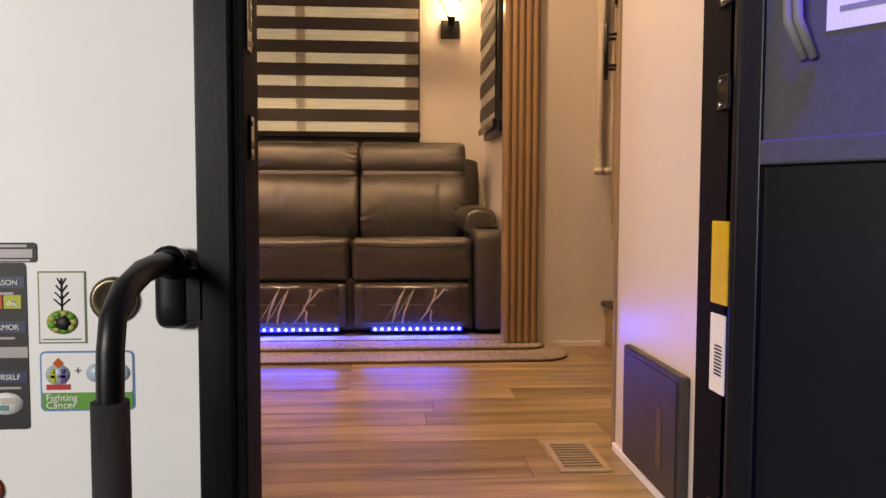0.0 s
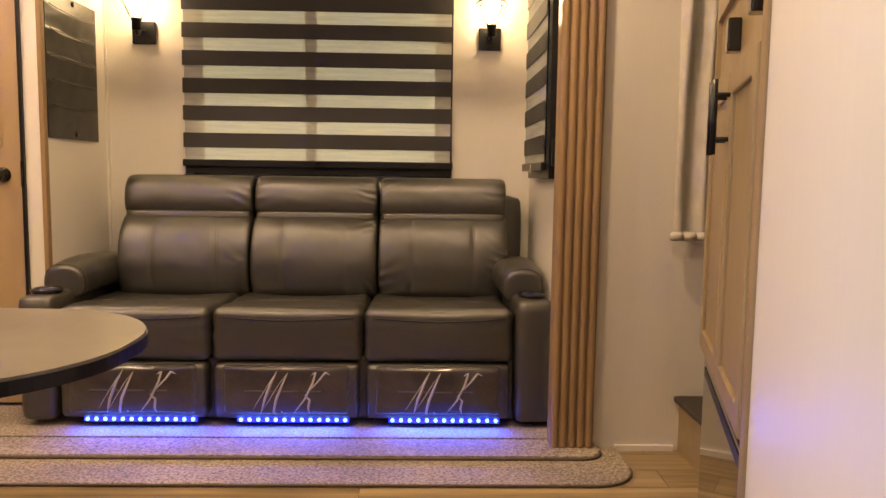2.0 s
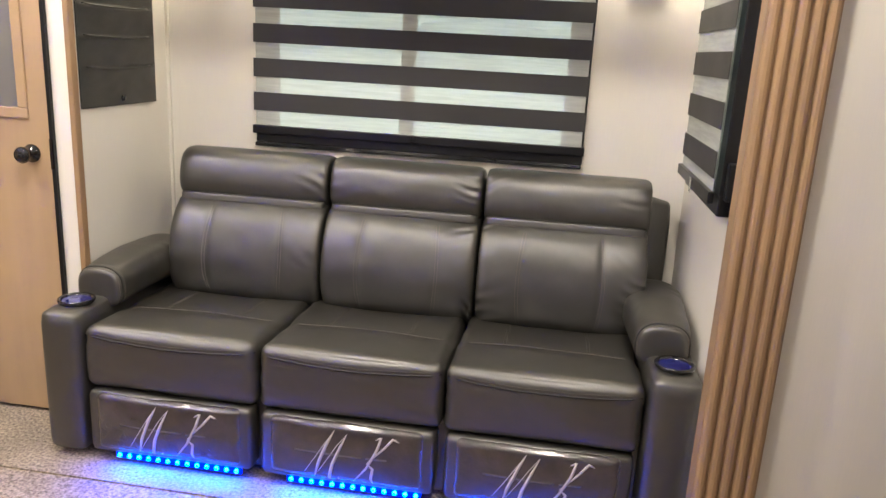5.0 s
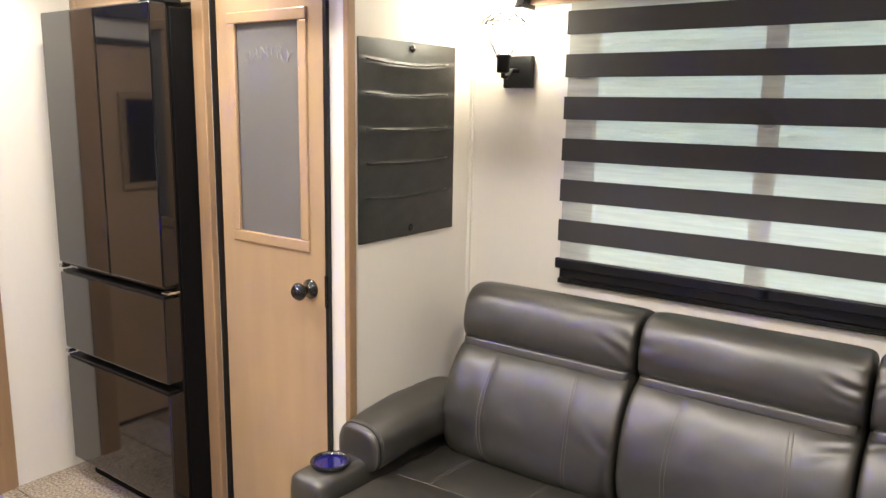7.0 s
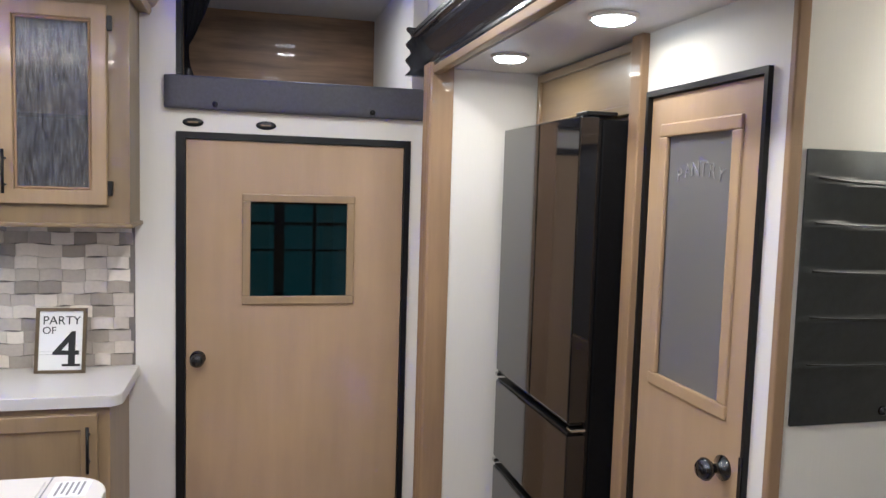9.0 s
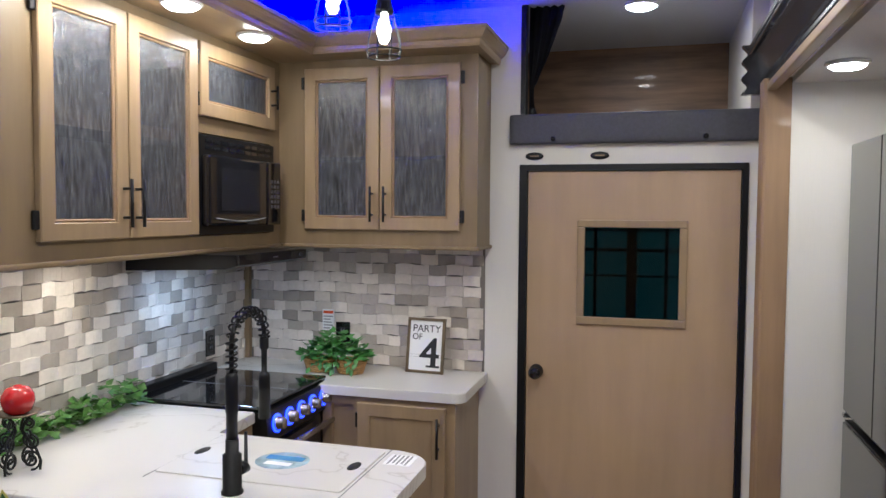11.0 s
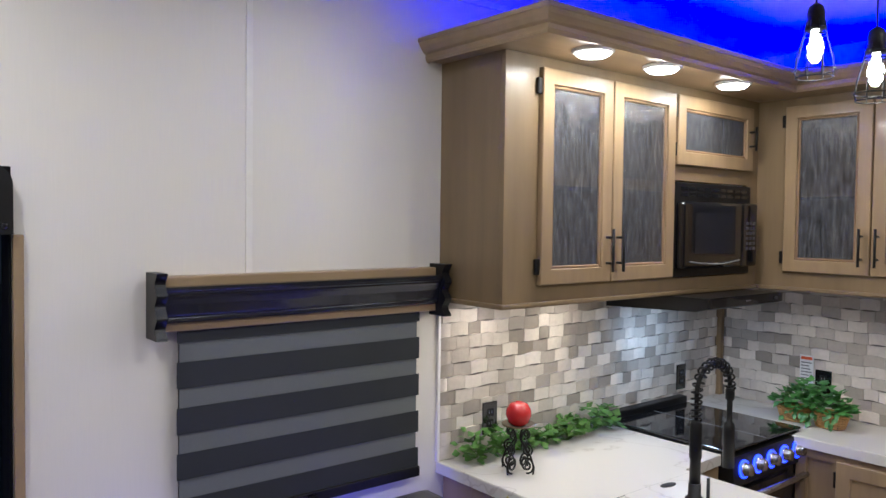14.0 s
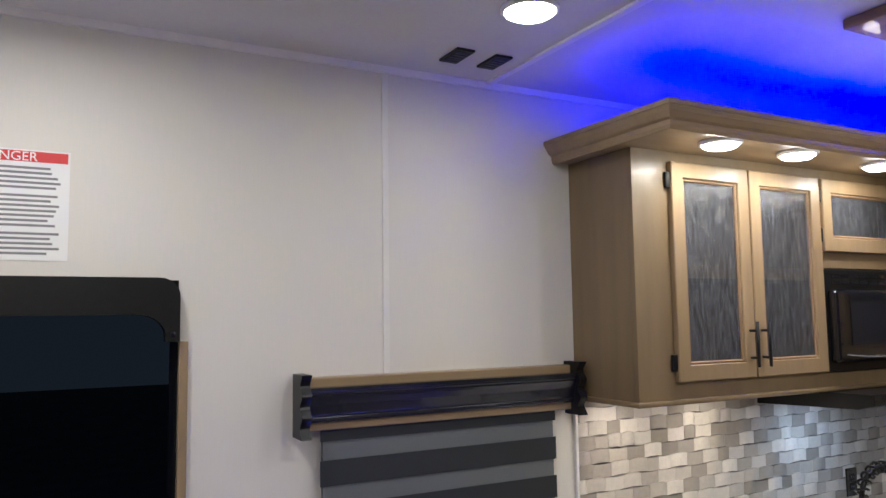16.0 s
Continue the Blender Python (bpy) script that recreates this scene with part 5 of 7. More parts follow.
for i in range(0, 9):
    a = radians(90 + 90 * i / 8)
    pts.append((-1.86 + 0.11 * math.cos(a), 2.70 + 0.11 * math.sin(a)))
pts += [(-1.97, 2.075), (-2.235, 2.06)]
outline(bm, pts, CZ - 0.04, CZ, 0.006)


def marble():
    m, t, p = nodes_of("marbled_white_counter")
    tc = put(t, "ShaderNodeTexCoord")
    n = put(t, "ShaderNodeTexNoise", Scale=0.75, Detail=5.0, Distortion=1.1)
    t.links.new(tc.outputs["Object"], n.inputs["Vector"])
    r = t.nodes.new("ShaderNodeValToRGB")
    e = r.color_ramp.elements
    e[0].position, e[0].color = 0.488, (0.62, 0.60, 0.565, 1)
    e[1].position, e[1].color = 0.512, (0.62, 0.60, 0.565, 1)
    k = e.new(0.5)
    k.color = (0.47, 0.44, 0.40, 1)
    for pos in (0.496, 0.504):
        e.new(pos).color = (0.60, 0.58, 0.54, 1)
    t.links.new(n.outputs[0], r.inputs[0])
    t.links.new(r.outputs[0], p.inputs["Base Color"])
    p.inputs["Roughness"].default_value = 0.3
    p.inputs["Coat Weight"].default_value = 0.1
    return m


m_marble = marble()
top = thing("countertop", (-1.7, 2.2, CZ - 0.04), "white marbled solid worktop with a flush sink cover on a peninsula", "countertop")
part("slab", bm, m_marble, top)
cover = part("sink_cover", outline(bmesh.new(), rounded(-1.945, -1.60, 2.11, 2.665, 0.012, 2), CZ - 0.001, CZ + 0.004, 0.002), m_marble, top, "flush white sink cover")
part("cover_joint", boxes((-1.97, -1.56, 2.672, 2.6755, CZ, CZ + 0.0008)), m_greyink, top)
part("cover_joint", boxes((-1.95, -1.56, 2.105, 2.109, CZ, CZ + 0.0008)), m_greyink, top)
# no cut-outs: flat black discs paint the dark inside the finger holes
for y in (2.14, 2.625):
    bm = bmesh.new()
    lathe(bm, [(0.03, 0.0), (0.03, 0.0005), (0.0, 0.0005)], Matrix.Translation((-1.79, y, CZ + 0.004)) @ Matrix.Diagonal((1.2, 0.55, 1, 1)), 18)
    part("finger_hole", bm, m_ink, cover, "flat black disc for the dark of a finger hole")
bm = bmesh.new()
lathe(bm, [(0.075, 0.0), (0.075, 0.0006), (0.0, 0.0006)], Matrix.Translation((-1.775, 2.41, CZ + 0.004)) @ Matrix.Diagonal((0.95, 1.05, 1, 1)), 28)
part("sticker", bm, m_greypic, cover, "round blue and white picture sticker")
part("sticker_band", boxes((-1.812, -1.778, 2.352, 2.468, CZ + 0.0046, CZ + 0.0052)), m_bluepr, top, "deep blue picture band")
part("sticker_band", boxes((-1.760, -1.735, 2.37, 2.45, CZ + 0.0046, CZ + 0.0052)), m_paper, top, "white caption band")
part("label", boxes((-1.93, -1.84, 2.69, 2.77, CZ + 0.0003, CZ + 0.0012)), m_paper, top, "small printed paper label")
bm = bmesh.new()
for k in range(5):
    box(bm, -1.925, -1.845 - 0.01 * (k % 2), 2.70 + 0.013 * k, 2.706 + 0.013 * k, CZ + 0.0012, CZ + 0.0016)
part("label_print", bm, m_greyink, top)

pen = thing("peninsula_cabinet", (-1.7, 2.1, 0), "maple peninsula base with whitewashed board panels", "kitchen cabinet")
part("body", boxes((-1.95, -1.40, YE + 0.002, 2.62, 0, CZ - 0.041)), m_wood_z, pen)
part("kitchen_side", boxes((-2.235, -1.952, YE + 0.002, 2.05, 0, CZ - 0.041)), m_wood_z, pen)
for a, b in ((1.66, 2.08), (2.14, 2.56)):
    part("board_panel", boxes((-1.40, -1.394, a, b, 0.1, 0.80)), m_board, pen, "whitewashed board panel")
part("panel_frame", boxes((-1.40, -1.385, YE + 0.002, 1.66, 0.0, 0.868), (-1.40, -1.385, 2.08, 2.14, 0.0, 0.868), (-1.40, -1.385, 2.56, 2.62, 0.0, 0.868), (-1.40, -1.385, 1.66, 2.08, 0.80, 0.868), (-1.40, -1.385, 2.14, 2.56, 0.80, 0.868), bev=0.002), m_wood_z, pen)

ct2 = thing("countertop", (-2.92, 2.2, CZ - 0.04), "white marbled worktop on the side cabinet", "countertop")
pts = [(XG, YE + 0.002), (-2.79, YE + 0.002), (-2.79, 2.09), (-2.70, 2.09)]
for i in range(9):
    a = radians(90 * i / 8)
    pts.append((-2.75 + 0.05 * math.cos(a), 2.665 + 0.05 * math.sin(a)))
pts.append((XG, 2.715))
part("slab", outline(bmesh.new(), pts, CZ - 0.04, CZ, 0.006), m_marble, ct2)
bc = thing("base_cabinet", (-2.93, 2.4, 0), "maple base cabinet with a panelled door beside the stove", "kitchen cabinet")
part("body", boxes((XG, -2.742, 2.10, 2.675, 0, CZ - 0.041)), m_wood_z, bc)
part("face_frame", boxes((-2.742, -2.722, 2.10, 2.14, 0.0, 0.868), (-2.742, -2.722, 2.24, 2.28, 0.0, 0.868), (-2.742, -2.722, 2.62, 2.675, 0.0, 0.868), (-2.742, -2.722, 2.14, 2.24, 0.83, 0.868), (-2.742, -2.722, 2.28, 2.62, 0.83, 0.868)), m_wood_z, bc)
d = part("door", ring_door(on_x(-2.722), 2.262, 2.638, 0.1, 0.845, 0.055, 0.0, 0.019), m_wood_z, bc)
part("panel", boxes((-2.722, -2.711, 2.312, 2.588, 0.15, 0.795)), m_wood_z, d)
bar_handle(d, (-2.703, 2.612, 0.73), 0.16, (0, 0, 1), (1, 0, 0))
part("hinge", boxes((-2.722, -2.708, 2.252, 2.262, 0.74, 0.80)), m_black, d)

# ---- stove ----
st = thing("gas_range", (-2.515, 1.8, 0), "black glass-lidded range with blue-lit knobs", "stove")
SX0, SX1 = -2.785, -2.24
part("body", boxes((SX0, SX1, YE + 0.03, 2.075, 0.02, 0.905)), m_black, st)
part("glass_lid", boxes((SX0 - 0.005, SX1 + 0.005, 1.56, 2.085, 0.915, 0.927), bev=0.004), m_blackgloss, st, "black glass cover")
part("back_riser", boxes((SX0 - 0.005, SX1 + 0.005, YE + 0.012, 1.56, 0.905, 0.955), bev=0.006), m_black, st)
part("lid_line", boxes((-2.52, -2.515, 1.57, 2.08, 0.927, 0.9278)), m_greyink, st)
bm = bmesh.new()
pts = [(2.07, 0.80), (2.11, 0.80), (2.10, 0.905), (2.07, 0.905)]
lo = [bm.verts.new((SX0, y, z)) for y, z in pts]
hi = [bm.verts.new((SX1, y, z)) for y, z in pts]
bm.faces.new(lo)
bm.faces.new(hi[::-1])
for i in range(4):
    bm.faces.new((lo[i], lo[(i + 1) % 4], hi[(i + 1) % 4], hi[i]))
part("control_panel", bm, m_black, st)
for k in range(5):
    m = pose(SX1 - 0.07 - 0.1 * k, 2.106, 0.853, -85, 0, 0)
    kn = part("knob", lathe(bmesh.new(), [(0.026, 0.002), (0.026, 0.010), (0.023, 0.014), (0.0215, 0.032), (0.019, 0.035), (0.0, 0.035)], m, 18), m_chrome, st, "steel knob")
    part("ring_light", lathe(bmesh.new(), [(0.027, 0.0), (0.034, 0.0), (0.034, 0.005), (0.027, 0.005)], m, 20), m_knobring, kn, "blue ring light")
od = part("oven_door", boxes((SX0 + 0.005, SX1 - 0.005, 2.07, 2.095, 0.2, 0.79), bev=0.004), m_blackgloss, st)
bm = bmesh.new()
tube(bm, [(SX0 + 0.02, 2.135, 0.755), (SX1 - 0.02, 2.135, 0.755)], 0.013, 12)
for x in (SX0 + 0.05, SX1 - 0.05):
    tube(bm, [(x, 2.09, 0.755), (x, 2.135, 0.755)], 0.009, 8)
part("oven_handle", bm, m_chrome, od, "brushed steel oven handle")

# ---- faucet ----
fc = thing("kitchen_faucet", (-1.525, 2.40, CZ), "matt black spring-neck kitchen faucet", "faucet")
fx, fy = -1.525, 2.40
part("base", lathe(bmesh.new(), [(0.028, 0), (0.028, 0.006), (0.024, 0.01), (0.024, 0.10), (0.017, 0.105), (0.0165, 0.14)], pose(fx, fy, CZ)), m_black, fc)
part("body", lathe(bmesh.new(), [(0.0145, 0.14), (0.0145, 0.205), (0.0165, 0.21), (0.0165, 0.30), (0.014, 0.305), (0.012, 0.31), (0.0, 0.31)], pose(fx, fy, CZ)), m_black, fc)
arc = [(fx, fy, CZ + 0.31 + 0.07 * k / 6) for k in range(7)] + [(fx - 0.083 * (1 - math.cos(math.pi * k / 16)), fy + 0.0, CZ + 0.38 + 0.075 * math.sin(math.pi * k / 16)) for k in range(1, 17)] + [(fx - 0.166, fy, CZ + 0.375)]
part("hose", tube(bmesh.new(), arc, 0.0065, 8), m_black, fc)
coil, turns = [], 17
for i in range(turns * 12 + 1):
    u = i / (turns * 12) * (len(arc) - 1)
    k = min(int(u), len(arc) - 2)
    p = Vector(arc[k]).lerp(Vector(arc[k + 1]), u - k)
    dvec = (Vector(arc[k + 1]) - Vector(arc[k])).normalized()
    sy = Vector((0, 1, 0))
    sx = dvec.cross(sy)
    a = 2 * math.pi * i / 12
    coil.append(p + (sy * math.cos(a) + sx * math.sin(a)) * 0.0135)
part("spring", tube(bmesh.new(), coil, 0.0032, 5), m_black, fc)
part("spray_head", lathe(bmesh.new(), [(0.010, 0.0), (0.0125, -0.006), (0.0125, -0.03), (0.008, -0.036), (0.0075, -0.095), (0.014, -0.10), (0.0155, -0.115), (0.0165, -0.225), (0.0, -0.225)], pose(fx - 0.166, fy, CZ + 0.375)), m_black, fc)
part("lever", tube(bmesh.new(), [(fx - 0.02, fy + 0.005, CZ + 0.055), (fx - 0.047, fy + 0.01, CZ + 0.055), (fx - 0.05, fy + 0.01, CZ + 0.062), (fx - 0.05, fy + 0.01, CZ + 0.145)], [0.017, 0.017, 0.0055, 0.0045], 10), m_black, fc)

# ---- things on the worktop ----
sg = thing("tabletop_sign", (-3.03, 2.45, CZ), "white framed sign with black lettering leaning on the tiles", "sign")
lean = Matrix.Translation((-3.035, 2.448, CZ)) @ pose(0, 0, 0, 0, -9, -4)
bm = boxes((-0.008, 0.006, -0.089, 0.089, 0, 0.012), (-0.008, 0.006, -0.089, 0.089, 0.233, 0.245), (-0.008, 0.006, -0.089, -0.077, 0.012, 0.233), (-0.008, 0.006, 0.077, 0.089, 0.012, 0.233))
part("wooden_border", moved(bm, lean), m_brass, sg, "thin brown wooden border")
part("board", moved(boxes((-0.006, 0.0, -0.077, 0.077, 0.012, 0.233)), lean), m_paper, sg)
for body, size, y, z in (("PARTY", 0.045, -0.066, 0.183), ("OF", 0.038, -0.066, 0.148), ("4", 0.19, -0.03, 0.026)):
    bm = text_mesh(body, size, facing_px(0.0012, y, z))
    part("lettering", moved(bm, lean), m_ink, sg)
part("digit_foot", moved(boxes((0.0012, 0.002, 0.006, 0.07, 0.026, 0.035)), lean), m_ink, sg)
part("lettering_weight", moved(text_mesh("4", 0.19, facing_px(0.0013, -0.024, 0.026)), lean), m_ink, sg)
bm = boxes(*[(0.0, 0.0006, -0.075, 0.075, 0.07 + 0.011 * k, 0.0708 + 0.011 * k) for k in range(2)])
part("rule_lines", moved(bm, lean), m_greyink, sg)


def leaf(bm, p, d, up, length, wide):
    """One pointed leaf: two bent quads either side of a midrib."""
    p, d = Vector(p), Vector(d).normalized()
    side = d.cross(Vector(up)).normalized() * wide
    nrm = side.cross(d).normalized()
    mids = [p, p + d * length * 0.45 + nrm * 0.12 * length, p + d * length]
    l = p + d * length * 0.35 + side + nrm * 0.02 * length
    r = p + d * length * 0.35 - side + nrm * 0.02 * length
    v = [bm.verts.new(q) for q in (*mids, l, r)]
    for tri in ((0, 1, 3), (3, 1, 2), (0, 4, 1), (4, 2, 1)):
        f = bm.faces.new([v[i] for i in tri])
        f.smooth = True


rnd = random.Random(7)
ivy = thing("ivy_garland", (-1.82, 1.56, CZ), "green artificial ivy garland lying along the backsplash", "artificial ivy")
bm = bmesh.new()
vine = [(-1.42 - 0.79 * k / 40, 1.565 + 0.02 * math.sin(k * 0.9), CZ + 0.02 + 0.012 * math.sin(k * 1.7)) for k in range(41)]
tube(bm, vine, 0.0025, 5)
part("stem", bm, m_leaf, ivy)
bm = bmesh.new()
for _ in range(420):
    u = rnd.random()
    x = -1.41 - 0.80 * u
    hgt = 0.07 + 0.02 * math.sin(9 * u)
    p = (x, 1.53 + 0.10 * rnd.random(), CZ + 0.012 + hgt * rnd.random() ** 1.3)
    leaf(bm, p, (rnd.uniform(-1, 1), rnd.uniform(-0.6, 1), rnd.uniform(-0.35, 0.7)), (rnd.uniform(-0.3, 0.3), rnd.uniform(-0.2, 0.5), 1), rnd.uniform(0.028, 0.042), rnd.uniform(0.013, 0.021))
tagged(part("leaves", bm, m_leaf, ivy), kind="stuff")

bk = thing("basket_plant", (-2.94, 2.06, CZ), "green leafy plant in two small straw baskets", "potted plant")
for y in (1.985, 2.135):
    bm = bmesh.new()
    for k in range(6):
        tube(bm, [(-2.94 + (0.042 + 0.0028 * k) * math.cos(a), y + (0.055 + 0.0035 * k) * math.sin(a), CZ + 0.006 + 0.0105 * k) for a in [2 * math.pi * i / 20 for i in range(20)]], 0.0058, 6, closed=True)
    b = part("basket", bm, m_wicker, bk, "woven straw basket")
    part("soil", boxes((-2.972, -2.908, y - 0.045, y + 0.045, CZ + 0.002, CZ + 0.05)), m_tread, b)
bm = bmesh.new()
for _ in range(330):
    a, r = rnd.random() * 2 * math.pi, rnd.random() ** 0.6
    p = (-2.94 + 0.075 * r * math.cos(a), 2.06 + 0.165 * r * math.sin(a), CZ + 0.075 + 0.11 * (1 - r * r) * rnd.random())
    leaf(bm, p, (math.cos(a) + rnd.uniform(-0.6, 0.6), math.sin(a) + rnd.uniform(-0.6, 0.6), rnd.uniform(-0.35, 0.8)), (rnd.uniform(-0.4, 0.4), rnd.uniform(-0.4, 0.4), 1), rnd.uniform(0.03, 0.05), rnd.uniform(0.013, 0.021))
for _ in range(22):
    p = (-2.90 + 0.03 * rnd.random(), 1.93 + 0.26 * rnd.random(), CZ + 0.02 + 0.06 * rnd.random())
    leaf(bm, p, (0.6, rnd.uniform(-0.6, 0.6), -0.8), (1, 0, 0.6), 0.04, 0.013)
tagged(part("foliage", bm, m_leaf_dark, bk), kind="stuff")

ch = thing("candle_holder", (-1.505, 1.75, CZ), "black wrought-iron scroll stand with a red apple candle", "candle holder")
cx, cy = -1.505, 1.75
for k in range(4):
    a0 = radians(12 + 90 * k)
    dx, dy = math.cos(a0), math.sin(a0)
    bm = bmesh.new()

    def curl(r0, zc, rad, turns, start, flip):
        return [(cx + dx * (r0 + flip * rad * (1 - 0.7 * i / 24) * math.cos(start + turns * 2 * math.pi * i / 24)), cy + dy * (r0 + flip * rad * (1 - 0.7 * i / 24) * math.cos(start + turns * 2 * math.pi * i / 24)), zc + rad * (1 - 0.7 * i / 24) * math.sin(start + turns * 2 * math.pi * i / 24)) for i in range(25)]
    tube(bm, curl(0.035, CZ + 0.031, 0.029, 1.6, -math.pi / 2, 1), 0.0036, 6)
    tube(bm, curl(0.036, CZ + 0.080, 0.022, 1.5, math.pi / 2, -1), 0.0034, 6)
    tube(bm, curl(0.032, CZ + 0.134, 0.015, 1.5, -math.pi / 2, 1), 0.0032, 6)
    tube(bm, [(cx + dx * r, cy + dy * r, z) for r, z in ((0.060, CZ + 0.004), (0.063, CZ + 0.028), (0.050, CZ + 0.06), (0.026, CZ + 0.09), (0.012, CZ + 0.112), (0.017, CZ + 0.132), (0.034, CZ + 0.152))], 0.0038, 6)
    part("scroll_leg", bm, m_black, ch)
part("dish", lathe(bmesh.new(), [(0.0, 0.0), (0.035, 0.001), (0.056, 0.007), (0.057, 0.011), (0.035, 0.006), (0.0, 0.005)], pose(cx, cy, CZ + 0.152)), m_brass, ch)
part("candle", lathe(bmesh.new(), [(0.006, 0.004), (0.022, 0.0), (0.036, 0.012), (0.043, 0.035), (0.041, 0.055), (0.03, 0.073), (0.014, 0.079), (0.004, 0.073), (0.0, 0.07)], pose(cx, cy, CZ + 0.157)), m_red, ch, "red apple-shaped candle")


def outlet(m, label):
    th = thing("power_outlet", m.translation, label, "outlet", "wall outlets")
    part("plate", moved(boxes((-0.035, 0.035, -0.058, 0.058, 0, 0.006), bev=0.002), m), m_blackgloss, th)
    for s in (-0.02, 0.02):
        o = part("socket", moved(boxes((-0.016, 0.016, s - 0.014, s + 0.014, 0.006, 0.008), bev=0.001), m), m_black, th)
        part("slots", moved(boxes((-0.008, -0.005, s - 0.004, s + 0.006, 0.008, 0.0084), (0.005, 0.008, s - 0.004, s + 0.006, 0.008, 0.0084)), m), m_greyink, o)
    return th


TY, TX = YE + 0.013, XG + 0.013
outlet(facing_py(-1.59, TY, 1.03), "black power outlet on the tiles by the ivy")
outlet(facing_py(-2.80, TY, 1.035), "black power outlet on the tiles by the stove")
outlet(facing_px(TX, 2.02, 1.05), "black power outlet on the tiles behind the plant")
tg = thing("hang_tag", (TX, 1.945, 1.06), "white printed tag on the tiles behind the plant", "tag")
part("card", boxes((TX, TX + 0.004, 1.915, 1.975, 1.03, 1.165)), m_paper, tg)
part("heading_bar", boxes((TX + 0.004, TX + 0.005, 1.92, 1.97, 1.145, 1.158)), m_orange, tg)
bm = boxes(*[(TX + 0.004, TX + 0.0046, 1.921, 1.968 - 0.006 * (k % 3), 1.045 + 0.014 * k, 1.05 + 0.014 * k) for k in range(7)])
part("print_bars", bm, m_greyink, tg)


# ---- pendants ----
def pendant(x, y, zb):
    th = thing("pendant_lamp", (x, y, zb), "small black wire cage pendant lamp, lit", "pendant lamp", "pendant lamps over the peninsula")
    part("cord", tube(bmesh.new(), [(x, y, zb + 0.2), (x, y, CEIL - 0.03)], 0.003, 6), m_black, th)
    part("socket", lathe(bmesh.new(), [(0.008, 0.21), (0.02, 0.2), (0.024, 0.185), (0.024, 0.15), (0.03, 0.145), (0.03, 0.135), (0.0, 0.135)], pose(x, y, zb)), m_black, th)
    part("bulb", lathe(bmesh.new(), [(0.012, 0.135), (0.014, 0.12), (0.023, 0.085), (0.02, 0.06), (0.009, 0.042), (0.0, 0.04)], pose(x, y, zb), 14), m_bulb, th)
    for k in range(8):
        a = 2 * math.pi * k / 8
        bm = bmesh.new()
        tube(bm, [(x + r * math.cos(a), y + r * math.sin(a), zb + z) for r, z in ((0.026, 0.16), (0.032, 0.12), (0.052, 0.05), (0.055, 0.012), (0.05, 0.0))], 0.002, 5)
        part("cage_wire", bm, m_black, th)
    for r, z in ((0.05, 0.0), (0.055, 0.02), (0.032, 0.12)):
        bm = bmesh.new()
        tube(bm, [(x + r * math.cos(a), y + r * math.sin(a), zb + z) for a in [2 * math.pi * k / 24 for k in range(24)]], 0.0024, 5, closed=True)
        part("cage_ring", bm, m_black, th)
    return th


pendant(-2.068, 2.608, 2.106)
pendant(-1.932, 2.497, 2.17)
cb = thing("pendant_mount_board", (-1.95, 2.55, CEIL), "dark maple ceiling board that carries the pendants", "ceiling board")
part("board", boxes((-2.35, -1.60, 2.38, 2.75, CEIL - 0.03, CEIL), bev=0.006), m_loft, cb)

# ---- dinette corner ----
bench = thing("dinette_bench", (-0.8, 1.7, 0), "grey speckled booth bench with a dark padded top rail", "bench")
part("backrest", puff(bmesh.new(), (-0.83, 1.665, 0.60), (0.42, 0.085, 0.24), 0.04, (0, 0.012, 0), 8, 0.002), m_bench, bench)
part("top_rail", puff(bmesh.new(), (-0.83, 1.63, 0.842), (0.425, 0.055, 0.018), 0.014, (0, 0, 0.003), 8), m_leather, bench, "dark padded rail")
part("seat", puff(bmesh.new(), (-0.83, 1.82, 0.42), (0.42, 0.2, 0.07), 0.04, (0, 0, 0.012), 8, 0.002), m_bench, bench)
part("base", boxes((-1.24, -0.43, 1.56, 2.0, 0, 0.35)), m_wood_x, bench)
part("button", lathe(bmesh.new(), [(0.016, 0), (0.016, 0.006), (0.0, 0.008)], pose(-1.12, 1.635, 0.862), 14), m_chrome, bench)

tb = thing("dining_table", (-0.74, 2.4, 0), "taupe pedestal table with rounded corners and a dark edge", "table")
part("tabletop", outline(bmesh.new(), rounded(-1.25, -0.325, 2.10, 2.722, 0.29, 14), 0.704, 0.727, 0.003), m_tabletop, tb)
part("edge_band", outline(bmesh.new(), rounded(-1.253, -0.322, 2.097, 2.725, 0.293, 14), 0.70, 0.722), m_black, tb, "dark edge band")
part("pedestal", lathe(bmesh.new(), [(0.22, 0.0), (0.22, 0.015), (0.05, 0.03), (0.035, 0.05), (0.035, 0.685), (0.09, 0.69), (0.09, 0.70)], pose(-0.76, 2.4, 0.0)), m_black, tb)

sp = thing("snake_plant", (-0.86, 2.40, 0.728), "potted snake plant with yellow-edged upright leaves", "potted plant")
part("pot", lathe(bmesh.new(), [(0.045, 0), (0.06, 0.09), (0.064, 0.095), (0.058, 0.096), (0.055, 0.085), (0.0, 0.085)], pose(-0.86, 2.40, 0.728)), m_terracotta, sp)
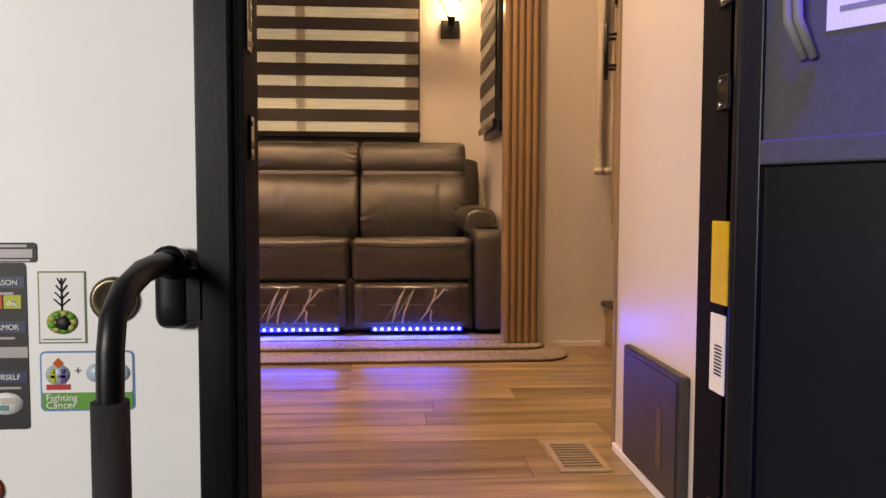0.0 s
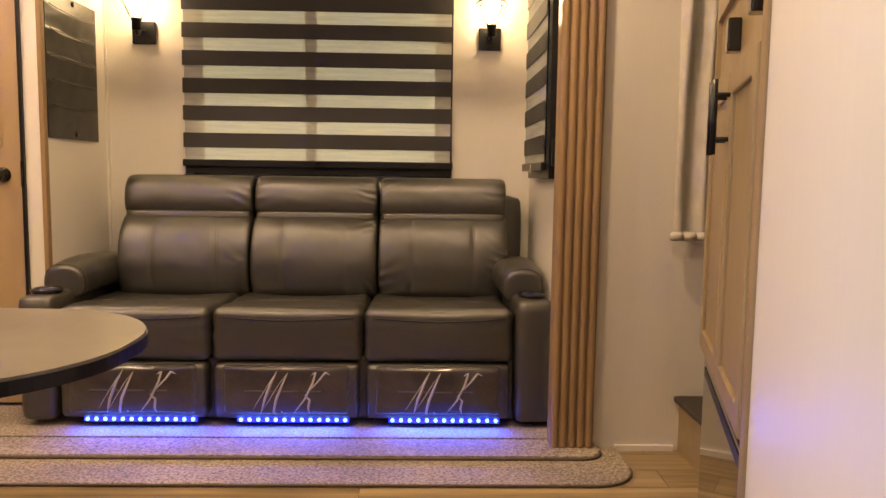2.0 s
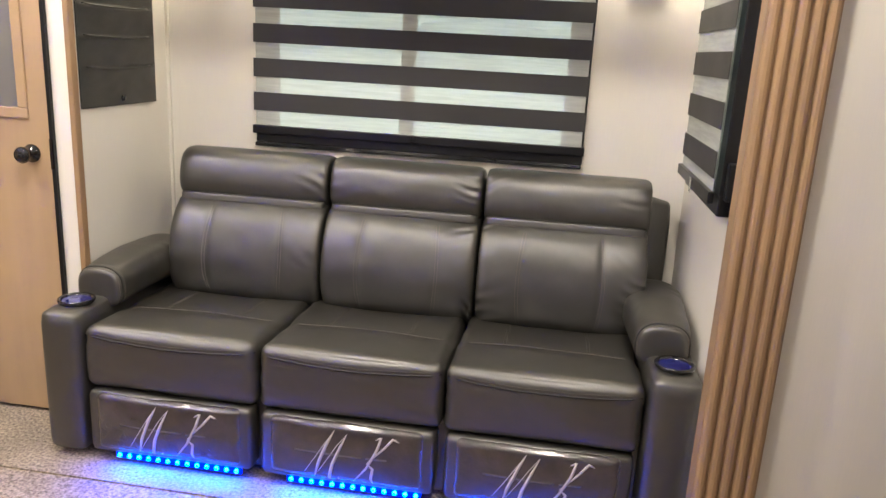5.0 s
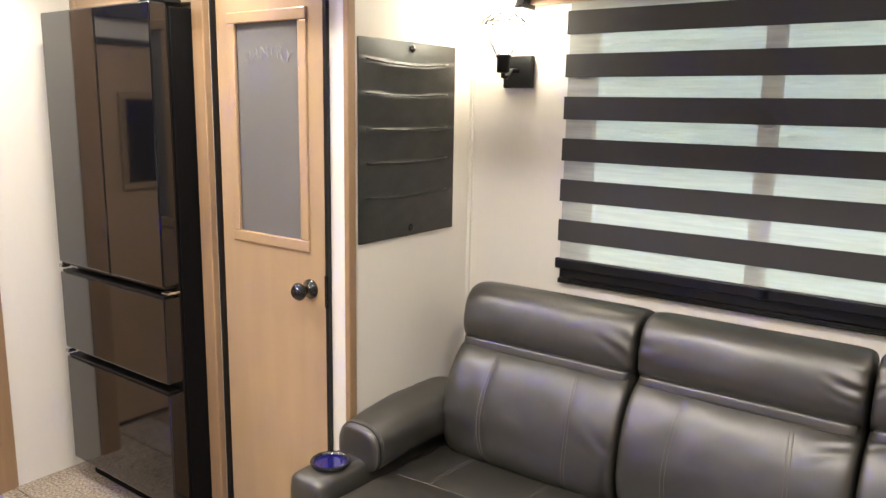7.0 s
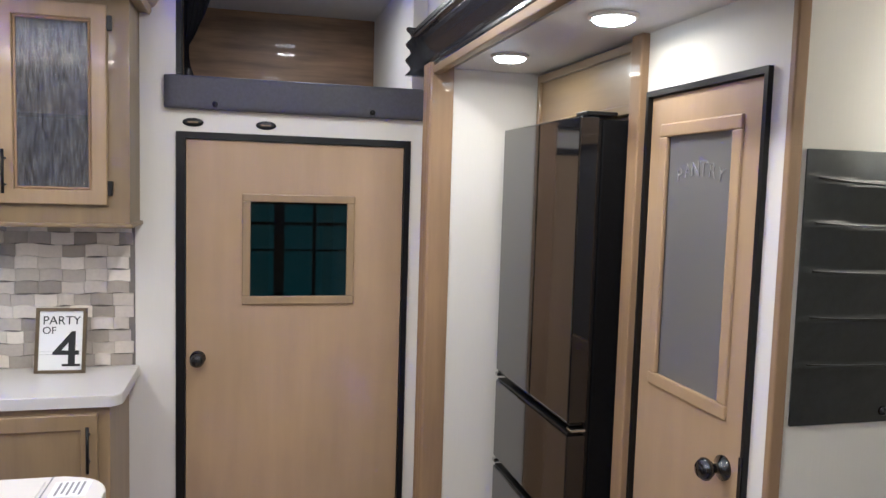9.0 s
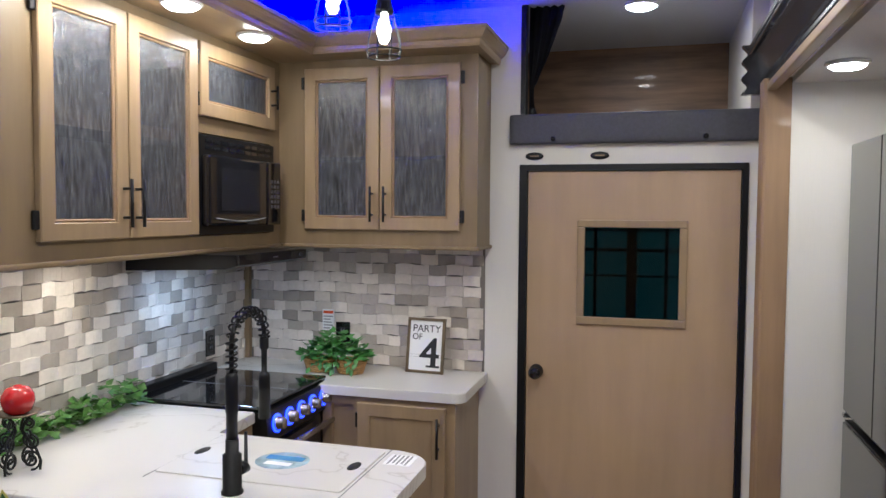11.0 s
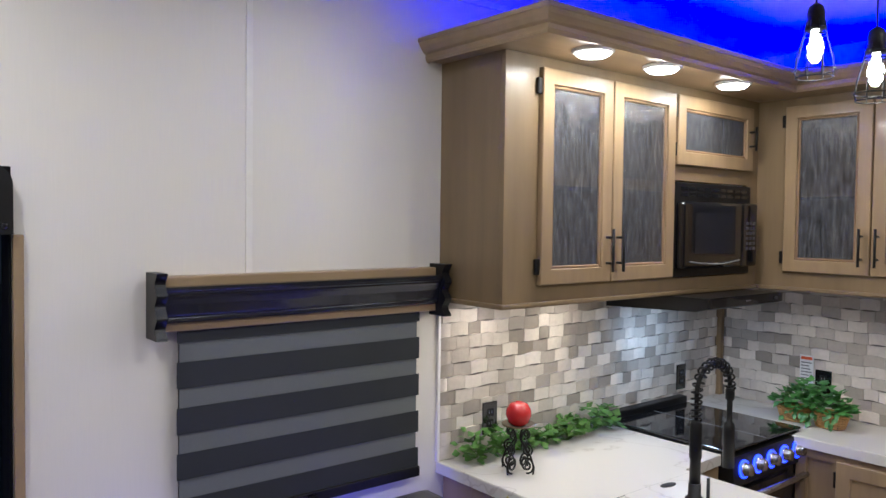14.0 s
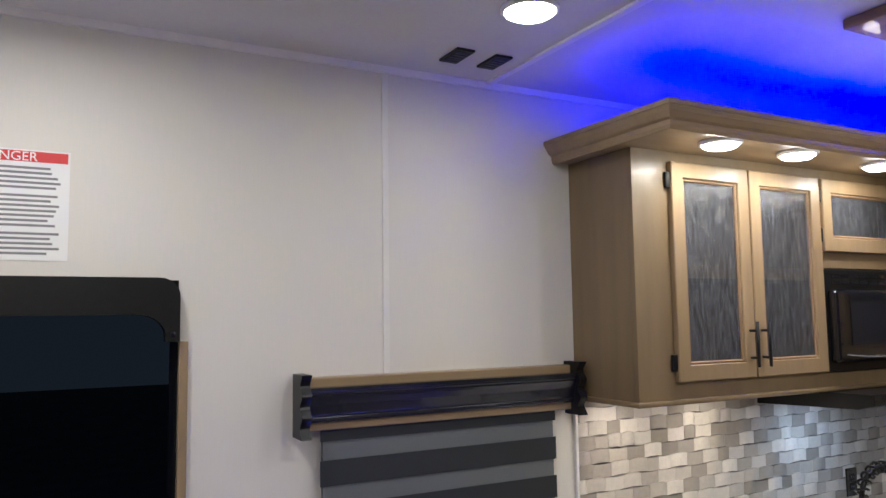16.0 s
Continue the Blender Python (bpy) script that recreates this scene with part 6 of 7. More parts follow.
for k, (bx, by, tx, ty, tz, w) in enumerate(((-0.86, 2.40, -0.825, 2.40, 1.17, 0.06), (-0.87, 2.42, -0.905, 2.435, 1.085, 0.055), (-0.85, 2.385, -0.80, 2.36, 1.0, 0.05), (-0.88, 2.39, -0.93, 2.35, 1.02, 0.05))):
    for nm, mat, ww, off in (("leaf_edge", m_snake_edge, 1.0, 0.0), ("leaf", m_snake, 0.80, 0.0012)):
        bm = bmesh.new()
        rows = []
        for i in range(15):
            u = i / 14
            wid = w * ww * (0.55 + 0.9 * u - 1.45 * u ** 3) if u < 0.98 else 0.0006
            c = Vector((bx + (tx - bx) * u, by + (ty - by) * u + 0.01 * math.sin(3 * u + k), 0.80 + (tz - 0.8) * (u if nm == "leaf_edge" else 0.985 * u)))
            s = Vector((-0.55, 0.83, 0)) if k % 2 else Vector((-0.75, 0.66, 0))
            n = Vector((s.y, -s.x, 0))
            rows.append([[bm.verts.new(c + s * wid * q + n * (0.008 * q * q * (1 if wid > 0.001 else 0) + e)) for q in (-1, -0.5, 0, 0.5, 1)] for e in (-0.0015 - off, 0.0015 + off)])
        for i in range(14):
            for e in (0, 1):
                for q in range(4):
                    A, B = rows[i][e], rows[i + 1][e]
                    f = bm.faces.new((A[q], A[q + 1], B[q + 1], B[q]))
                    f.smooth = True
            for q in (0, 4):
                bm.faces.new((rows[i][0][q], rows[i][1][q], rows[i + 1][1][q], rows[i + 1][0][q]))
        part(nm, bm, mat, sp)

# ---- slanted entertainment cabinet, fireplace and stairs ----
ANG = math.degrees(math.atan2(0.28, 1.0))
CAB = Matrix.Translation((0.762, 2.387, 0)) @ pose(0, 0, 0, 0, 0, -ANG)
# in the cabinet's own axes: y along its face, -x out of it


def cabbox(*rows, bev=0.0):
    return moved(boxes(*rows, bev=bev), CAB)


ec = thing("entertainment_cabinet", (0.95, 2.85, 0), "tall maple cabinet with panelled doors and black bar handles", "cabinet")
part("body", cabbox((0.0, 0.4, 0.0, 0.95, 0.52, 2.5)), m_wood_z, ec)
part("base", cabbox((0.03, 0.4, 0.0, 0.95, 0.0, 0.52)), m_wood_z, ec)
part("face_frame", cabbox((-0.012, 0.0, 0.0, 0.08, 0.0, 2.5), (-0.012, 0.0, 0.92, 0.95, 0.52, 2.5), (-0.012, 0.0, 0.08, 0.92, 1.27, 1.29), (-0.012, 0.0, 0.08, 0.92, 1.46, 1.52)), m_wood_z, ec)
for a, b, hy in ((0.09, 0.495, 0.465), (0.505, 0.915, 0.535)):
    for z0, z1, zh in ((0.535, 1.265, 1.16), (1.53, 2.3, 1.70)):
        d = part("door", moved(ring_door(lambda p0, p1, q0, q1, r0, r1: (-0.003 - q0, -0.003 - q1, p0, p1, r0, r1), a, b, z0, z1, 0.055, 0.0, 0.019), CAB), m_wood_z, ec)
        part("panel", cabbox((-0.013, -0.003, a + 0.053, b - 0.053, z0 + 0.053, z1 - 0.053)), m_wood_z, d)
        bm = bmesh.new()
        tube(bm, [(-0.055, hy, zh - 0.085), (-0.055, hy, zh + 0.085)], 0.007, 10)
        for s in (-0.05, 0.05):
            tube(bm, [(-0.02, hy, zh + s), (-0.055, hy, zh + s)], 0.0055, 8)
        part("handle", moved(bm, CAB), m_black, d, "black bar handle")
for y, z in ((0.16, 1.365), (0.52, 1.35)):
    part("outlet_box", cabbox((-0.03, 0.0, y - 0.024, y + 0.024, z - 0.038, z + 0.038), bev=0.004), m_blackgloss, ec, "black outlet box")
fp = thing("electric_fireplace", (0.88, 2.8, 0.03), "black glass electric fireplace set into the cabinet", "fireplace")
part("glass_front", cabbox((-0.006, 0.028, 0.085, 0.915, 0.05, 0.50), bev=0.004), m_blackgloss, fp)
part("top_vent", cabbox((-0.008, -0.006, 0.12, 0.88, 0.455, 0.48)), m_black, fp)
stairs = thing("stairs", (1.5, 3.6, 0), "low carpeted step with a wooden riser to the bedroom", "stairs")
part("riser", boxes((1.14, 2.3, 3.36, YS - 0.001, 0, 0.19)), m_wood_x, stairs)
part("tread", boxes((1.115, 2.3, 3.33, YS - 0.001, 0.19, 0.212), bev=0.008), m_tread, stairs, "dark ribbed tread")
part("second_riser", boxes((1.42, 2.3, 3.36, YS - 0.001, 0.212, 0.39)), m_wood_x, stairs)
part("second_tread", boxes((1.395, 2.3, 3.33, YS - 0.001, 0.39, 0.41), bev=0.008), m_tread, stairs)
cur = thing("window_curtain", (1.2, YS, 0.79), "cream gathered curtain hanging on the side wall", "curtain")
bm = bmesh.new()
cols = []
for j in range(49):
    u = j / 48
    col = []
    for i in range(13):
        w = i / 12
        y = YS - 0.05 - 0.024 * math.sin(u * 19 + 0.5 * math.sin(5 * w)) * (0.5 + 0.5 * w) - 0.006 * noise.noise((u * 9, w * 4, 1))
        col.append(bm.verts.new((1.07 + 0.26 * u, y, 0.80 + 0.95 * w + 0.006 * math.sin(u * 34))))
    cols.append(col)
for a, b in zip(cols, cols[1:]):
    for i in range(12):
        f = bm.faces.new((a[i], b[i], b[i + 1], a[i + 1]))
        f.smooth = True
part("cloth", bm, m_curtain, cur)
bm = bmesh.new()
tube(bm, [(1.07 + 0.26 * k / 40, YS - 0.052 - 0.014 * math.sin(k * 0.85), 0.812) for k in range(41)], 0.017, 8)
part("gathered_hem", bm, m_curtain, cur)

pn = thing("access_panel", (0.735, 2.27, 0.03), "satin black access panel low on the partition", "panel")
part("panel", boxes((0.713, 0.735, 1.87, 2.24, 0.035, 0.312), bev=0.006), m_satin, pn)
part("inset", boxes((0.710, 0.713, 1.885, 2.225, 0.05, 0.298), bev=0.002), m_satin, pn)
part("vent_strip", boxes((0.7085, 0.710, 1.96, 1.99, 0.09, 0.22)), m_brass, pn)

vt = thing("floor_vent", (0.61, 2.3, 0), "beige metal floor register with narrow slots", "floor vent")
part("grille_border", boxes((0.55, 0.68, 2.20, 2.22, 0, 0.005), (0.55, 0.68, 2.41, 2.43, 0, 0.005), (0.55, 0.566, 2.22, 2.41, 0, 0.005), (0.664, 0.68, 2.22, 2.41, 0, 0.005), bev=0.0015), m_register, vt)
for k in range(9):
    part("louvre", boxes((0.566, 0.664, 2.228 + 0.0205 * k, 2.236 + 0.0205 * k, -0.002, 0.0035)), m_register, vt)
# thin dark sheet on the floor stands for the shade below the louvres
part("slot_backing", boxes((0.566, 0.664, 2.22, 2.41, 0.0002, 0.0012)), m_tread, vt, "dark sheet for the shade between the louvres")

# ---- entry: frame, door, grab handle, stickers ----
ef = thing("door_3", (0.28, YO, -0.08), "black aluminium entry door frame with strike plates", "door frame", kind="structure")
bm = boxes((DX0 - 0.06, DX0 - 0.015, YO - 0.03, YO - 0.003, -0.5, DTOP + 0.06), (DX1, DX1 + 0.05, YO - 0.03, YO - 0.003, -0.5, DTOP + 0.06), (DX0 - 0.015, DX1, YO - 0.03, YO - 0.003, DTOP, DTOP + 0.06), bev=0.004)
part("outer_flange", bm, m_black, ef)
part("jamb", boxes((DX0 - 0.006, DX0, YO - 0.02, YE + 0.004, -0.085, DTOP), (DX1, DX1 + 0.006, YO - 0.02, YE + 0.004, -0.085, DTOP), (DX0 - 0.006, DX1 + 0.006, YO - 0.02, YE + 0.004, DTOP, DTOP + 0.03), bev=0.001), m_jamb, ef)
part("sill", boxes((DX0, DX1, YO - 0.02, YE, -0.085, -0.008), bev=0.003), m_black, ef)
part("strike_plate", boxes((DX0, DX0 + 0.004, 1.412, 1.440, 0.855, 0.96), bev=0.001), m_chrome, ef)
# black patch paints the dark of the plate's opening
part("strike_hole_patch", boxes((DX0 + 0.004, DX0 + 0.0045, 1.419, 1.433, 0.882, 0.935)), m_ink, ef)
part("lower_strike", boxes((DX0, DX0 + 0.005, 1.424, 1.446, 0.715, 0.772), bev=0.001), m_blackgloss, ef)
for z in (0.725, 0.762, 0.865, 0.95):
    part("screw", lathe(bmesh.new(), [(0.004, 0), (0.003, 0.002), (0.0, 0.0022)], pose(DX0 + 0.005, 1.43, z, 0, 90, 0), 8), m_chrome, ef)
for z in (0.22, 0.12, 0.81, 0.95):
    h = part("hinge", boxes((DX1 - 0.006, DX1, 1.405, 1.44, z - 0.024, z + 0.024), bev=0.002), m_blackgloss, ef)
    for s in (-0.016, 0.016):
        part("screw", lathe(bmesh.new(), [(0.004, 0), (0.003, 0.002), (0.0, 0.0022)], pose(DX1 - 0.006, 1.427, z + s, 0, -90, 0), 8), m_chrome, h)
part("yellow_label", boxes((DX1 - 0.002, DX1, 1.402, 1.452, 0.52, 0.635)), m_yellow, ef)
part("bar_label", boxes((DX1 - 0.002, DX1, 1.405, 1.45, 0.395, 0.505)), m_paper, ef)
part("bar_print", boxes(*[(DX1 - 0.0025, DX1 - 0.002, 1.412, 1.435, 0.42 + 0.005 * k, 0.4225 + 0.005 * k) for k in range(9)]), m_ink, ef)
# inside hood over the door with its rounded corners, and wood strip beside
bm = bmesh.new()
pts = []
for i in range(9):
    a = radians(90 + 90 * i / 8)
    pts.append((DX0 + 0.045 + 0.05 * math.cos(a), 1.815 + 0.05 * math.sin(a)))
pts += [(DX0 - 0.005, 1.70), (DX0 + 0.03, 1.70), (DX0 + 0.03, 1.735)]
for i in range(7):
    a = radians(180 - 90 * i / 6)
    pts.append((DX0 + 0.10 + 0.07 * math.cos(a), 1.715 + 0.055 * math.sin(a)))
pts += [(DX1 + 0.05, 1.77), (DX1 + 0.05, 1.865)]
A = [bm.verts.new((x, YE + 0.004, z)) for x, z in pts]
B = [bm.verts.new((x, YE + 0.04, z)) for x, z in pts]
bm.faces.new(A)
bm.faces.new(B[::-1])
for i in range(len(pts)):
    j = (i + 1) % len(pts)
    bm.faces.new((A[i], A[j], B[j], B[i]))
part("inside_hood", bm, m_black, ef)
part("hood_screw", lathe(bmesh.new(), [(0.009, 0), (0.007, 0.003), (0.0, 0.004)], pose(DX0 + 0.013, YE + 0.04, 1.72, -90, 0, 0), 12), m_blackgloss, ef)
solid("trim_entry_edge", boxes((DX0 - 0.03, DX0 - 0.0065, YE + 0.0015, YE + 0.02, 0, 1.70), bev=0.003), m_wood_z, "maple strip beside the entry door", "trim")

leafdir = Vector((0.58, -0.815, 0)).normalized()
ED = Matrix(((leafdir.x, leafdir.y, 0, DX1 + 0.008), (leafdir.y, -leafdir.x, 0, YO - 0.035), (0, 0, 1, 0), (0, 0, 0, 1)))
# in the door's own axes: x along the leaf, +y towards the entry
dr = thing("entry_door", (0.8, 1.2, -0.08), "black entry door standing open with a paper notice on it", "door")
part("leaf", moved(boxes((0.0, 0.62, -0.035, 0.0, -0.08, 1.80), bev=0.004), ED), m_black, dr)
part("stile", moved(boxes((0.0, 0.03, 0.0, 0.012, -0.08, 1.80), (0.59, 0.62, 0.0, 0.012, -0.08, 1.80), bev=0.002), ED), m_black, dr)
part("rail", moved(boxes((0.03, 0.59, 0.0, 0.016, 0.708, 0.74), bev=0.003), ED), m_fabricgrey, dr)
part("upper_panel", moved(boxes((0.03, 0.59, 0.0, 0.005, 0.74, 1.70)), ED), m_fabricgrey, dr)
nt = part("notice", moved(boxes((0.105, 0.30, 0.0055, 0.0065, 0.865, 1.12)), ED), m_paper, dr, "white paper notice")
part("notice_print", moved(boxes(*[(0.12, 0.28 - 0.02 * (k % 3), 0.0065, 0.007, 0.885 + 0.02 * k, 0.892 + 0.02 * k) for k in range(11)]), ED), m_greyink, nt)
bm = bmesh.new()
for off in (0.0, 0.012):
    tube(bm, [(0.07 + off, 0.008, 1.05), (0.065 + off, 0.03, 0.96), (0.07 + off, 0.03, 0.88), (0.082 + off, 0.012, 0.835)], 0.006, 8)
part("pull_strap", moved(bm, ED), m_greyink, dr)

m_sage = surface("sage_border_print", (0.12, 0.19, 0.06), 0.5)
m_violet = surface("violet_print", (0.10, 0.04, 0.22), 0.5)
m_lime = surface("lime_print", (0.42, 0.46, 0.02), 0.5)
m_teal = surface("teal_print", (0.05, 0.26, 0.24), 0.5)
m_navy = surface("navy_print", (0.02, 0.03, 0.09), 0.5)
m_olive = surface("olive_leaf_print", (0.33, 0.38, 0.09), 0.5)
gh = thing("grab_handle", (-0.148, YO, 0.5), "black fold-out entry grab handle with a foam grip", "grab handle")
part("mount", puff(bmesh.new(), (-0.147, YO - 0.018, 0.548), (0.022, 0.018, 0.052), 0.016, 0.0, 8), m_black, gh)
part("bracket", boxes((-0.13, -0.105, YO - 0.03, YO - 0.004, 0.505, 0.575), bev=0.003), m_black, gh)
path = [(-0.147, YO - 0.03, 0.583), (-0.149, YO - 0.07, 0.583), (-0.153, YO - 0.12, 0.578), (-0.158, YO - 0.165, 0.562), (-0.162, YO - 0.19, 0.535), (-0.163, YO - 0.197, 0.50), (-0.164, YO - 0.198, 0.44), (-0.164, YO - 0.198, -0.45)]
part("bar", tube(bmesh.new(), path, 0.0145, 14), m_black, gh)
part("grip", tube(bmesh.new(), [(-0.164, YO - 0.198, 0.448), (-0.164, YO - 0.198, -0.3)], 0.0195, 16), m_grip, gh, "foam grip")
part("collar", lathe(bmesh.new(), [(0.021, 0.0), (0.021, 0.012), (0.015, 0.014)], pose(-0.147, YO - 0.03, 0.583, 90, 0, 0), 16), m_black, gh)

wy = YO - 0.003
gm = thing("round_grommet", (-0.226, YO, 0.532), "round bronze vent cap on the white outer wall", "vent cap")
part("cap", lathe(bmesh.new(), [(0.03, 0), (0.03, 0.006), (0.024, 0.01), (0.02, 0.006), (0.0, 0.008)], pose(-0.226, wy, 0.532, 90, 0, 0)), m_brass, gm)
def plate(x0, x1, z0, z1, r, y0, y1):
    """A thin upright sheet with rounded corners on the outer wall."""
    bm = bmesh.new()
    outline(bm, rounded(x0, x1, z0, z1, r, 5), 0, y1 - y0)
    return moved(bm, Matrix(((1, 0, 0, 0), (0, 0, 1, y0), (0, 1, 0, 0), (0, 0, 0, 1))))


def oval(x, z, rx, rz, y, thick=0.0005, seg=20):
    return lathe(bmesh.new(), [(1, 0), (1, thick), (0.0, thick)], Matrix.Translation((x, y, z)) @ Matrix.Diagonal((rx, 1, rz, 1)) @ pose(0, 0, 0, 90, 0, 0), seg)


stk = thing("black_feature_sticker", (-0.37, YO, 0.36), "tall black feature sticker with coloured pictures on the outer wall", "sticker")
part("sheet", plate(-0.43, -0.336, 0.363, 0.58, 0.005, wy - 0.001, wy), m_ink, stk)
part("title_sheet", plate(-0.43, -0.322, 0.5805, 0.606, 0.004, wy - 0.0012, wy), m_ink, stk)
part("title_bar", boxes((-0.43, -0.327, wy - 0.0018, wy - 0.0012, 0.5865, 0.5975)), m_script, stk)
part("title_bar", boxes((-0.43, -0.334, wy - 0.0018, wy - 0.0012, 0.6, 0.6035), (-0.43, -0.33, wy - 0.0018, wy - 0.0012, 0.582, 0.5845)), m_script, stk)
for word, z in (("SEASON", 0.5515), ("ARMOR", 0.4935), ("YOURSELF", 0.4285)):
    part("heading_band", boxes((-0.43, -0.338, wy - 0.0015, wy - 0.001, z - 0.004, z + 0.011)), m_navy, stk)
    part("lettering", text_mesh(word, 0.0098, facing_my(-0.346, wy - 0.0019, z), align="RIGHT"), m_paper, stk)
    part("print_bar", boxes((-0.42, -0.352 + 0.006 * (z < 0.45), wy - 0.0015, wy - 0.001, z - 0.0125, z - 0.0095)), m_script, stk)
for x0, mat in ((-0.388, m_orange), (-0.3645, m_lime)):
    part("picture", boxes((x0, x0 + 0.0215, wy - 0.0016, wy - 0.001, 0.521, 0.5385)), mat, stk)
    bm = bmesh.new()
    for k in range(5):
        q = radians(25 + 32 * k)
        tube(bm, [(x0 + 0.0108, wy - 0.0017, 0.524), (x0 + 0.0108 + 0.0085 * math.cos(q), wy - 0.0017, 0.524 + 0.0085 * math.sin(q))], 0.0008, 4)
    part("picture_mark", bm, m_paper, stk)
part("picture", boxes((-0.375, -0.3365, wy - 0.0016, wy - 0.001, 0.457, 0.471)), m_script, stk)
part("picture", oval(-0.366, 0.397, 0.0225, 0.0145, wy - 0.001), m_paper, stk)
part("picture_mark", boxes((-0.372, -0.352, wy - 0.0021, wy - 0.0015, 0.396, 0.404)), m_terracotta, stk)
part("picture_mark", boxes((-0.384, -0.362, wy - 0.0019, wy - 0.0015, 0.388, 0.395)), m_teal, stk)
tg2 = thing("green_bordered_card", (-0.29, YO, 0.475), "white green-bordered card with a plant picture on the outer wall", "sticker")
part("card", boxes((-0.322, -0.262, wy - 0.001, wy, 0.475, 0.569)), m_sage, tg2)
part("print_bar", boxes((-0.317, -0.268, wy - 0.002, wy - 0.0016, 0.4795, 0.4815)), m_greyink, tg2)
part("field", boxes((-0.320, -0.264, wy - 0.0016, wy - 0.001, 0.477, 0.567)), m_paper, tg2)
bm = bmesh.new()
tube(bm, [(-0.292, wy - 0.0019, 0.518), (-0.292, wy - 0.0019, 0.56)], 0.0013, 5)
for k in range(4):
    for s in (-1, 1):
        z = 0.524 + 0.009 * k
        tube(bm, [(-0.292, wy - 0.0019, z), (-0.292 + s * (0.010 - 0.0015 * k), wy - 0.0019, z + 0.009)], 0.0011, 5)
part("picture", bm, m_ink, tg2)
bm = bmesh.new()
lathe(bm, [(0.02, 0), (0.02, 0.0006), (0.0, 0.0006)], Matrix.Translation((-0.292, wy - 0.0016, 0.503)) @ Matrix.Diagonal((1, 1, 0.8, 1)) @ pose(0, 0, 0, 90, 0, 0), 18)
part("plant_print", bm, m_olive, tg2)
part("plant_centre", lathe(bmesh.new(), [(0.0105, 0), (0.0105, 0.0006), (0.0, 0.0006)], pose(-0.291, wy - 0.003, 0.502, 90, 0, 0), 5), m_ink, tg2)
for k in range(9):
    q = 2 * math.pi * k / 9
    bm = bmesh.new()
    lathe(bm, [(0.0055, 0), (0.0055, 0.0004), (0.0, 0.0004)], Matrix.Translation((-0.292 + 0.014 * math.cos(q), wy - 0.0024, 0.503 + 0.0115 * math.sin(q))) @ Matrix.Diagonal((1, 1, 0.7, 1)) @ pose(0, 0, 0, 90, 0, 0), 8)
    part("leaf_print", bm, m_green if k % 2 else m_olive, tg2)
st3 = thing("charity_sticker", (-0.262, YO, 0.386), "blue-edged white sticker with green band and white words", "sticker")
part("card", plate(-0.322, -0.203, 0.386, 0.465, 0.007, wy - 0.001, wy), m_bluepr, st3)
part("field", plate(-0.3195, -0.2055, 0.409, 0.4625, 0.005, wy - 0.0016, wy - 0.001), m_paper, st3)
part("band", plate(-0.3195, -0.2055, 0.3885, 0.4105, 0.004, wy - 0.0018, wy - 0.001), m_green, st3)
part("lettering", text_mesh("Fighting", 0.013, facing_my(-0.315, wy - 0.002, 0.400)), m_paper, st3)
part("lettering", text_mesh("Cancer", 0.013, facing_my(-0.315, wy - 0.002, 0.390)), m_paper, st3)
part("picture", boxes((-0.314, -0.284, wy - 0.0024, wy - 0.0018, 0.4145, 0.4215)), m_redink, st3)
part("picture", oval(-0.2995, 0.4345, 0.0155, 0.014, wy - 0.0016), m_greypic, st3)
part("picture", moved(boxes((-0.0048, 0.0048, 0, 0.0006, -0.0048, 0.0048)), Matrix.Translation((-0.2985, wy - 0.0024, 0.4495)) @ pose(0, 0, 0, 0, 45, 0)), m_orange, st3)
for dx, mat in ((-0.3055, m_lime), (-0.2925, m_violet)):
    part("picture", oval(dx, 0.439, 0.0032, 0.0032, wy - 0.0022), mat, st3)
    part("picture", boxes((dx - 0.0028, dx + 0.0028, wy - 0.0026, wy - 0.002, 0.4225, 0.436), (dx - 0.0065, dx + 0.0065, wy - 0.0026, wy - 0.002, 0.430, 0.4335)), mat, st3)
part("plus_mark", boxes((-0.278, -0.270, wy - 0.0022, wy - 0.0016, 0.4385, 0.4405), (-0.275, -0.273, wy - 0.0022, wy - 0.0016, 0.4355, 0.4435)), m_greyink, st3)
bm = bmesh.new()
for dx in (-0.252, -0.22):
    lathe(bm, [(0.012, 0), (0.012, 0.0006), (0.0, 0.0006)], pose(dx, wy - 0.0016, 0.436, 90, 0, 0), 16)
part("badge_print", bm, m_greypic, st3)
rf = thing("side_reflector", (-0.395, YO, 0.283), "round orange reflector on the outer wall", "reflector")
part("lens", lathe(bmesh.new(), [(0.022, 0), (0.022, 0.006), (0.012, 0.011), (0.0, 0.012)], pose(-0.395, wy, 0.283, 90, 0, 0), 18), m_orange, rf)

# ---- carpets ----
rug = thing("carpet_ramp", (-1.0, 3.7, 0), "beige carpet lip in front of the slide-out with bound edge", "carpet", kind="structure")
def lip(y0, x1, r, y1):
    pts = [(-3.12, y1), (-3.12, y0), (x1 - r, y0)]
    pts += [(x1 - r + r * math.sin(radians(90 * i / 8)), y0 + r - r * math.cos(radians(90 * i / 8))) for i in range(1, 9)]
    return pts + [(x1, y1)]
part("outer_lip", outline(bmesh.new(), lip(3.505, 0.905, 0.15, YS + 0.05), 0.0, 0.012, 0.005), m_carpet, rug)
part("inner_lip", outline(bmesh.new(), lip(3.715, 0.825, 0.07, YS + 0.04), 0.0125, 0.026, 0.005), m_carpet, rug)
part("slide_carpet", boxes((-2.87, XR, YS + 0.04, YB, 0.0, 0.03)), m_carpet, rug)
bm = bmesh.new()
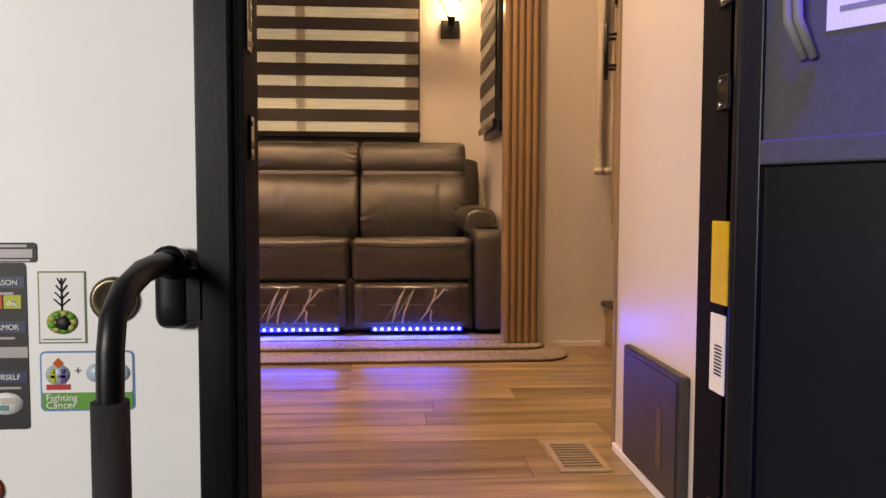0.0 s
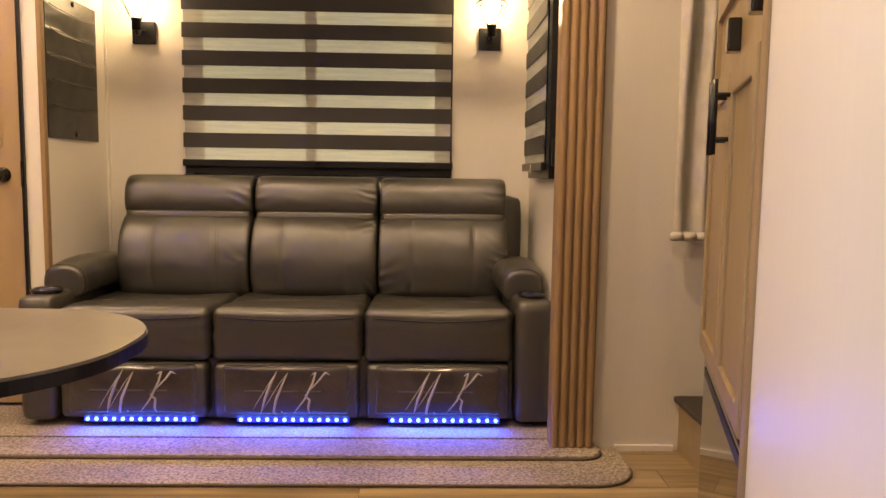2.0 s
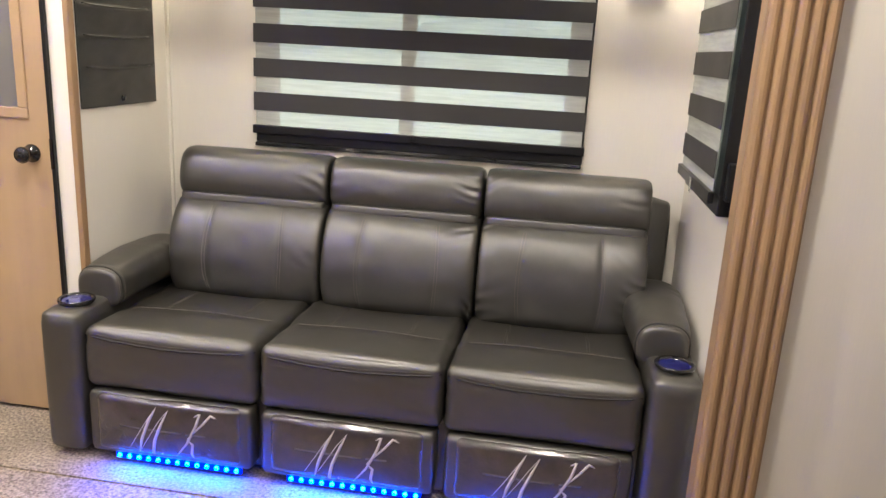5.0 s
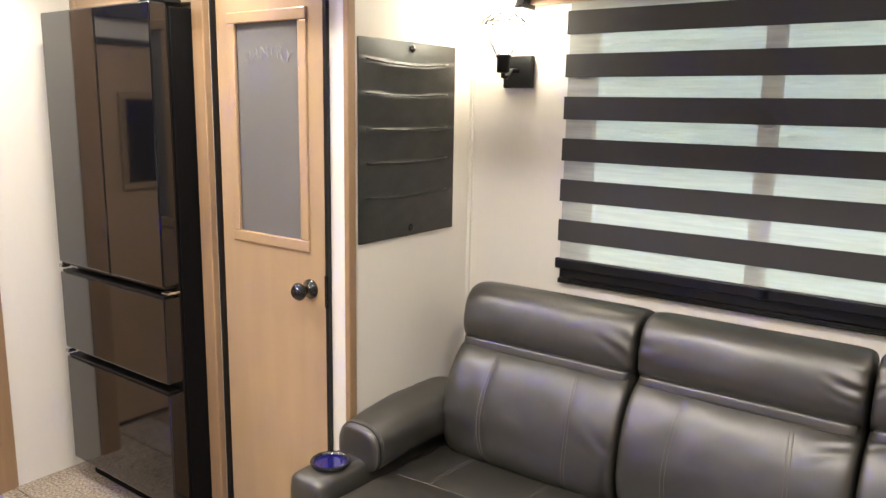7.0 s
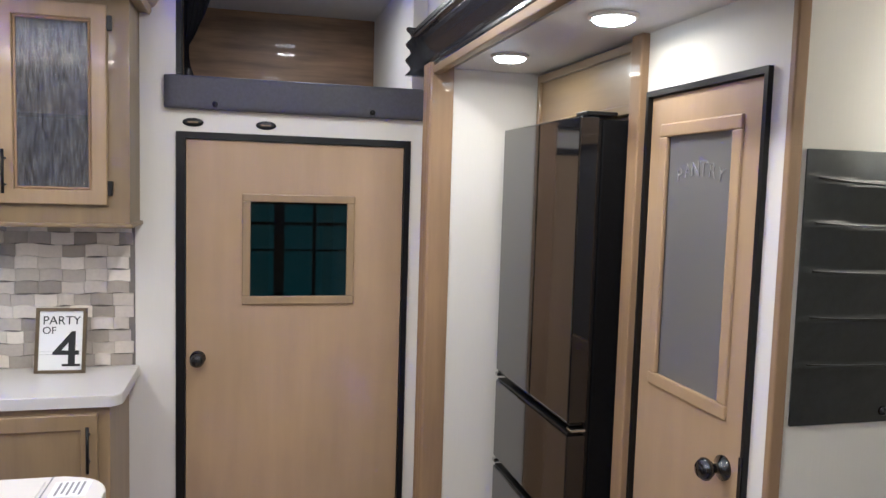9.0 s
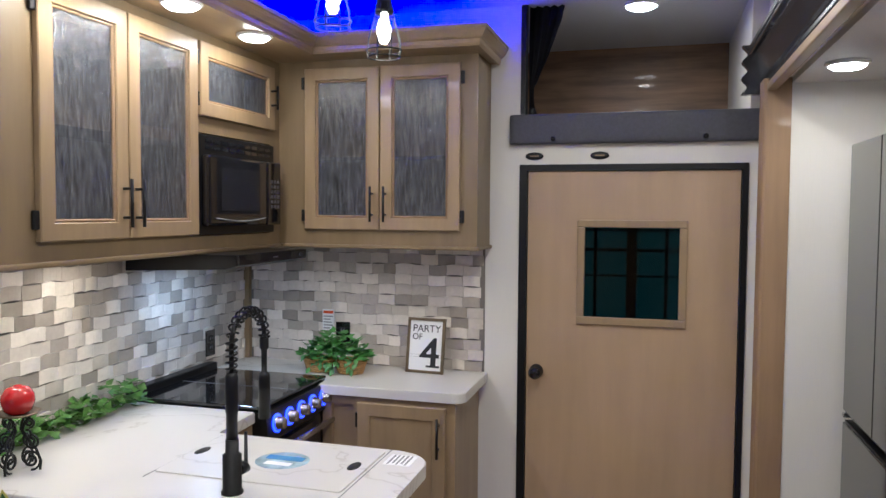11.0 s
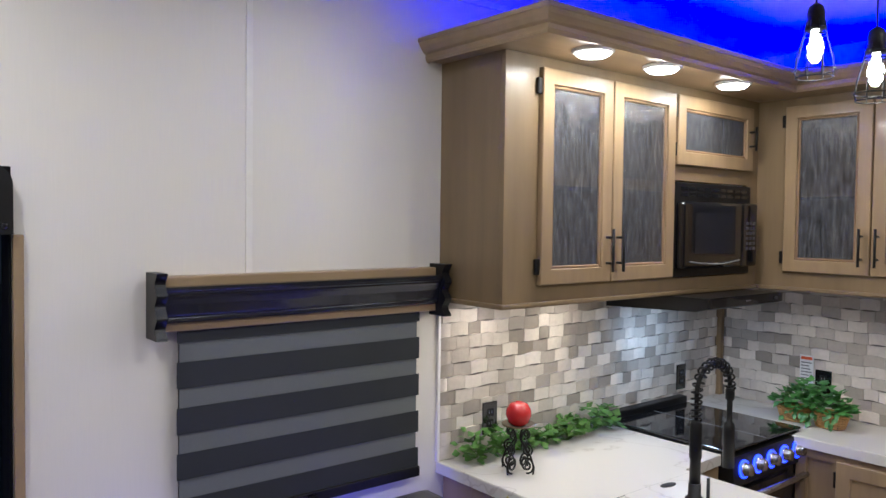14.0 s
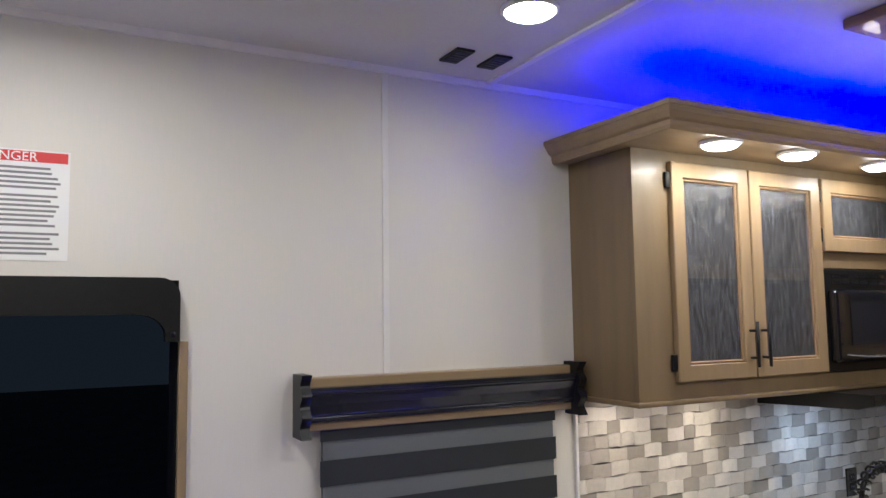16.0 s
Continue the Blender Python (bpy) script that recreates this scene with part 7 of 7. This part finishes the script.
tube(bm, [(x, y, 0.018) for x, y in lip(3.71, 0.83, 0.075, 3.83)[1:-1]], 0.006, 6)
tube(bm, [(x, y, 0.007) for x, y in lip(3.502, 0.908, 0.153, 3.83)[1:-1]], 0.004, 6)
part("binding", bm, m_binding, rug)

# ---- floor planks ----
floor = bpy.data.objects["floor"]
PW, PL = 0.148, 1.22
meshes = {}
rows = int((3.86 - 1.44) / PW) + 1
prnd = random.Random(3)
for r in range(rows):
    y0 = 1.44 + PW * r
    x = -3.1 - prnd.random() * PL
    while x < 1.6:
        a, b = max(x, -3.13), min(x + PL, 1.6)
        if b - a > 0.03:
            ln = round(b - a, 3)
            if ln not in meshes:
                meshes[ln] = mesh_of("plank", boxes((0, ln - 0.0018, 0, PW - 0.0018, -0.006, 0), bev=0.0012), m_plank)
            ob = new("plank", meshes[ln])
            ob.location = (a, y0, 0)
            ob.parent = floor
        x += PL

# ---- woven tile backsplash ----
def tile_mesh(w, h, bow):
    """One strip-shaped tile: swollen in the middle, its long edges bowed as in a woven band."""
    bm = bmesh.new()
    n, g = 6, []
    for i in range(n + 1):
        u = i / n
        s = math.sin(math.pi * u)
        d = 0.0045 + (0.0075 * s if bow > 0 else -0.002 * s)
        e = bow * s
        g.append([bm.verts.new((w * u, z, q)) for z, q in ((0.0 + e, 0.0), (0.0006 + e, d), (h - 0.0006 + e, d + 0.0012), (h + e, 0.0))])
    for A, B in zip(g, g[1:]):
        for k in range(3):
            bm.faces.new((A[k], A[k + 1], B[k + 1], B[k]))
    bm.faces.new(g[0])
    bm.faces.new(g[-1][::-1])
    return mesh_of("tile", bm, m_tile_out)


TW, TH = 0.081, 0.0476
shapes = [tile_mesh(w - 0.0012, TH - 0.0004, b) for w in (TW, TW * 0.72) for b in (0.0048, -0.0032)]
trnd = random.Random(11)


def tiled(owner, length, z0, z1, base):
    n_rows = int(math.ceil((z1 - z0) / TH))
    for r in range(n_rows):
        u = -TW * (0.5 if r % 2 else 0.0) + trnd.uniform(-0.012, 0.012)
        while u < length:
            short = trnd.random() < 0.16
            w = TW * 0.72 if short else TW
            if u > -0.001 and u + w < length + 0.002 and z0 + TH * (r + 1) < z1 + 0.03:
                ob = new("tile", shapes[(2 if short else 0) + trnd.randrange(2)])
                ob.matrix_world = base @ Matrix.Translation((u, z0 + TH * r, 0.0))
                ob.parent = owner
            elif u + w > 0.02 and u < length - 0.02:
                a, b = max(u, 0.0), min(u + w, length)
                ob = new("tile", tile_mesh(b - a - 0.001, TH - 0.0004, 0.002))
                ob.matrix_world = base @ Matrix.Translation((a, z0 + TH * r, 0.0))
                ob.parent = owner
            u += w


sp1 = solid("backsplash", boxes((-3.12, -1.362, YE + 0.0005, YE + 0.003, CZ + 0.001, UZ0 - 0.017)), m_grout, "basket-weave tile backsplash in mixed greige tones", "backsplash")
tiled(sp1, 1.75, CZ + 0.002, UZ0 - 0.034, facing_py(-1.363, YE + 0.003, 0.0))
sp2 = solid("backsplash_side", boxes((XG + 0.0005, XG + 0.003, YE + 0.004, 2.70, CZ + 0.001, UZ0 - 0.017)), m_grout, "basket-weave tile backsplash on the side wall", "backsplash")
tiled(sp2, 1.16, CZ + 0.002, UZ0 - 0.034, facing_px(XG + 0.003, 1.535, 0.0))
solid("trim_backsplash_corner", boxes((XG + 0.003, XG + 0.028, YE + 0.004, YE + 0.03, CZ + 0.001, UZ0 - 0.017)), m_wood_z, "maple corner strip between the tiled walls", "trim")
solid("trim_backsplash_edge", boxes((-1.36, -1.35, YE, YE + 0.012, CZ, UZ0 - 0.017)), m_white, "white edge strip beside the tiles", "trim")
